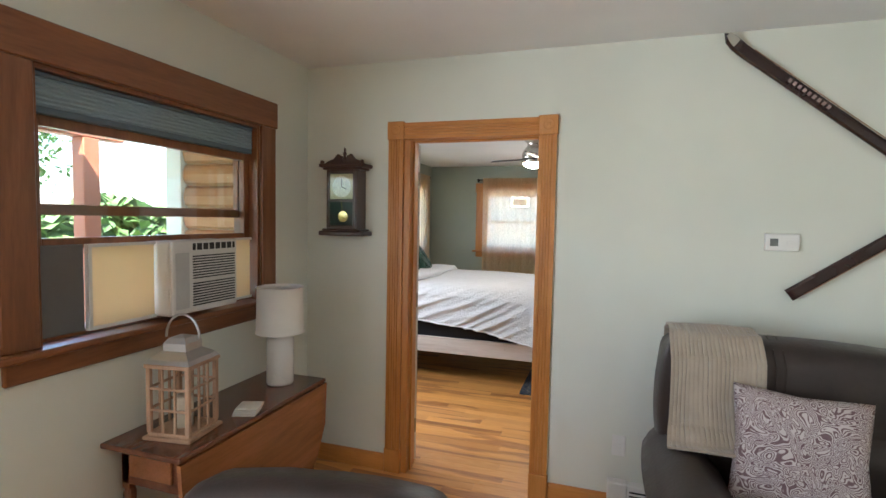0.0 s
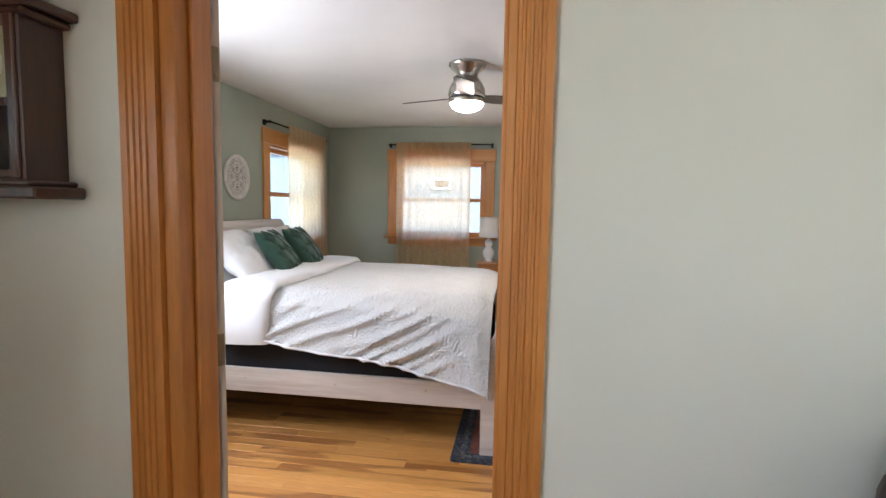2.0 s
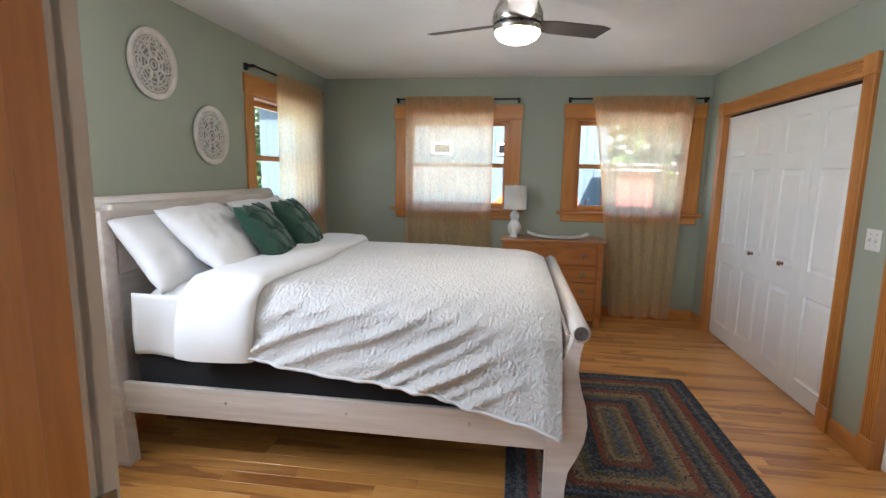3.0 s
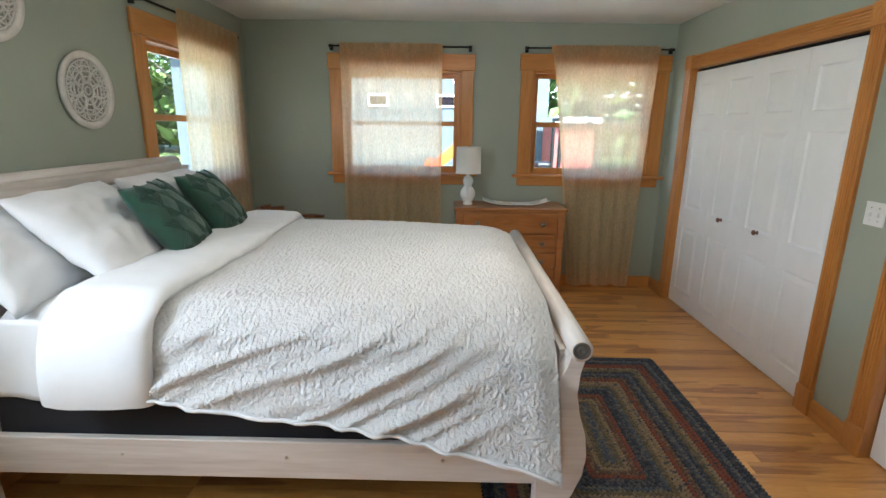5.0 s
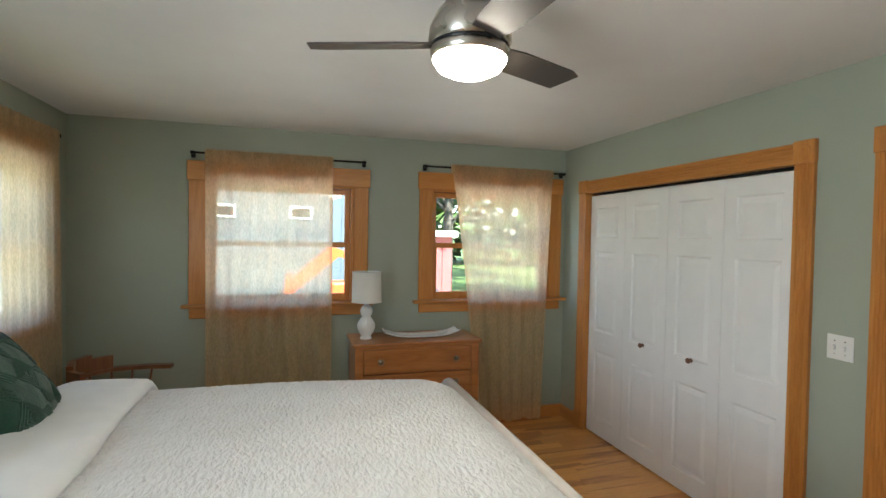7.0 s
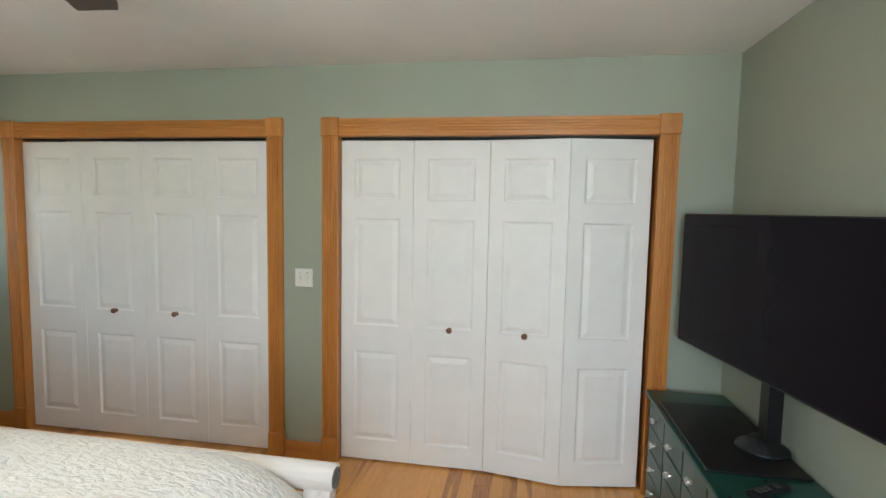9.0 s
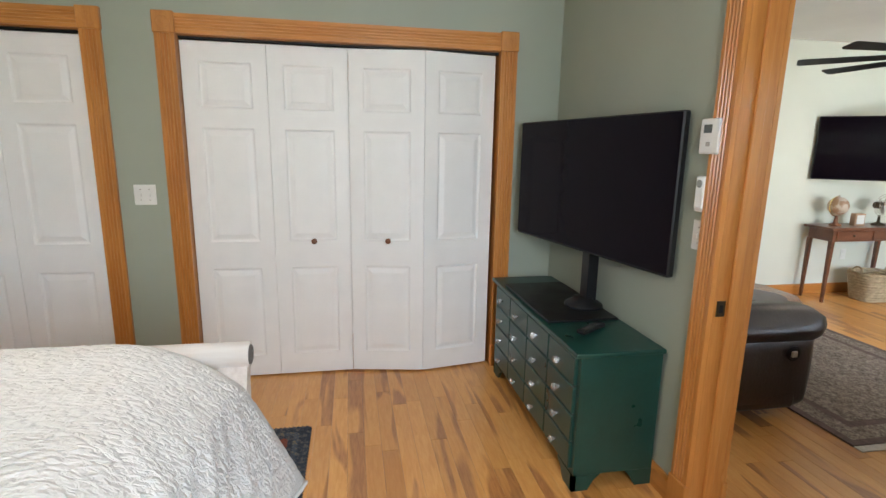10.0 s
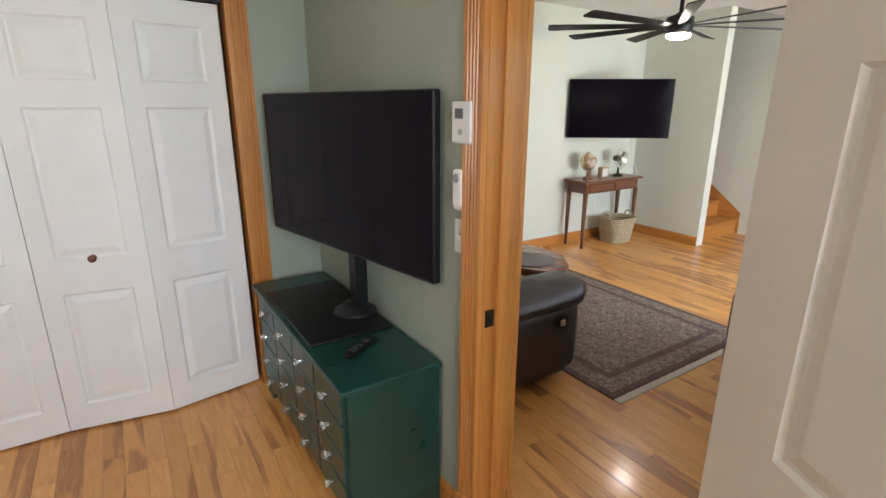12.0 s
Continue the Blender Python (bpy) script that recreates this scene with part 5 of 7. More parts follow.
for k, x in enumerate((2.10, 2.62)):
    bm = bmesh.new()
    for dx in (-0.018, 0.018):
        pipe(bm, [(x + dx + 0.02, -0.455 + 0.0 * t, 0.70 + 0.30 * t) for t in (0, 0.5, 1)] + [(x + dx + 0.02, -0.40, 1.06), (x + dx + 0.02, -0.30, 1.098), (x + dx + 0.02, -0.18, 1.08)], 0.0035, 5)
    part("seam", loc(bm, so), LEATHER, sofa)


def throw_point(u, v):
    x = 1.70 + u * 0.36
    prof = [(-0.15, 0.92), (-0.17, 1.07), (-0.26, 1.105), (-0.38, 1.095), (-0.465, 1.0), (-0.475, 0.85), (-0.50, 0.72), (-0.545, 0.665), (-0.60, 0.652)]
    s = v * (len(prof) - 1)
    i = min(int(s), len(prof) - 2)
    f = s - i
    y, z = (prof[i][0] * (1 - f) + prof[i + 1][0] * f, prof[i][1] * (1 - f) + prof[i + 1][1] * f)
    w = 0.012 * math.sin(u * 12 + v * 5) * min(1, max(0.0, v - 0.35) * 3)
    late = max(0.0, v - 0.62)
    rib = 0.0011 * math.sin(u * 2 * math.pi * 22)
    return Vector((x + late * 0.18 * (u - 0.2), y - 0.012 - rib - w - 0.04 * late * math.sin(u * 3.1), z + 0.010 + 0.006 * math.sin(v * 25 + u * 3) + w * 0.5 + rib))


bm = sheet(136, 70, throw_point, 0.010)
tagged(link("throw_blanket", bm, THROW, None, "", True), "tan ribbed knit throw draped over the sofa back", "blanket")

PAISLEY, nt, b = material("paisley_cloth")
vec = texture_space(nt)
wv = noise_node(nt, vec, 8, 1, 0.5, 2.2)
rng = nt.nodes.new("ShaderNodeMath")
rng.operation = "PINGPONG"
rng.inputs[1].default_value = 0.05
nt.links.new(wv.outputs["Fac"], rng.inputs[0])
fz = noise_node(nt, vec, 320, 2)
nt.links.new(ramp(nt, rng.outputs[0], [(0.012, (0.50, 0.44, 0.42)), (0.017, (0.13, 0.075, 0.08)), (0.036, (0.17, 0.11, 0.115)), (0.041, (0.52, 0.46, 0.44))]), b.inputs["Base Color"])
b.inputs["Roughness"].default_value = 0.9
bumped(nt, b, fz.outputs["Fac"], 0.3, 0.002)
pp = tagged(link("sofa_pillow", cushion(0.47, 0.45, 0.16, 28, 0.008, 3.3), PAISLEY, None, "", True), "grey and plum paisley pillow on the sofa", "pillow")
pp.matrix_world = Matrix.Translation((2.15, -0.60, 0.715)) @ pose(0, 0, 0, -16, 3, -4)

# crossed skis on the wall
SKI = plain("dark_ski_lacquer", (0.030, 0.012, 0.010), 0.25, vary=0.2, bump=0.03, coat=0.4)
for (ax, az), (cx, cz), y in (((3.42, 1.285), (1.925, 2.50), -0.030), ((2.255, 1.255), (3.72, 2.34), -0.052)):
    d = Vector((cx - ax, 0, cz - az))
    ln = d.length
    ski = thing("ski", "old dark lacquered ski crossed on the wall", "ski", Matrix.Translation((ax, y, az)) @ pose(0, 0, 0, 0, -math.degrees(math.atan2(d.z, d.x))), "crossed skis")

    def ski_point(u, v, ln=ln):
        t = u * ln
        w = 0.025 + 0.005 * abs(2 * u - 1) ** 2
        if u > 0.965:
            w *= max(0.05, math.sqrt(max(0.0, 1 - ((u - 0.965) / 0.035) ** 2)))
        lift = -0.05 * max(0.0, (u - 0.93) / 0.07) ** 2
        return Vector((t, lift, (v - 0.5) * 2 * w))

    part("blade", sheet(60, 4, ski_point, 0.014), SKI, ski, "", True)
    part("edge_stripe", sheet(40, 1, lambda u, v, ln=ln: Vector((0.05 + u * (ln - 0.2), -0.0165, -0.0268 + 0.005 * v))), plain("worn_tan_edge", (0.32, 0.20, 0.12), 0.5), ski)
    bm = bmesh.new()
    for k in range(9):
        box(bm, (ln - 0.58 + k * 0.026, -0.017, -0.009), (ln - 0.565 + k * 0.026, -0.0155, 0.009))
    part("lettering", bm, plain("faded_white_ink", (0.34, 0.26, 0.24), 0.6), ski, "faded unreadable lettering")
    mid = Vector((2.884, 0, 1.721))
    at = (mid - Vector((ax, 0, az))).length - 0.07
    bm = bmesh.new()
    box(bm, (at - 0.07, -0.020, -0.024), (at + 0.05, -0.016, 0.024), 0.001)
    box(bm, (at - 0.05, -0.030, -0.034), (at - 0.01, -0.019, -0.020), 0.002)
    box(bm, (at - 0.05, -0.030, 0.020), (at - 0.01, -0.019, 0.034), 0.002)
    rod(bm, (at + 0.02, -0.026, -0.03), (at + 0.02, -0.026, 0.03), 0.005)
    pipe(bm, [(at + 0.02, -0.026, -0.03), (at + 0.10, -0.028, -0.022), (at + 0.12, -0.028, 0.0), (at + 0.10, -0.028, 0.022), (at + 0.02, -0.026, 0.03)], 0.003, 6)
    part("binding", bm, OLDBRASS, ski, "tarnished metal toe binding")
    part("steel_tip", sheet(6, 2, lambda u, v, ln=ln: ski_point(0.965 + u * 0.03, 0.15 + v * 0.7, ln) + Vector((0, -0.016, 0))), NICKEL, ski, "worn metal tip")

lt = thing("wall_thermostat", "white thermostat with a grey display on the wall", "thermostat", Matrix.Translation((2.222, -0.0, 1.507)))
part("body", flip_y(boxes([((-0.072, 0, -0.042), (0.072, 0.028, 0.042))], 0.006, 2)), PLASTIC, lt)
part("display", flip_y(boxes([((-0.052, 0.0275, -0.018), (-0.018, 0.0287, 0.018))])), plain("grey_lcd", (0.16, 0.17, 0.16), 0.25), lt)
part("rocker", flip_y(boxes([((0.018, 0.0275, -0.012), (0.05, 0.030, 0.006))], 0.002)), PLASTIC, lt)
so2 = thing("wall_outlet", "white outlet plate low on the wall", "outlet", Matrix.Translation((1.52, 0.0, 0.38)))
part("cover", flip_y(boxes([((-0.035, 0, -0.057), (0.035, 0.006, 0.057))], 0.003)), PLASTIC, so2)
part("socket", flip_y(boxes([((-0.014, 0.005, 0.008), (0.014, 0.008, 0.036)), ((-0.014, 0.005, -0.036), (0.014, 0.008, -0.008))], 0.003)), PLASTIC, so2)
bh = thing("baseboard_heater", "white electric baseboard heater along the wall", "heater", Matrix.Translation((1.48, 0.0, 0.03)))
part("cover", flip_y(boxes([((0.0, 0.0, 0.0), (2.0, 0.055, 0.16))], 0.006)), PLASTIC, bh)
part("end_cap", flip_y(boxes([((-0.012, 0.0, -0.005), (0.09, 0.062, 0.168))], 0.006)), PLASTIC, bh)
part("grille", flip_y(boxes([((0.1, 0.054, 0.10), (1.95, 0.057, 0.108)), ((0.1, 0.054, 0.122), (1.95, 0.057, 0.130))])), BLACK, bh)

wh = thing("baseboard_heater", "white electric baseboard heater under the window", "heater", Matrix.Translation((LX0, -0.05, 0.03)))
part("cover", boxes([((0.0, -2.0, 0.0), (0.06, -0.08, 0.20))], 0.006), PLASTIC, wh)
part("end_cap", boxes([((0.0, -0.09, -0.005), (0.066, 0.0, 0.208))], 0.006), PLASTIC, wh)
part("grille", boxes([((0.059, -1.95, 0.14), (0.062, -0.1, 0.150)), ((0.059, -1.95, 0.165), (0.062, -0.1, 0.175))]), BLACK, wh)

# wall clock
ck = thing("wall_clock", "dark carved wooden pendulum wall clock", "clock", Matrix.Translation((-0.118, 0.0, 1.475)))
part("case", boxes([((-0.105, -0.115, 0.035), (0.105, 0.0, 0.41))], 0.004), WALNUT, ck)
part("plinth", boxes([((-0.15, -0.135, 0.0), (0.15, 0.0, 0.028)), ((-0.13, -0.128, 0.028), (0.13, 0.0, 0.042))], 0.005), WALNUT, ck)
part("cornice", boxes([((-0.15, -0.135, 0.415), (0.15, 0.0, 0.438)), ((-0.128, -0.125, 0.40), (0.128, 0.0, 0.416))], 0.005), WALNUT, ck)
bm = bmesh.new()
prism(bm, [(-0.13, 0.435), (0.13, 0.435), (0.12, 0.452), (0.07, 0.47), (0.045, 0.50), (0.018, 0.485), (0.012, 0.46), (-0.012, 0.46), (-0.018, 0.485), (-0.045, 0.50), (-0.07, 0.47), (-0.12, 0.452)], 0.07, 0.09, Matrix(((1, 0, 0, 0), (0, 0, -1, 0), (0, 1, 0, 0), (0, 0, 0, 1))))
part("pediment", bm, WALNUT, ck)
bm = bmesh.new()
lathe(bm, [(0.012, 0.455), (0.016, 0.47), (0.007, 0.485), (0.012, 0.50), (0.005, 0.515), (0.008, 0.525), (0.001, 0.54)], 14, Matrix.Translation((0, -0.08, 0)))
for x in (-0.135, 0.135):
    lathe(bm, [(0.012, 0.437), (0.012, 0.455), (0.001, 0.46)], 12, Matrix.Translation((x, -0.115, 0)))
part("finial", bm, WALNUT, ck, "", True)
part("front_frame", boxes([((-0.10, -0.125, 0.045), (-0.078, -0.114, 0.40)), ((0.078, -0.125, 0.045), (0.10, -0.114, 0.40)), ((-0.078, -0.125, 0.375), (0.078, -0.114, 0.40)), ((-0.078, -0.125, 0.045), (0.078, -0.114, 0.065)), ((-0.078, -0.125, 0.205), (0.078, -0.114, 0.222))], 0.003), WALNUT, ck)
bm = bmesh.new()
box(bm, (-0.078, -0.1165, 0.222), (0.078, -0.1155, 0.375))
dial = part("dial", bm, plain("gilt_dial", (0.52, 0.45, 0.28), 0.35, 0.4, 0.15, 30), ck, "gilt clock dial")
bm = bmesh.new()
lathe(bm, [(0.064, 0), (0.064, 0.0012), (0.001, 0.0014)], 32, Matrix.Translation((0, -0.1166, 0.298)) @ pose(0, 0, 0, 90))
part("chapter_ring", bm, plain("silvered_dial", (0.72, 0.70, 0.60), 0.4, 0.2, 0.2, 25), dial, "silvered ring of hours")
bm = bmesh.new()
box(bm, (-0.003, -0.1195, 0.298), (0.003, -0.1185, 0.345))
box(bm, (-0.003, -0.1195, 0.0), (0.003, -0.1185, 0.034), 0, Matrix.Translation((0, 0, 0.298)) @ pose(0, 0, 0, 0, 115))
part("pointers", bm, BLACK, dial)
bm = bmesh.new()
lathe(bm, [(0.036, 0), (0.034, 0.006), (0.001, 0.009)], 28, Matrix.Translation((0.012, -0.1165, 0.118)) @ pose(0, 0, 0, 90))
rod(bm, (0.012, -0.118, 0.11), (0, -0.118, 0.21), 0.0025)
part("pendulum", bm, BRASS, ck, "brass pendulum")
part("lower_field", boxes([((-0.078, -0.1158, 0.065), (0.078, -0.1152, 0.205))]), BLACK, ck)
g = part("pane", boxes([((-0.079, -0.1225, 0.06), (0.079, -0.1215, 0.38))]), GLASS, ck)
g.visible_shadow = False

# air conditioner and shade in the window
ac = thing("air_conditioner", "white window air conditioner under the raised sash", "air conditioner", Matrix.Translation((LX0 - 0.02, -1.0, 1.145)))
ACP = plain("aged_white_plastic", (0.62, 0.61, 0.58), 0.45, vary=0.05)
part("body", boxes([((-0.32, -0.16, 0.0), (0.10, 0.22, 0.325))], 0.012, 2), ACP, ac)
part("front_bezel", boxes([((0.10, -0.165, 0.005), (0.122, 0.225, 0.33))], 0.01, 2), ACP, ac)
for i in range(18):
    z = 0.035 + i * 0.0122 + (0.012 if i > 8 else 0)
    part("louver", boxes([((0.1205, -0.055, z), (0.1245, 0.205, z + 0.0055))]), BLACK, ac)
part("outlet_vent", boxes([((0.1205, -0.055, 0.285), (0.1245, 0.205, 0.315))]), BLACK, ac)
for i in range(7):
    part("vent_fin", boxes([((0.121, -0.04 + i * 0.037, 0.283), (0.1255, -0.034 + i * 0.037, 0.317))]), ACP, ac)
part("control_panel", boxes([((0.121, -0.150, 0.03), (0.1245, -0.075, 0.275))], 0.002), plain("grey_panel", (0.45, 0.45, 0.44), 0.4), ac)
FLAP, nt, b = material("backlit_vinyl")
b.inputs["Base Color"].default_value = (0.80, 0.70, 0.52, 1)
b.inputs["Roughness"].default_value = 0.6
tl = nt.nodes.new("ShaderNodeBsdfTranslucent")
tl.inputs["Color"].default_value = (0.85, 0.68, 0.45, 1)
mx = nt.nodes.new("ShaderNodeMixShader")
mx.inputs[0].default_value = 0.6
nt.links.new(b.outputs[0], mx.inputs[1])
nt.links.new(tl.outputs[0], mx.inputs[2])
nt.links.new(mx.outputs[0], nt.nodes["Material Output"].inputs["Surface"])
for y0, y1 in ((-0.46, -0.165), (0.225, 0.44)):
    f = part("side_flap", boxes([((0.022, y0 + 0.012, 0.012), (0.026, y1 - 0.004, 0.313))]), FLAP, ac, "cream accordion side panel")
    part("flap_frame", boxes([((0.015, y0, 0.0), (0.035, y0 + 0.014, 0.325)), ((0.015, y0 + 0.014, 0.0), (0.035, y1, 0.012)), ((0.015, y0 + 0.014, 0.313), (0.035, y1, 0.325))]), ACP, f)
part("filler_board", boxes([((0.0, -0.62, 0.0), (0.015, -0.462, 0.325))], 0.002), plain("dark_grey_board", (0.12, 0.11, 0.10), 0.7), ac, "dark grey filler board")

BLIND = plain("blue_grey_honeycomb", (0.26, 0.34, 0.38), 0.8, vary=0.06, bump=0.1)
sh = thing("honeycomb_shade", "blue-grey honeycomb shade drawn part way up", "window shade", Matrix.Translation((LX0 - 0.045, (W4[0] + W4[1]) / 2, 1.925)))
hw = (W4[1] - W4[0]) / 2 - 0.145
part("bottom_rail", boxes([((-0.018, -hw, 0), (0.018, hw, 0.026))], 0.004), plain("slate_rail", (0.10, 0.14, 0.17), 0.5), sh)
part("head_rail", boxes([((-0.022, -hw, 0.125), (0.022, hw, 0.142))], 0.004), plain("slate_head", (0.10, 0.14, 0.17), 0.5), sh)
for i in range(6):
    z = 0.026 + i * 0.0165
    bm = bmesh.new()
    prism(bm, [(-0.012, z), (0.0, z - 0.0), (0.012, z), (0.019, z + 0.008), (0.012, z + 0.0165), (-0.012, z + 0.0165), (-0.019, z + 0.008)], -hw, hw, Matrix(((1, 0, 0, 0), (0, 0, 1, 0), (0, 1, 0, 0), (0, 0, 0, 1))))
    part("cell", bm, BLIND, sh)

# drop-leaf table under the window
tb = thing("drop_leaf_table", "dark cherry drop-leaf table with its leaf hanging down", "table", Matrix.Translation((-0.22, -0.93, 0)))
part("top", boxes([((-0.20, -0.50, 0.678), (0.19, 0.50, 0.70))], 0.006, 2), CHERRY, tb)
TB2 = wood("reddish_cherry", (0.15, 0.05, 0.018), (0.25, 0.09, 0.03), (0.33, 0.13, 0.05), "y", 0.25, 0.3)
bm = bmesh.new()
prism(bm, [(-0.50, 0.676), (0.50, 0.676), (0.485, 0.45), (0.40, 0.28), (0.30, 0.24), (-0.30, 0.24), (-0.40, 0.28), (-0.485, 0.45)], 0.178, 0.196, Matrix(((0, 0, 1, 0), (1, 0, 0, 0), (0, 1, 0, 0), (0, 0, 0, 1))))
part("hanging_leaf", bm, TB2, tb, "reddish cherry leaf, hanging")
part("end_panel", boxes([((-0.16, -0.44, 0.52), (0.15, -0.42, 0.678)), ((-0.16, 0.42, 0.52), (0.15, 0.44, 0.678))], 0.003), CHERRY, tb)
part("drawer", boxes([((-0.11, -0.452, 0.56), (0.10, -0.438, 0.66))], 0.004), TB2, tb)
for x in (-0.16, 0.125):
    for y in (-0.44, 0.405):
        bm = bmesh.new()
        lathe(bm, [(0.017, 0), (0.015, 0.03), (0.022, 0.08), (0.014, 0.12), (0.02, 0.3), (0.024, 0.48), (0.018, 0.5)], 12, Matrix.Translation((x + 0.018, y + 0.018, 0)))
        box(bm, (x, y, 0.5), (x + 0.036, y + 0.036, 0.678))
        part("leg", bm, CHERRY, tb)

tl2 = thing("table_lamp", "white ceramic cylinder lamp with a linen shade on the table", "lamp", Matrix.Translation((-0.215, -0.585, 0.70)))
bm = bmesh.new()
lathe(bm, [(0.066, 0), (0.07, 0.01), (0.07, 0.235), (0.062, 0.262), (0.04, 0.272), (0.02, 0.285), (0.012, 0.30)], 40)
part("base", bm, CERAMIC, tl2, "", True)
bm = bmesh.new()
lathe(bm, [(0.127, 0.275), (0.125, 0.273), (0.122, 0.275), (0.117, 0.515), (0.119, 0.517), (0.122, 0.515)], 40)
part("shade", bm, SHADECLOTH, tl2, "pale linen shade", True)
bm = bmesh.new()
rod(bm, (0, 0, 0.29), (0, 0, 0.50), 0.004)
for a in range(3):
    rod(bm, (0, 0, 0.50), (0.118 * math.cos(a * 2.09), 0.118 * math.sin(a * 2.09), 0.512), 0.002)
part("shade_spider", bm, BRASS, tl2)

ln = thing("candle_lantern", "pale wooden lantern with a galvanised top on the table", "lantern", Matrix.Translation((-0.205, -1.235, 0.70)) @ pose(0, 0, 0, 0, 0, 8))
GALV = plain("galvanised_tin", (0.50, 0.50, 0.50), 0.4, 0.9, 0.12)
part("base", boxes([((-0.105, -0.105, 0), (0.105, 0.105, 0.014)), ((-0.092, -0.092, 0.014), (0.092, 0.092, 0.028))], 0.003), RAWWOOD, ln)
for sx in (-1, 1):
    for sy in (-1, 1):
        part("post", boxes([((sx * 0.085 - 0.009, sy * 0.085 - 0.009, 0.028), (sx * 0.085 + 0.009, sy * 0.085 + 0.009, 0.285))], 0.002), RAWWOOD, ln)
part("top_frame", boxes([((-0.10, -0.10, 0.285), (0.10, 0.10, 0.302))], 0.003), RAWWOOD, ln)
for s in (-1, 1):
    for k in (0.115, 0.2):
        part("glazing_bar", boxes([((-0.076, s * 0.088 - 0.004, k), (0.076, s * 0.088 + 0.004, k + 0.008))]), RAWWOOD, ln)
        part("glazing_bar", boxes([((s * 0.088 - 0.004, -0.076, k), (s * 0.088 + 0.004, 0.076, k + 0.008))]), RAWWOOD, ln)
    for k in (-0.025, 0.03):
        part("glazing_bar", boxes([((k - 0.004, s * 0.088 - 0.004, 0.03), (k + 0.004, s * 0.088 + 0.004, 0.285))]), RAWWOOD, ln)
        part("glazing_bar", boxes([((s * 0.088 - 0.004, k - 0.004, 0.03), (s * 0.088 + 0.004, k + 0.004, 0.285))]), RAWWOOD, ln)
bm = bmesh.new()
vs = [[bm.verts.new((sx * r, sy * r, z)) for sx, sy in ((-1, -1), (1, -1), (1, 1), (-1, 1))] for r, z in ((0.098, 0.302), (0.088, 0.318), (0.05, 0.345), (0.05, 0.375), (0.035, 0.395), (0.012, 0.402))]
for lo, hi in zip(vs, vs[1:]):
    for i in range(4):
        bm.faces.new((lo[i], lo[(i + 1) % 4], hi[(i + 1) % 4], hi[i]))
bm.faces.new(vs[-1])
bm.faces.new(vs[0][::-1])
part("roof", bm, GALV, ln)
bm = bmesh.new()
pipe(bm, [(0.075 * math.cos(k * math.pi / 12), 0, 0.39 + 0.095 * math.sin(k * math.pi / 12)) for k in range(13)], 0.005, 8)
part("handle", bm, GALV, ln, "", True)
bm = bmesh.new()
lathe(bm, [(0.036, 0.028), (0.036, 0.15), (0.03, 0.155), (0.004, 0.15), (0.002, 0.165)], 20)
part("candle", bm, plain("ivory_wax", (0.70, 0.62, 0.48), 0.5), ln, "ivory candle", True)
cs = thing("coaster_stack", "small stack of pale stone coasters on the table", "coasters", Matrix.Translation((-0.10, -0.985, 0.70)) @ pose(0, 0, 0, 0, 0, 20))
for i in range(4):
    part("coaster", boxes([((-0.05 + 0.004 * i, -0.05, i * 0.009), (0.05 + 0.004 * i, 0.05, i * 0.009 + 0.008))], 0.002), plain("pale_stone", (0.62, 0.60, 0.53), 0.7) if i == 0 else bpy.data.materials["pale_stone"], cs)

# recliner by the rug
rc = thing("recliner", "dark brown leather recliner on the living room floor", "armchair", Matrix.Translation((0.77, -2.07, 0)) @ pose(0, 0, 0, 0, 0, -80))
part("base", pad((-0.36, -0.36, 0.05), (0.40, 0.36, 0.34), 0.01, 5, 1), LEATHER, rc, "", True)
part("seat_cushion", pad((-0.22, -0.27, 0.33), (0.42, 0.27, 0.48), 0.03, 5, 2), LEATHER, rc, "", True)
bk = part("backrest", pad((-0.14, -0.36, -0.05), (0.12, 0.36, 0.53), 0.035, 6, 3, 0.07), LEATHER, rc, "", True)
bk.matrix_local = Matrix.Translation((-0.30, 0, 0.34)) @ pose(0, 0, 0, 0, -12)
for s in (-1, 1):
    part("arm", pad((-0.34, s * 0.35 - 0.09, 0.08), (0.40, s * 0.35 + 0.09, 0.60), 0.02, 5, 4 + s, 0.06), LEATHER, rc, "", True)

# living room rug, coffee table
RUGPAT, nt, b = material("oriental_rug_pile")
vec = texture_space(nt)
mo = noise_node(nt, vec, 17, 1, 0.5, 2.6)
sp = noise_node(nt, vec, 48, 2, 0.6, 1.0)
fz = noise_node(nt, vec, 380, 2)
c1 = ramp(nt, mo.outputs["Fac"], [(0.36, (0.085, 0.060, 0.045)), (0.46, (0.30, 0.25, 0.20)), (0.53, (0.12, 0.085, 0.075)), (0.64, (0.36, 0.31, 0.26))])
c2 = ramp(nt, sp.outputs["Fac"], [(0.42, (0.07, 0.05, 0.045)), (0.58, (0.34, 0.29, 0.24))])
nt.links.new(mixed(nt, 0.45, c1, c2), b.inputs["Base Color"])
b.inputs["Roughness"].default_value = 0.95
bumped(nt, b, fz.outputs["Fac"], 0.5, 0.003)
BORDER = plain("rug_border_pile", (0.125, 0.085, 0.075), 0.95, vary=0.35, scale=30, bump=0.4, fine=300)
FRINGE = plain("cream_fringe", (0.62, 0.58, 0.52), 0.9, vary=0.12, scale=60, bump=0.4, fine=200)
ru = thing("oriental_rug", "beige and brown patterned rug with a pale fringe on the floor", "rug", Matrix.Translation((2.42, -1.77, 0.001)))
rx, ry = 1.06, 0.735
part("field", boxes([((-rx + 0.2, -ry + 0.2, 0), (rx - 0.2, ry - 0.2, 0.010))], 0.002), RUGPAT, ru)
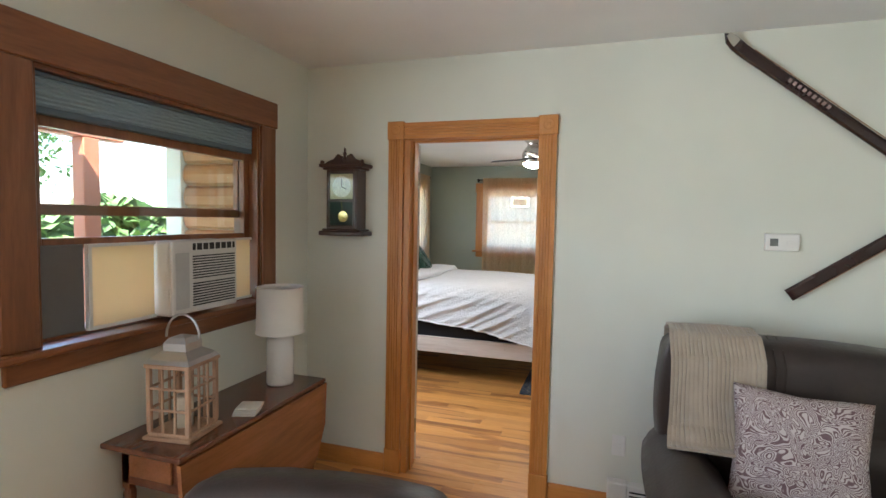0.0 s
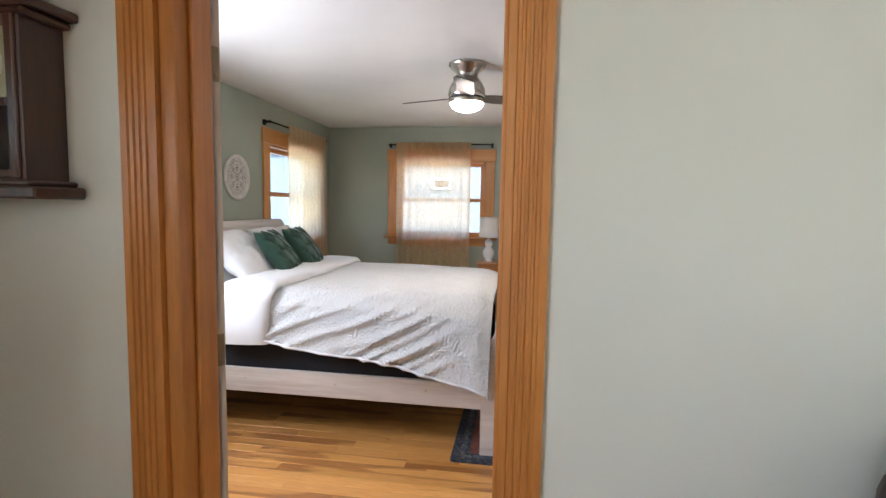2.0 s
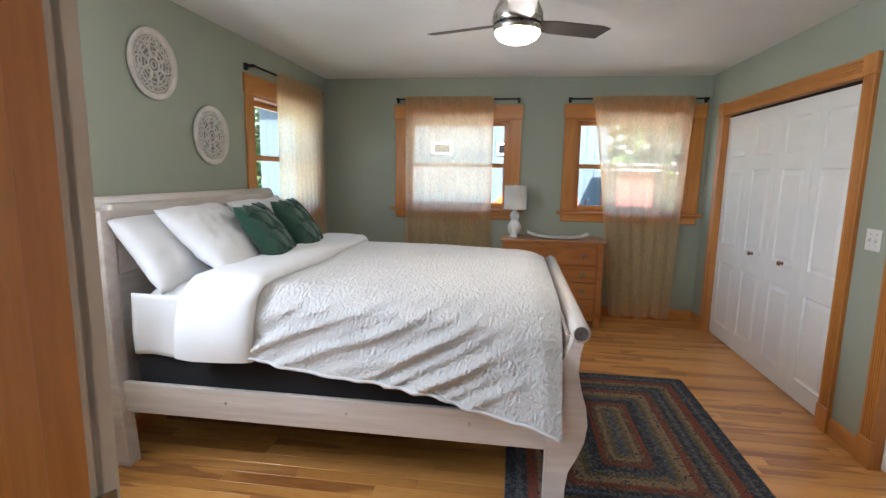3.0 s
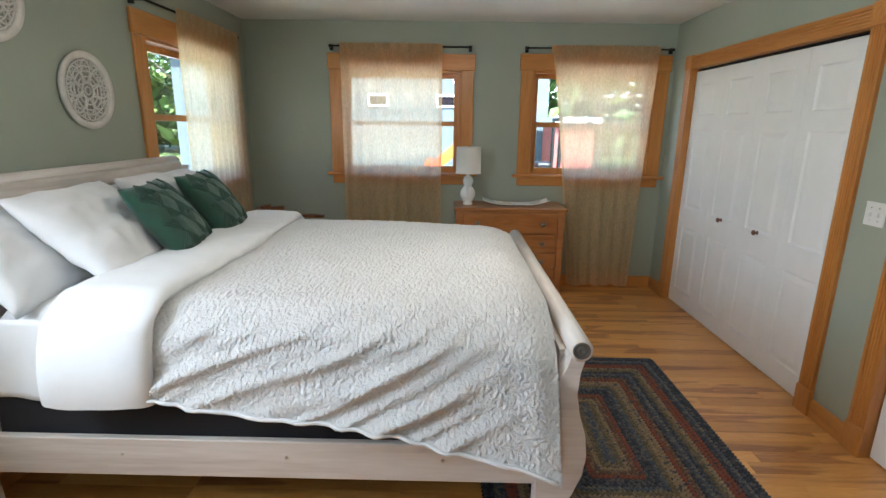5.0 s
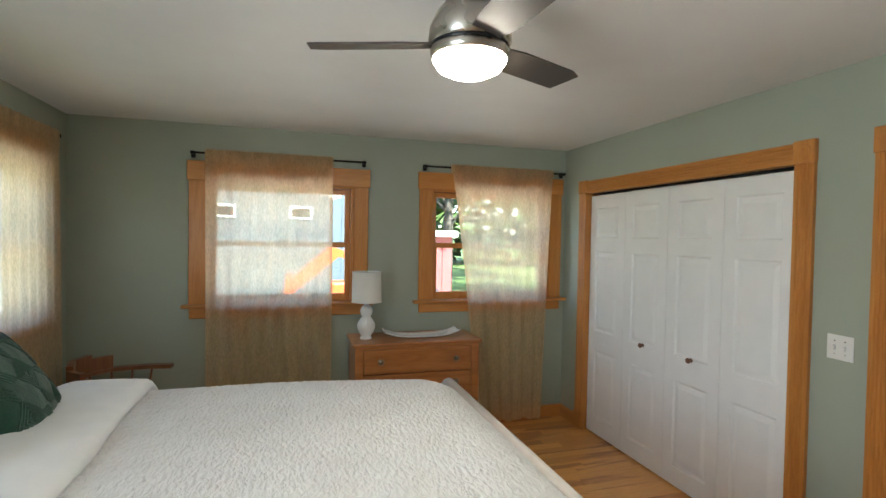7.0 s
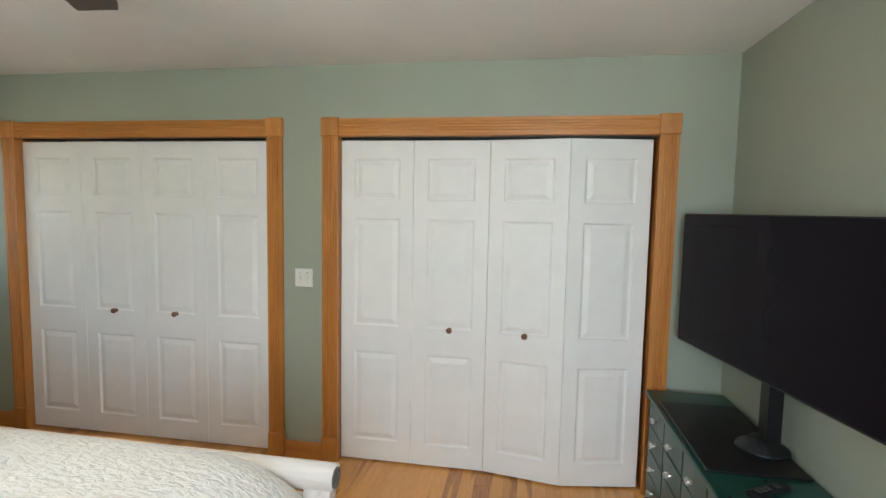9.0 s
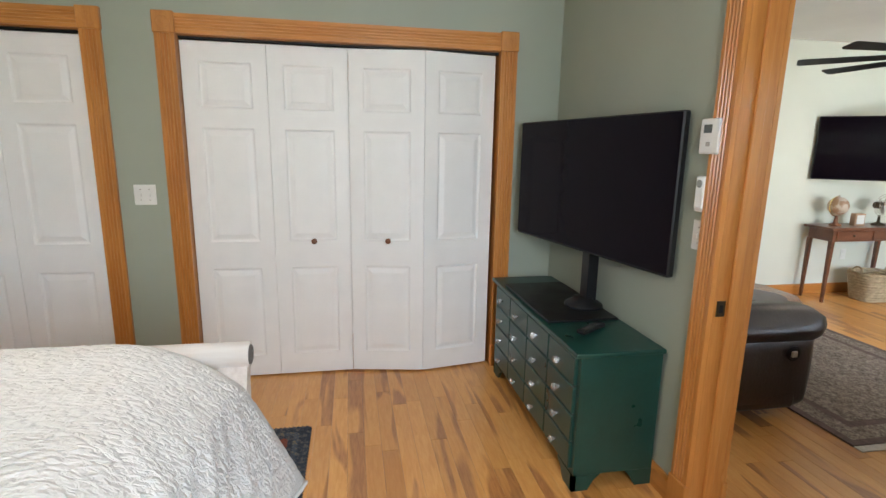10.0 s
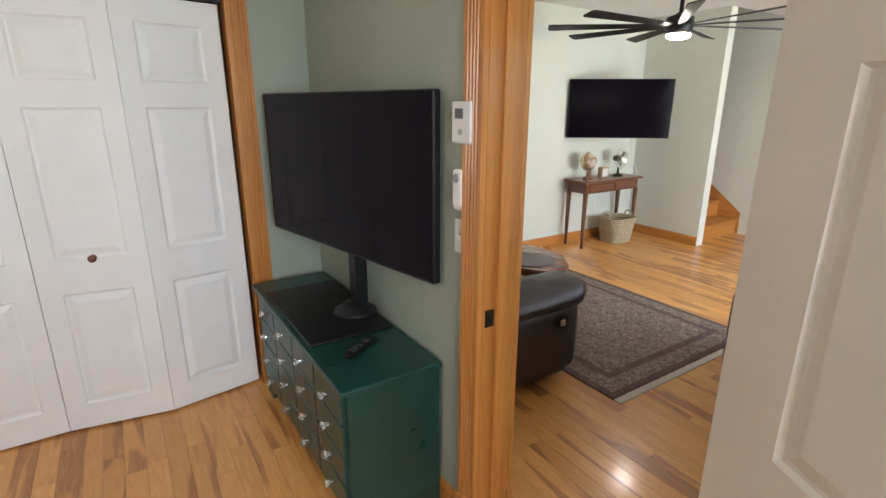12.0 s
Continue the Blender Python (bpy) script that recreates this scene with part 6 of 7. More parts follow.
for k, (o, i2, m) in enumerate(((0.0, 0.045, BORDER), (0.045, 0.15, RUGPAT), (0.15, 0.2, BORDER))):
    part("border_band", boxes([((-rx + o, -ry + o, 0), (rx - o, -ry + i2, 0.0095)), ((-rx + o, ry - i2, 0), (rx - o, ry - o, 0.0095)), ((-rx + o, -ry + i2, 0), (-rx + i2, ry - i2, 0.0095)), ((rx - i2, -ry + i2, 0), (rx - o, ry - i2, 0.0095))]), m, ru)
for s in (-1, 1):
    bm = bmesh.new()
    r3 = random.Random(5)
    for k in range(150):
        y = -ry + (k + 0.5) * 2 * ry / 150
        box(bm, (s * rx - (0.045 if s < 0 else 0), y - 0.004, 0), (s * rx + (0.045 if s > 0 else 0), y + 0.004, 0.004 + r3.random() * 0.002))
    part("fringe", bm, FRINGE, ru, "cream cotton fringe")

ct = thing("coffee_table", "reddish wooden octagonal coffee table on the rug", "table", Matrix.Translation((2.57, -1.42, 0.012)))
CT = wood("coffee_cherry", (0.16, 0.05, 0.022), (0.24, 0.085, 0.04), (0.31, 0.12, 0.06), "x", 0.25, 0.3)
bm = bmesh.new()
prism(bm, [(0.40 * math.cos(a), 0.30 * math.sin(a)) for a in [math.pi / 8 + k * math.pi / 4 for k in range(8)]], 0.42, 0.445)
bmesh.ops.bevel(bm, geom=bm.edges[:], offset=0.006, segments=2, affect="EDGES")
part("top", bm, CT, ct)
part("apron", boxes([((-0.28, -0.19, 0.35), (0.28, 0.19, 0.42))], 0.004), CT, ct)
for x in (-0.27, 0.24):
    for y in (-0.18, 0.15):
        part("leg", boxes([((x, y, 0), (x + 0.03, y + 0.03, 0.36))], 0.004), CT, ct)
bm = bmesh.new()
lathe(bm, [(0.17, 0), (0.17, 0.006), (0.001, 0.006)], 32, Matrix.Translation((2.45, -1.40, 0.458)))
tagged(link("placemat", bm, plain("grey_felt", (0.22, 0.20, 0.20), 0.9)), "round grey felt mat on the coffee table", "mat")

# east wall: television, console and its things
lv = thing("wall_television", "flat black television swung out over the console", "television", Matrix.Translation((3.47, -3.54, 1.52)) @ pose(0, 0, 0, 0, 0, 51.0))
part("cabinet", boxes([((-0.54, -0.04, -0.305), (0.54, 0.0, 0.305))], 0.006), BLACK, lv)
part("screen", boxes([((-0.53, -0.001, -0.295), (0.53, 0.002, 0.297))], 0.001), SCREEN, lv, "dark glossy screen")
part("mount_arm", boxes([((-0.05, -0.25, -0.04), (0.05, -0.04, 0.04))], 0.004), BLACK, lv)
wire = bmesh.new()
pipe(wire, [(3.52, -3.84, 1.22), (3.62, -4.02, 1.0), (3.66, -4.2, 0.82), (3.70, -4.30, 0.5), (3.80, -4.34, 0.3)], 0.005, 6)
tagged(link("power_cable", wire, PLASTIC, None, "", True), "white power cable hanging below the television", "cable")

WALN = wood("console_walnut", (0.09, 0.032, 0.016), (0.15, 0.058, 0.03), (0.21, 0.09, 0.05), "y", 0.3, 0.2)
co = thing("console_table", "slim dark wooden console table with two drawers", "console table", Matrix.Translation((3.66, -3.62, 0)))
part("top", boxes([((-0.17, -0.49, 0.735), (0.155, 0.49, 0.76))], 0.006, 2), WALN, co)
part("apron", boxes([((-0.14, -0.44, 0.62), (0.13, 0.44, 0.735))], 0.003), WALN, co)
for y in (-0.215, 0.215):
    d = part("drawer", boxes([((-0.152, y - 0.19, 0.635), (-0.138, y + 0.19, 0.722))], 0.004), WALN, co)
    bm = bmesh.new()
    lathe(bm, [(0.006, 0), (0.012, 0.012), (0.001, 0.018)], 12, Matrix.Translation((-0.152, y, 0.68)) @ pose(0, 0, 0, 0, -90))
    part("pull", bm, BRONZE, d)
for x in (-0.125, 0.115):
    for y in (-0.43, 0.43):
        bm = bmesh.new()
        vs = [[bm.verts.new((x + sx * r, y + sy * r, z)) for sx, sy in ((-1, -1), (1, -1), (1, 1), (-1, 1))] for r, z in ((0.011, 0), (0.019, 0.63))]
        for i in range(4):
            bm.faces.new((vs[0][i], vs[0][(i + 1) % 4], vs[1][(i + 1) % 4], vs[1][i]))
        bm.faces.new(vs[1])
        part("leg", bm, WALN, co)
gl = thing("desk_globe", "small tan desk globe on a wooden stand", "globe", Matrix.Translation((3.66, -3.34, 0.76)))
bm = bmesh.new()
lathe(bm, [(0.055, 0), (0.05, 0.015), (0.02, 0.03), (0.012, 0.09), (0.016, 0.10)], 20)
part("stand", bm, CHAIRWOOD, gl, "", True)
bm = bmesh.new()
lathe(bm, [(0.09 * math.sin(math.pi * k / 16) + 0.0005, 0.195 - 0.09 * math.cos(math.pi * k / 16)) for k in range(17)], 28)
GLB, nt, b = material("aged_globe_paper")
gv = noise_node(nt, texture_space(nt), 14, 4)
nt.links.new(ramp(nt, gv.outputs["Fac"], [(0.48, (0.55, 0.47, 0.38)), (0.55, (0.36, 0.22, 0.13))]), b.inputs["Base Color"])
part("ball", bm, GLB, gl, "tan paper globe", True)
bm = bmesh.new()
pipe(bm, [(0, 0.102 * math.sin(math.pi * k / 14), 0.195 - 0.102 * math.cos(math.pi * k / 14)) for k in range(15)], 0.005, 6)
part("meridian", bm, BRASS, gl)
bx = thing("keepsake_box", "small square wooden block clock on the console", "ornament", Matrix.Translation((3.66, -3.60, 0.76)))
part("block", boxes([((-0.03, -0.06, 0), (0.03, 0.06, 0.12))], 0.004), RAWWOOD, bx)
part("face", boxes([((-0.0325, -0.045, 0.015), (-0.0298, 0.045, 0.105))]), CERAMIC, bx)
df = thing("desk_fan", "small silver wire desk fan on the console", "desk fan", Matrix.Translation((3.66, -3.86, 0.76)))
bm = bmesh.new()
lathe(bm, [(0.06, 0), (0.055, 0.015), (0.015, 0.03), (0.01, 0.10)], 20)
part("foot", bm, BRONZE, df, "", True)
bm = bmesh.new()
for r in (0.03, 0.06, 0.09, 0.115):
    pipe(bm, [(-0.03, r * math.cos(k * math.pi / 14), 0.20 + r * math.sin(k * math.pi / 14)) for k in range(29)], 0.0022, 5)
for k in range(8):
    a = k * math.pi / 4
    rod(bm, (-0.03, 0, 0.20), (-0.03, 0.115 * math.cos(a), 0.20 + 0.115 * math.sin(a)), 0.0018, 5)
part("cage", bm, NICKEL, df)
bm = bmesh.new()
for k in range(4):
    box(bm, (-0.004, 0.012, -0.025), (0.0, 0.09, 0.025), 0, Matrix.Translation((-0.012, 0, 0.20)) @ pose(0, 0, 0, k * 90 + 20) @ pose(0, 0, 0, 0, 0, 20))
part("vanes", bm, NICKEL, df)
bm = bmesh.new()
rod(bm, (0.06, 0, 0.20), (-0.01, 0, 0.20), 0.035, 16)
part("motor", bm, BRONZE, df, "", True)
bk2 = thing("wicker_basket", "woven seagrass basket with handles under the console", "basket", Matrix.Translation((3.56, -3.80, 0)))
bm = bmesh.new()
for k in range(11):
    z = 0.014 + k * 0.027
    hw2 = 0.135 + 0.004 * k
    pts = []
    for q in range(41):
        a = q / 40 * 2 * math.pi
        ca, sa = math.cos(a), math.sin(a)
        f = 1 / max(abs(ca) ** 4 + abs(sa) ** 4, 1e-6) ** 0.25
        wob = 0.004 * math.sin(a * 20 + k * math.pi)
        pts.append(((hw2 * 0.85 * f + wob) * ca, (hw2 * 1.15 * f + wob) * sa, z))
    pipe(bm, pts, 0.0145, 6)
part("weave", bm, WICKER, bk2, "", True)
for s in (-1, 1):
    bm = bmesh.new()
    pipe(bm, [(0.05 * math.cos(k * math.pi / 8), s * 0.2, 0.30 + 0.05 * math.sin(k * math.pi / 8)) for k in range(9)], 0.008, 6)
    part("handle", bm, WICKER, bk2)

eo = thing("wall_outlet", "white outlet plate on the wall under the console", "outlet", Matrix.Translation((LX1, -3.72, 0.42)))
part("cover", boxes([((-0.006, -0.035, -0.057), (0, 0.035, 0.057))], 0.003), PLASTIC, eo)
for z in (-0.022, 0.022):
    part("socket", boxes([((-0.008, -0.014, z - 0.014), (-0.005, 0.014, z + 0.014))], 0.003), PLASTIC, eo)

# living room ceiling fan
LF = Vector((2.38, -2.76, LH))
lf = thing("ceiling_fan", "black windmill ceiling fan with nine blades and a lit lamp", "ceiling fan", Matrix.Translation(LF))
bm = bmesh.new()
lathe(bm, [(0.075, 0), (0.075, -0.03), (0.03, -0.06), (0.016, -0.07), (0.016, -0.28), (0.05, -0.30), (0.10, -0.32), (0.105, -0.39), (0.085, -0.42), (0.08, -0.445)], 28)
part("motor_housing", bm, BLACK, lf, "", True)
bm = bmesh.new()
lathe(bm, [(0.085, -0.44), (0.085, -0.46), (0.06, -0.472), (0.001, -0.475)], 28)
part("lamp_glass", bm, FAN_GLOW, lf, "glowing lamp lens", True)
for k in range(9):
    bm = bmesh.new()
    prism(bm, [(0.09, -0.02), (0.25, -0.035), (0.98, -0.055), (1.0, -0.04), (1.0, 0.04), (0.98, 0.055), (0.25, 0.035), (0.09, 0.02)], -0.003, 0.003)
    bl_ob = part("blade", bm, BLACK, lf)
    bl_ob.matrix_local = pose(0, 0, -0.375, 0, 0, k * 40 + 8) @ pose(0, 0, 0, 14)

# stairs, kitchen opening and what is seen of the kitchen
st = thing("staircase", "honey oak stairs rising between two walls", "stairs", Matrix.Translation((2.98, -4.95, 0)))
for i in range(9):
    part("tread", boxes([((i * 0.255 - 0.025, -0.43, 0.165 + i * 0.19), (i * 0.255 + 0.27, 0.42, 0.19 + i * 0.19))], 0.006), OAK_Y, st)
    part("riser", boxes([((i * 0.255, -0.43, i * 0.19), (i * 0.255 + 0.02, 0.42, 0.165 + i * 0.19))]), OAK_Y, st)
bm = bmesh.new()
prism(bm, [(-0.03, 0), (2.3, 1.715), (2.3, 1.99), (-0.03, 0.27)], -0.445, -0.431, Matrix(((1, 0, 0, 0), (0, 0, 1, 0), (0, 1, 0, 0), (0, 0, 0, 1))))
part("skirt_board", bm, OAK_X, st)
cm = Matrix.Translation((KX1, LY0, 0)) @ pose(0, 0, 0, 0, 0, 180)
casing("kitchen_casing", cm, KX1 - KX0, KH, 0.11, "fluted honey oak casing round the kitchen opening")
KG = plain("dark_grey_cabinet_paint", (0.055, 0.058, 0.052), 0.5, vary=0.15)
for i in range(4):
    x = 1.55 + i * 0.62
    kc = thing("base_cabinet", "dark grey kitchen base cabinet", "kitchen cabinet", Matrix.Translation((x, -8.6, 0)), "kitchen base cabinets")
    part("body", boxes([((0, 0, 0.09), (0.61, 0.56, 0.87))], 0.002), KG, kc)
    part("toe_kick", boxes([((0.01, 0, 0.0), (0.60, 0.50, 0.09))]), BLACK, kc)
    d = part("door", boxes([((0.012, 0.56, 0.11), (0.598, 0.578, 0.68))], 0.004), KG, kc)
    part("handle", boxes([((0.52, 0.578, 0.5), (0.532, 0.60, 0.64))], 0.003), BLACK, d)
    part("drawer", boxes([((0.012, 0.56, 0.70), (0.598, 0.578, 0.86))], 0.004), KG, kc)
tagged(link("worktop", boxes([((1.5, -8.6, 0.87), (4.1, -7.99, 0.91))], 0.006, 2), MAPLE), "wooden kitchen worktop over the cabinets", "worktop")
for i in range(3):
    x = 2.3 + i * 0.62
    wc = thing("wall_cabinet", "dark grey kitchen wall cabinet", "kitchen cabinet", Matrix.Translation((x, -8.6, 1.50)), "kitchen wall cabinets")
    part("body", boxes([((0, 0, 0), (0.61, 0.30, 0.75))], 0.002), KG, wc)
    part("door", boxes([((0.01, 0.30, 0.01), (0.60, 0.318, 0.74))], 0.004), KG, wc)
ks = thing("utensil_board", "dark board hung on the kitchen wall", "utensils", Matrix.Translation((2.2, -8.59, 1.15)))
for k, (x, w, h) in enumerate(((0.0, 0.07, 0.3), (0.2, 0.12, 0.22), (0.42, 0.06, 0.28))):
    part("board", boxes([((x, 0.0, 0.0), (x + w, 0.02, h))], 0.006), WALNUT if k != 1 else BLACK, ks)
tp = thing("track_lights", "black ceiling track with two small lit spots", "lamp", Matrix.Translation((2.75, -7.2, LH)))
part("track", boxes([((-0.45, -0.02, -0.03), (0.45, 0.02, 0))], 0.003), BLACK, tp)
for x in (-0.2, 0.12):
    bm = bmesh.new()
    rod(bm, (x, 0, -0.03), (x, 0, -0.09), 0.008)
    rod(bm, (x, 0, -0.08), (x + 0.03, 0.05, -0.19), 0.03, 16, 0.045)
    sp_ob = part("spot", bm, BLACK, tp)
    bm = bmesh.new()
    rod(bm, (x + 0.031, 0.051, -0.191), (x + 0.033, 0.055, -0.199), 0.042, 16)
    part("bulb", bm, FAN_GLOW, sp_ob)
tagged(link("floor_mat", boxes([((1.7, -5.30, 0.001), (2.5, -4.85, 0.012))], 0.003), BORDER), "dark patterned mat before the kitchen opening", "mat")
tagged(link("kitchen_rug", boxes([((2.2, -7.7, 0.001), (3.9, -6.9, 0.010))], 0.003), FRINGE), "pale runner on the kitchen floor", "rug")

# ---- outside ----
GZ0 = -0.55
GRASS, nt, b = material("mown_grass")
vec = texture_space(nt)
g1 = noise_node(nt, vec, 0.35, 4)
g2 = noise_node(nt, vec, 14, 4)
nt.links.new(mixed(nt, 0.5, ramp(nt, g1.outputs["Fac"], [(0.3, (0.06, 0.11, 0.02)), (0.7, (0.13, 0.18, 0.045))]), ramp(nt, g2.outputs["Fac"], [(0.3, (0.05, 0.10, 0.02)), (0.7, (0.16, 0.21, 0.06))])), b.inputs["Base Color"])
b.inputs["Roughness"].default_value = 0.9
bumped(nt, b, g2.outputs["Fac"], 0.6, 0.05)
structure("ground", boxes([((-900, -900, GZ0 - 1), (900, 900, GZ0))]), GRASS, "green mown lawn round the house", "ground")
# kept pale and close to the house to bounce extra sun into the rooms
GRAVEL = plain("pale_gravel", (0.40, 0.38, 0.345), 0.9, vary=0.2, scale=2, bump=0.5, fine=30)
structure("driveway", boxes([((-9.5, -14, GZ0 - 0.1), (-3.6, 40, GZ0 + 0.012))]), GRAVEL, "pale gravel drive past the house", "driveway")
structure("yard", boxes([((-6.0, 6.2, GZ0 - 0.1), (7.0, 13.0, GZ0 + 0.010))]), GRAVEL, "pale gravel yard before the barn", "yard")

BARNP = plain("blue_grey_siding", (0.085, 0.105, 0.125), 0.7, vary=0.12, scale=3)
barn = thing("barn", "blue-grey board barn with small white-trimmed windows", "building", Matrix.Translation((-2.0, 18.0, GZ0)))
part("wall", boxes([((-7, 0, 0), (5.9, 6, 4.8))]), BARNP, barn)
for i in range(44):
    part("siding_board", boxes([((-7 + i * 0.29, -0.022, 0.05), (-7 + i * 0.29 + 0.27, 0.0, 4.75))]), BARNP, barn)
bm = bmesh.new()
prism(bm, [(-0.6, 4.75), (3.0, 7.0), (6.6, 4.75), (6.6, 4.9), (3.0, 7.2), (-0.6, 4.9)], -7.4, 5.6, Matrix(((0, 0, 1, 0), (1, 0, 0, 0), (0, 1, 0, 0), (0, 0, 0, 1))))
part("roof", bm, plain("dark_shingle", (0.06, 0.06, 0.065), 0.9), barn)
for x in (-3.2, -0.3, 2.05):
    w = part("window", boxes([((x, -0.07, 2.70), (x + 0.72, -0.022, 3.12))]), WHITE, barn, "white-trimmed barn window")
    part("pane", boxes([((x + 0.07, -0.08, 2.77), (x + 0.65, -0.07, 3.05))]), SCREEN, w)

REDP = plain("faded_red_boards", (0.30, 0.075, 0.065), 0.8, vary=0.2, scale=4)
shed = thing("red_shed", "faded red board shed with white trim", "shed", Matrix.Translation((4.3, 15.5, GZ0)))
part("wall", boxes([((-0.62, 0, 0), (0.55, 2, 2.2))]), REDP, shed)
for i in range(4):
    part("board", boxes([((-0.62 + i * 0.29, -0.02, 0.03), (-0.62 + i * 0.29 + 0.27, 0, 2.15))]), REDP, shed)
part("fascia", boxes([((-0.74, -0.2, 2.2), (0.68, 2.2, 2.38))]), WHITE, shed)

ORANGE = plain("orange_tractor_paint", (0.62, 0.105, 0.02), 0.35, vary=0.1)
RUBBER = plain("tyre_rubber", (0.022, 0.022, 0.024), 0.8, vary=0.2)
tc = thing("tractor", "orange tractor with a front loader parked in the yard", "tractor", Matrix.Translation((2.2, 11.2, GZ0 + 0.01)))
part("body", boxes([((-1.3, -0.3, 0.55), (-0.15, 0.3, 1.25))], 0.05, 2), ORANGE, tc)
part("rear_body", boxes([((-0.2, -0.4, 0.5), (0.7, 0.4, 0.95))], 0.05, 2), ORANGE, tc)
part("seat", boxes([((0.2, -0.2, 0.95), (0.55, 0.2, 1.35))], 0.06, 2), BLACK, tc)
bm = bmesh.new()
rod(bm, (-0.1, 0, 1.05), (0.1, 0, 1.4), 0.02)
pipe(bm, [(0.1 + 0.06 * math.cos(k * math.pi / 8), 0.18 * math.sin(k * math.pi / 8), 1.4 + 0.1 * math.cos(k * math.pi / 8)) for k in range(17)], 0.015, 6)
part("steering_wheel", bm, BLACK, tc)
for x, r, w in ((0.42, 0.62, 0.32), (-1.05, 0.40, 0.22)):
    for s in (-1, 1):
        bm = bmesh.new()
        y = s * 0.55
        lathe(bm, [(r * 0.58, -w / 2), (r * 0.93, -w / 2), (r, -w / 4), (r, w / 4), (r * 0.93, w / 2), (r * 0.58, w / 2)], 32, Matrix.Translation((x, y, r)) @ pose(0, 0, 0, 90))
        wh = part("wheel", bm, RUBBER, tc, "black rubber tyre", True)
        bm = bmesh.new()
        lathe(bm, [(r * 0.60, -w * 0.42), (r * 0.3, -w * 0.2), (r * 0.25, w * 0.2), (r * 0.60, w * 0.42)], 24, Matrix.Translation((x, y, r)) @ pose(0, 0, 0, 90))
        part("rim", bm, ORANGE, wh)
for s in (-1, 1):
    bm = bmesh.new()
    prism(bm, [(-0.3, 1.62), (-0.15, 1.5), (-1.18, 1.76), (-2.05, 1.05), (-2.18, 1.15), (-1.28, 1.95)], s * 0.42 - 0.05, s * 0.42 + 0.05, Matrix(((1, 0, 0, 0), (0, 0, 1, 0), (0, 1, 0, 0), (0, 0, 0, 1))))
    part("loader_arm", bm, ORANGE, tc)
    part("loader_post", boxes([((-0.3, s * 0.42 - 0.05, 0.6), (-0.12, s * 0.42 + 0.05, 1.5))]), ORANGE, tc)
bm = bmesh.new()
prism(bm, [(-2.05, 0.85), (-2.05, 1.35), (-2.15, 1.35), (-2.2, 0.95), (-2.65, 0.80), (-2.65, 0.75), (-2.10, 0.75)], -0.75, 0.75, Matrix(((1, 0, 0, 0), (0, 0, 1, 0), (0, 1, 0, 0), (0, 0, 0, 1))))
part("bucket", bm, ORANGE, tc)
part("roll_bar", boxes([((0.6, -0.42, 0.9), (0.68, -0.34, 2.2)), ((0.6, 0.34, 0.9), (0.68, 0.42, 2.2)), ((0.6, -0.42, 2.2), (0.68, 0.42, 2.28))], 0.02), BLACK, tc)

# porch and log siding seen through the living room window
LOG = wood("orange_log_siding", (0.30, 0.13, 0.045), (0.42, 0.20, 0.08), (0.52, 0.28, 0.13), "x", 0.6, 0.0)
lg = thing("log_siding", "orange stained log siding on the outside wall", "siding", Matrix.Translation((-1.5, 0.07, GZ0)))
for i in range(20):
    z = 0.02 + i * 0.155
    bm = bmesh.new()
    prism(bm, [(0, z), (-0.028, z + 0.02), (-0.042, z + 0.077), (-0.028, z + 0.134), (0, z + 0.152)], 0.02, 0.90, Matrix(((0, 0, 1, 0), (1, 0, 0, 0), (0, 1, 0, 0), (0, 0, 0, 1))))
    part("log_board", bm, LOG, lg)
part("corner_board", boxes([((-0.12, -0.06, 0), (0.02, 0.06, 3.2))], 0.005), WHITE, lg, "white corner board")
bm = bmesh.new()
lathe(bm, [(0.05, 0), (0.055, 0.02), (0.02, 0.04), (0.04, 0.07), (0.06, 0.14), (0.03, 0.18), (0.001, 0.19)], 16, Matrix.Translation((0.62, -0.12, 2.48)))
part("porch_lamp", bm, BLACK, lg, "dark porch lamp")
PORCHRED = plain("red_brown_porch_paint", (0.42, 0.13, 0.06), 0.5, vary=0.12)
po = thing("porch_roof", "red-brown porch roof on a square post", "porch", Matrix.Translation((-2.2, -2.4, GZ0)))
part("beam", boxes([((-0.9, -2.6, 2.80), (-0.75, 3.2, 3.15))], 0.01), PORCHRED, po)
part("roof_deck", boxes([((-1.1, -2.8, 3.15), (1.6, 2.4, 3.25))], 0.01), PORCHRED, po)
part("post", boxes([((-0.90, 2.80, 0), (-0.75, 2.95, 2.80))], 0.008), PORCHRED, po)
part("post", boxes([((-0.90, -2.3, 0), (-0.75, -2.15, 2.80))], 0.008), PORCHRED, po)

LEAF, nt, b = material("broad_leaves")
geo = nt.nodes.new("ShaderNodeNewGeometry")
nt.links.new(ramp(nt, geo.outputs["Random Per Island"], [(0.0, (0.035, 0.075, 0.014)), (0.5, (0.065, 0.125, 0.025)), (1.0, (0.12, 0.17, 0.04))]), b.inputs["Base Color"])
b.inputs["Roughness"].default_value = 0.6
BARK = plain("grey_bark", (0.11, 0.09, 0.07), 0.9, vary=0.3, scale=9, bump=0.8, fine=25)


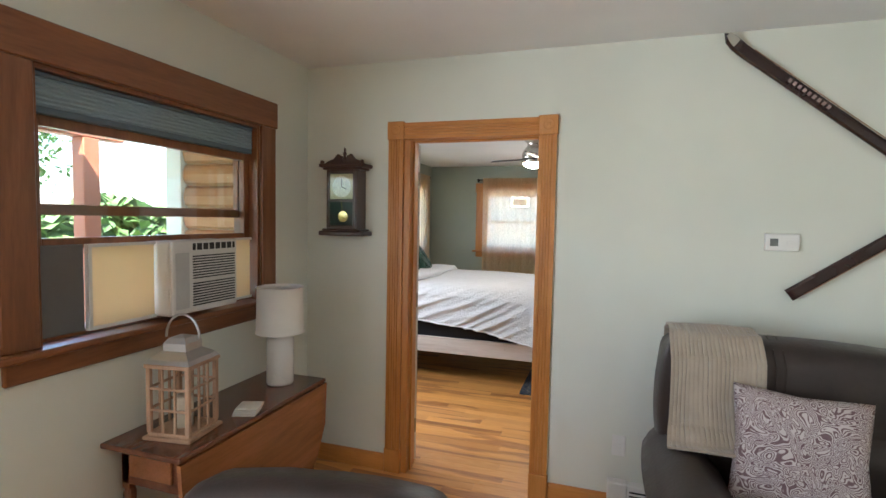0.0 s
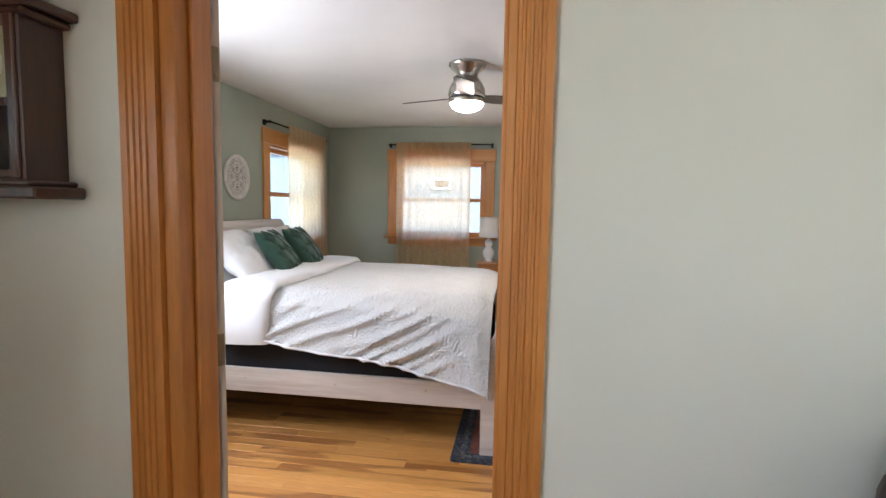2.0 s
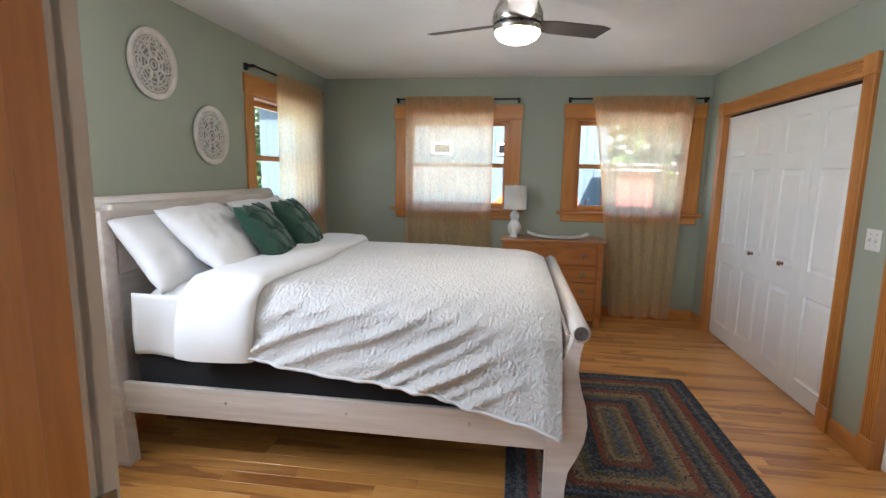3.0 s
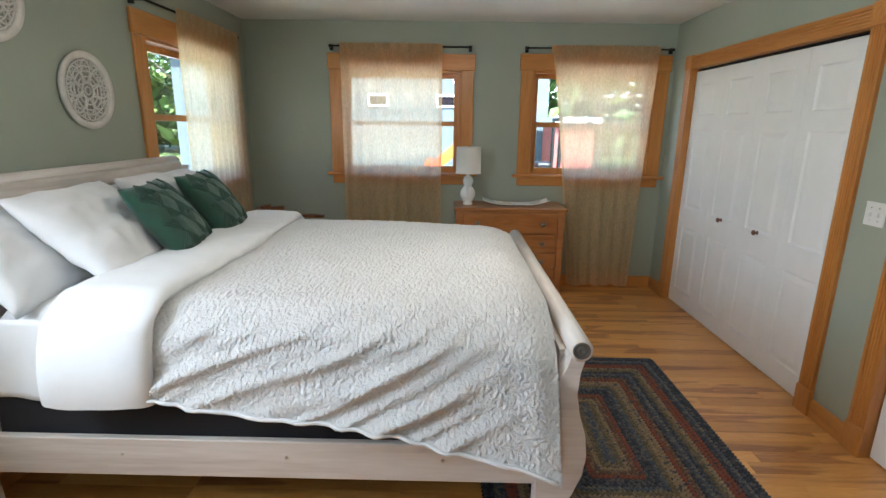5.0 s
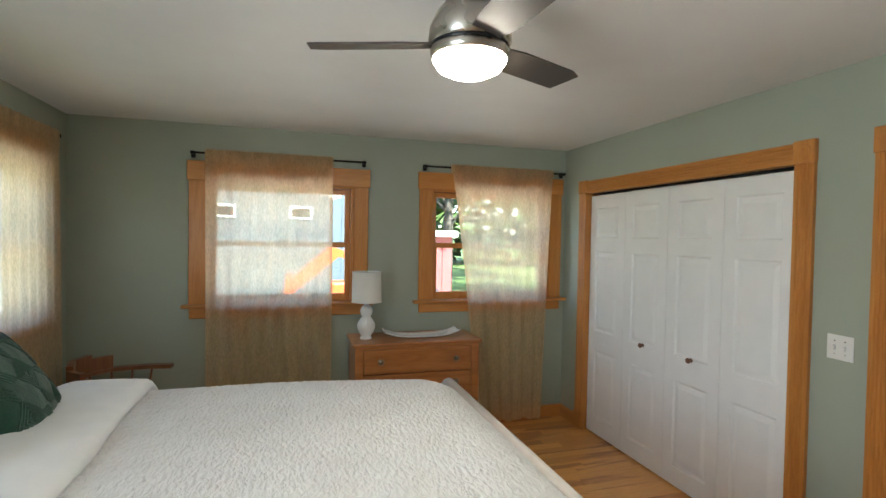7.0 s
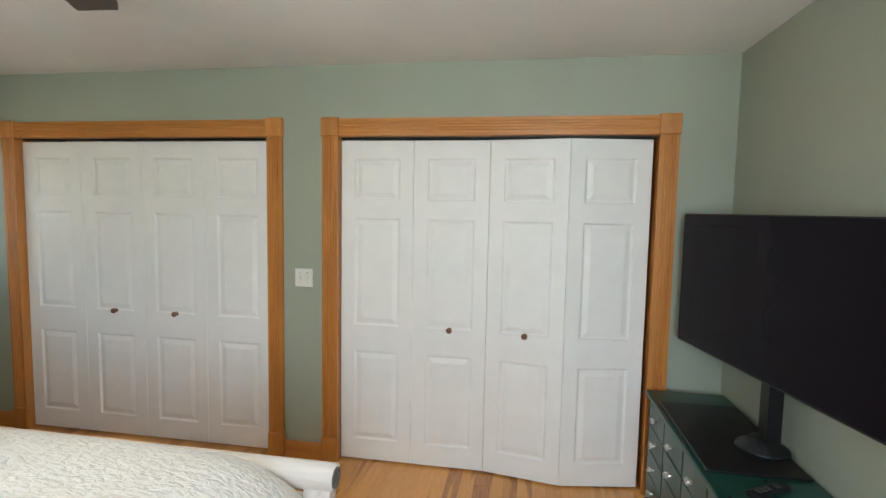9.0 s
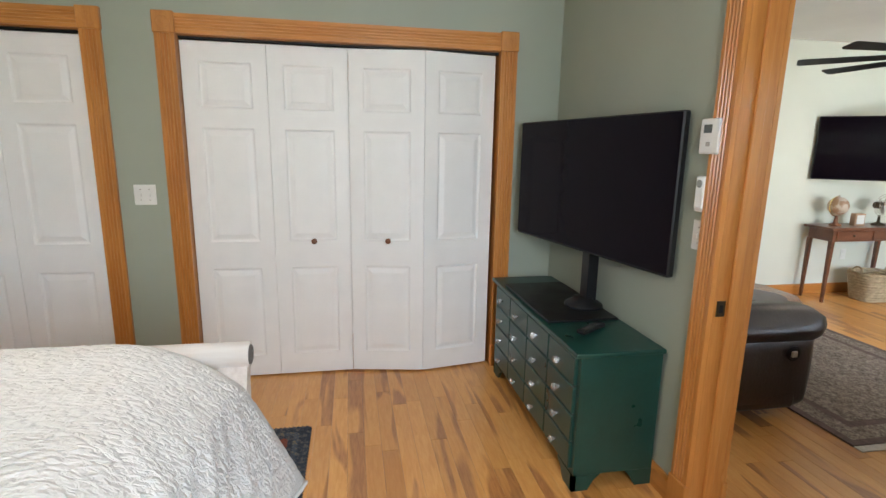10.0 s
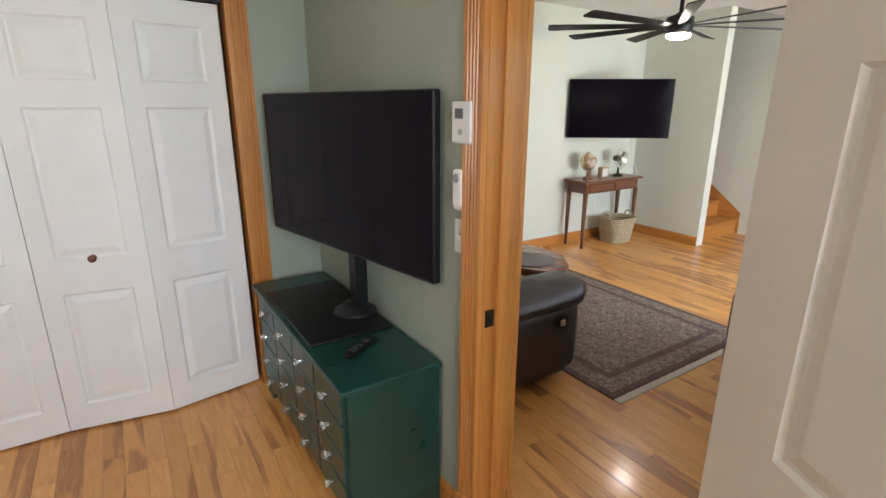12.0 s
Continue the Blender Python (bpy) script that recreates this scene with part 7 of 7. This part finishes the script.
def tree(x, y, h, spread, seed, leaves=2600):
    rnd = random.Random(seed)
    ob = thing("tree", "broad green deciduous tree beyond the yard", "tree", Matrix.Translation((x, y, GZ0)), "trees round the yard")
    bm = bmesh.new()
    rod(bm, (0, 0, 0), (0.1, 0, h * 0.55), h * 0.03, 10, h * 0.016)
    tips = []
    for k in range(9):
        a, z0 = rnd.uniform(0, 6.28), h * rnd.uniform(0.25, 0.55)
        e = (spread * rnd.uniform(0.4, 0.85) * math.cos(a), spread * rnd.uniform(0.4, 0.85) * math.sin(a), z0 + h * rnd.uniform(0.15, 0.4))
        rod(bm, (0.05, 0, z0), e, h * 0.011, 6, h * 0.003)
        tips.append(Vector(e))
    tips += [Vector((0, 0, h * 0.8)), Vector((0, 0, h * 0.6))]
    part("trunk", bm, BARK, ob)
    vs, fs = [], []
    for _ in range(leaves):
        c = rnd.choice(tips)
        d = Vector((rnd.gauss(0, 1), rnd.gauss(0, 1), rnd.gauss(0, 0.8))) * spread * 0.25
        p = c + d
        q = Euler((rnd.uniform(-1, 1), rnd.uniform(-1, 1), rnd.uniform(0, 6.28))).to_matrix()
        s = rnd.uniform(0.09, 0.2) * (h / 8)
        n = len(vs)
        vs += [tuple(p + q @ Vector(w)) for w in ((-s, 0, 0), (0, -s * 0.55, s * 0.1), (s, 0, 0), (0, s * 0.55, s * 0.1))]
        fs.append((n, n + 1, n + 2, n + 3))
    me = bpy.data.meshes.new("crown")
    me.from_pydata(vs, [], fs)
    me.materials.append(LEAF)
    cr = new("crown", me)
    cr.parent = ob
    return ob


for k, (x, y, h, s) in enumerate(((9.5, 17, 8.5, 3.6), (7.0, 23, 10, 4.2), (13, 25, 11, 4.6), (-26, 12, 8.5, 3.8), (-15, 31, 10, 4.2), (-21, 36, 11, 4.6), (-28, -3, 9, 4.0), (-25, -10, 8, 3.6), (-11, 38, 9.5, 4.0))):
    tree(x, y, h, s, 11 + k)
vs, fs = [], []
rnd = random.Random(77)
for k in range(17000):
    a = rnd.uniform(0.30, 1.42) * math.pi
    r = rnd.uniform(38, 50)
    hh = (10.5 if a < 1.75 else 6.0 if a < 2.2 else 3.0) + 1.6 * math.sin(a * 9) + 1.2 * math.sin(a * 23)
    p = Vector((r * math.cos(a), r * math.sin(a), GZ0 + rnd.random() ** 0.7 * max(1.5, hh)))
    q = Euler((rnd.uniform(-1, 1), rnd.uniform(-1, 1), rnd.uniform(0, 6.28))).to_matrix()
    s = rnd.uniform(0.4, 1.0)
    n = len(vs)
    vs += [tuple(p + q @ Vector(w)) for w in ((-s, 0, 0), (0, -s * 0.6, 0.1), (s, 0, 0), (0, s * 0.6, 0.1))]
    fs.append((n, n + 1, n + 2, n + 3))
me = bpy.data.meshes.new("far_hedgerow")
me.from_pydata(vs, [], fs)
me.materials.append(LEAF)
tagged(new("far_hedgerow", me), "far green hedgerow and woods at the field edge", "woods", "", "stuff")

# ---- floor boards ----
def boards(name, x0, x1, y0, y1, limit, near, label, pitch=0.083):
    """Strip flooring along x: the boards nearest to the walk as pieces, the rest joined."""
    rnd = random.Random(len(name) * 7 + 3)
    floor = structure(name, boxes([((x0, y0, -0.0145), (x1, y1, -0.008))]), BLACKCLOTH, label, "floor")
    rows = []
    k = 0
    y = y0
    while y < y1 - 0.005:
        w = min(pitch, y1 - y)
        x = x0 - rnd.uniform(0.0, 0.9)
        while x < x1:
            ln = rnd.choice((0.45, 0.6, 0.75, 0.9, 1.05, 1.2, 1.5))
            a, b = max(x0, x), min(x1, x + ln)
            if b - a > 0.03:
                rows.append((math.hypot((a + b) / 2 - near[0], y - near[1]), a, b, y, w))
            x += ln
        y += pitch
    rows.sort()
    shared = {}

    def board_data(ln, w):
        key = (round(ln, 3), round(w, 3))
        if key not in shared:
            bm = bmesh.new()
            g = 0.0003
            c = 0.0008
            lo = [bm.verts.new(p) for p in ((g, g, -0.008), (ln - g, g, -0.008), (ln - g, w - g, -0.008), (g, w - g, -0.008))]
            md = [bm.verts.new(p) for p in ((g, g, -c), (ln - g, g, -c), (ln - g, w - g, -c), (g, w - g, -c))]
            hi = [bm.verts.new(p) for p in ((g + c, g + c, 0), (ln - g - c, g + c, 0), (ln - g - c, w - g - c, 0), (g + c, w - g - c, 0))]
            for p, q in ((lo, md), (md, hi)):
                for i in range(4):
                    bm.faces.new((p[i], p[(i + 1) % 4], q[(i + 1) % 4], q[i]))
            bm.faces.new(hi)
            me = bpy.data.meshes.new("plank")
            bm.to_mesh(me)
            bm.free()
            me.materials.append(PLANK)
            shared[key] = me
        return shared[key]

    for _, a, b, y, w in rows[:limit]:
        ob = new("plank", board_data(b - a, w))
        ob.parent = floor
        ob.location = (a, y, 0)
    verts, faces = [], []
    for _, a, b, y, w in rows[limit:]:
        n = len(verts)
        g, c = 0.0003, 0.0008
        for i, z in ((g, -0.008), (g, -c), (g + c, 0.0)):
            verts += [(a + i, y + i, z), (b - i, y + i, z), (b - i, y + w - i, z), (a + i, y + w - i, z)]
        for r in (0, 4):
            faces += [(n + r + i, n + r + (i + 1) % 4, n + r + 4 + (i + 1) % 4, n + r + 4 + i) for i in range(4)]
        faces.append((n + 8, n + 9, n + 10, n + 11))
    if verts:
        me = bpy.data.meshes.new("planks_beyond")
        me.from_pydata(verts, [], faces)
        me.materials.append(PLANK)
        rest = new("planks_beyond", me)
        rest.parent = floor
        rest["kind"] = "stuff"


boards("floor_bedroom", BX0, BX1 + 0.72, 0.07, BY1, 300, (1.2, 1.2), "honey and brown hickory strip floor")
boards("floor_living", LX0, 6.0, -8.6, 0.07, 300, (1.6, -1.4), "honey and brown hickory strip floor of the living room")
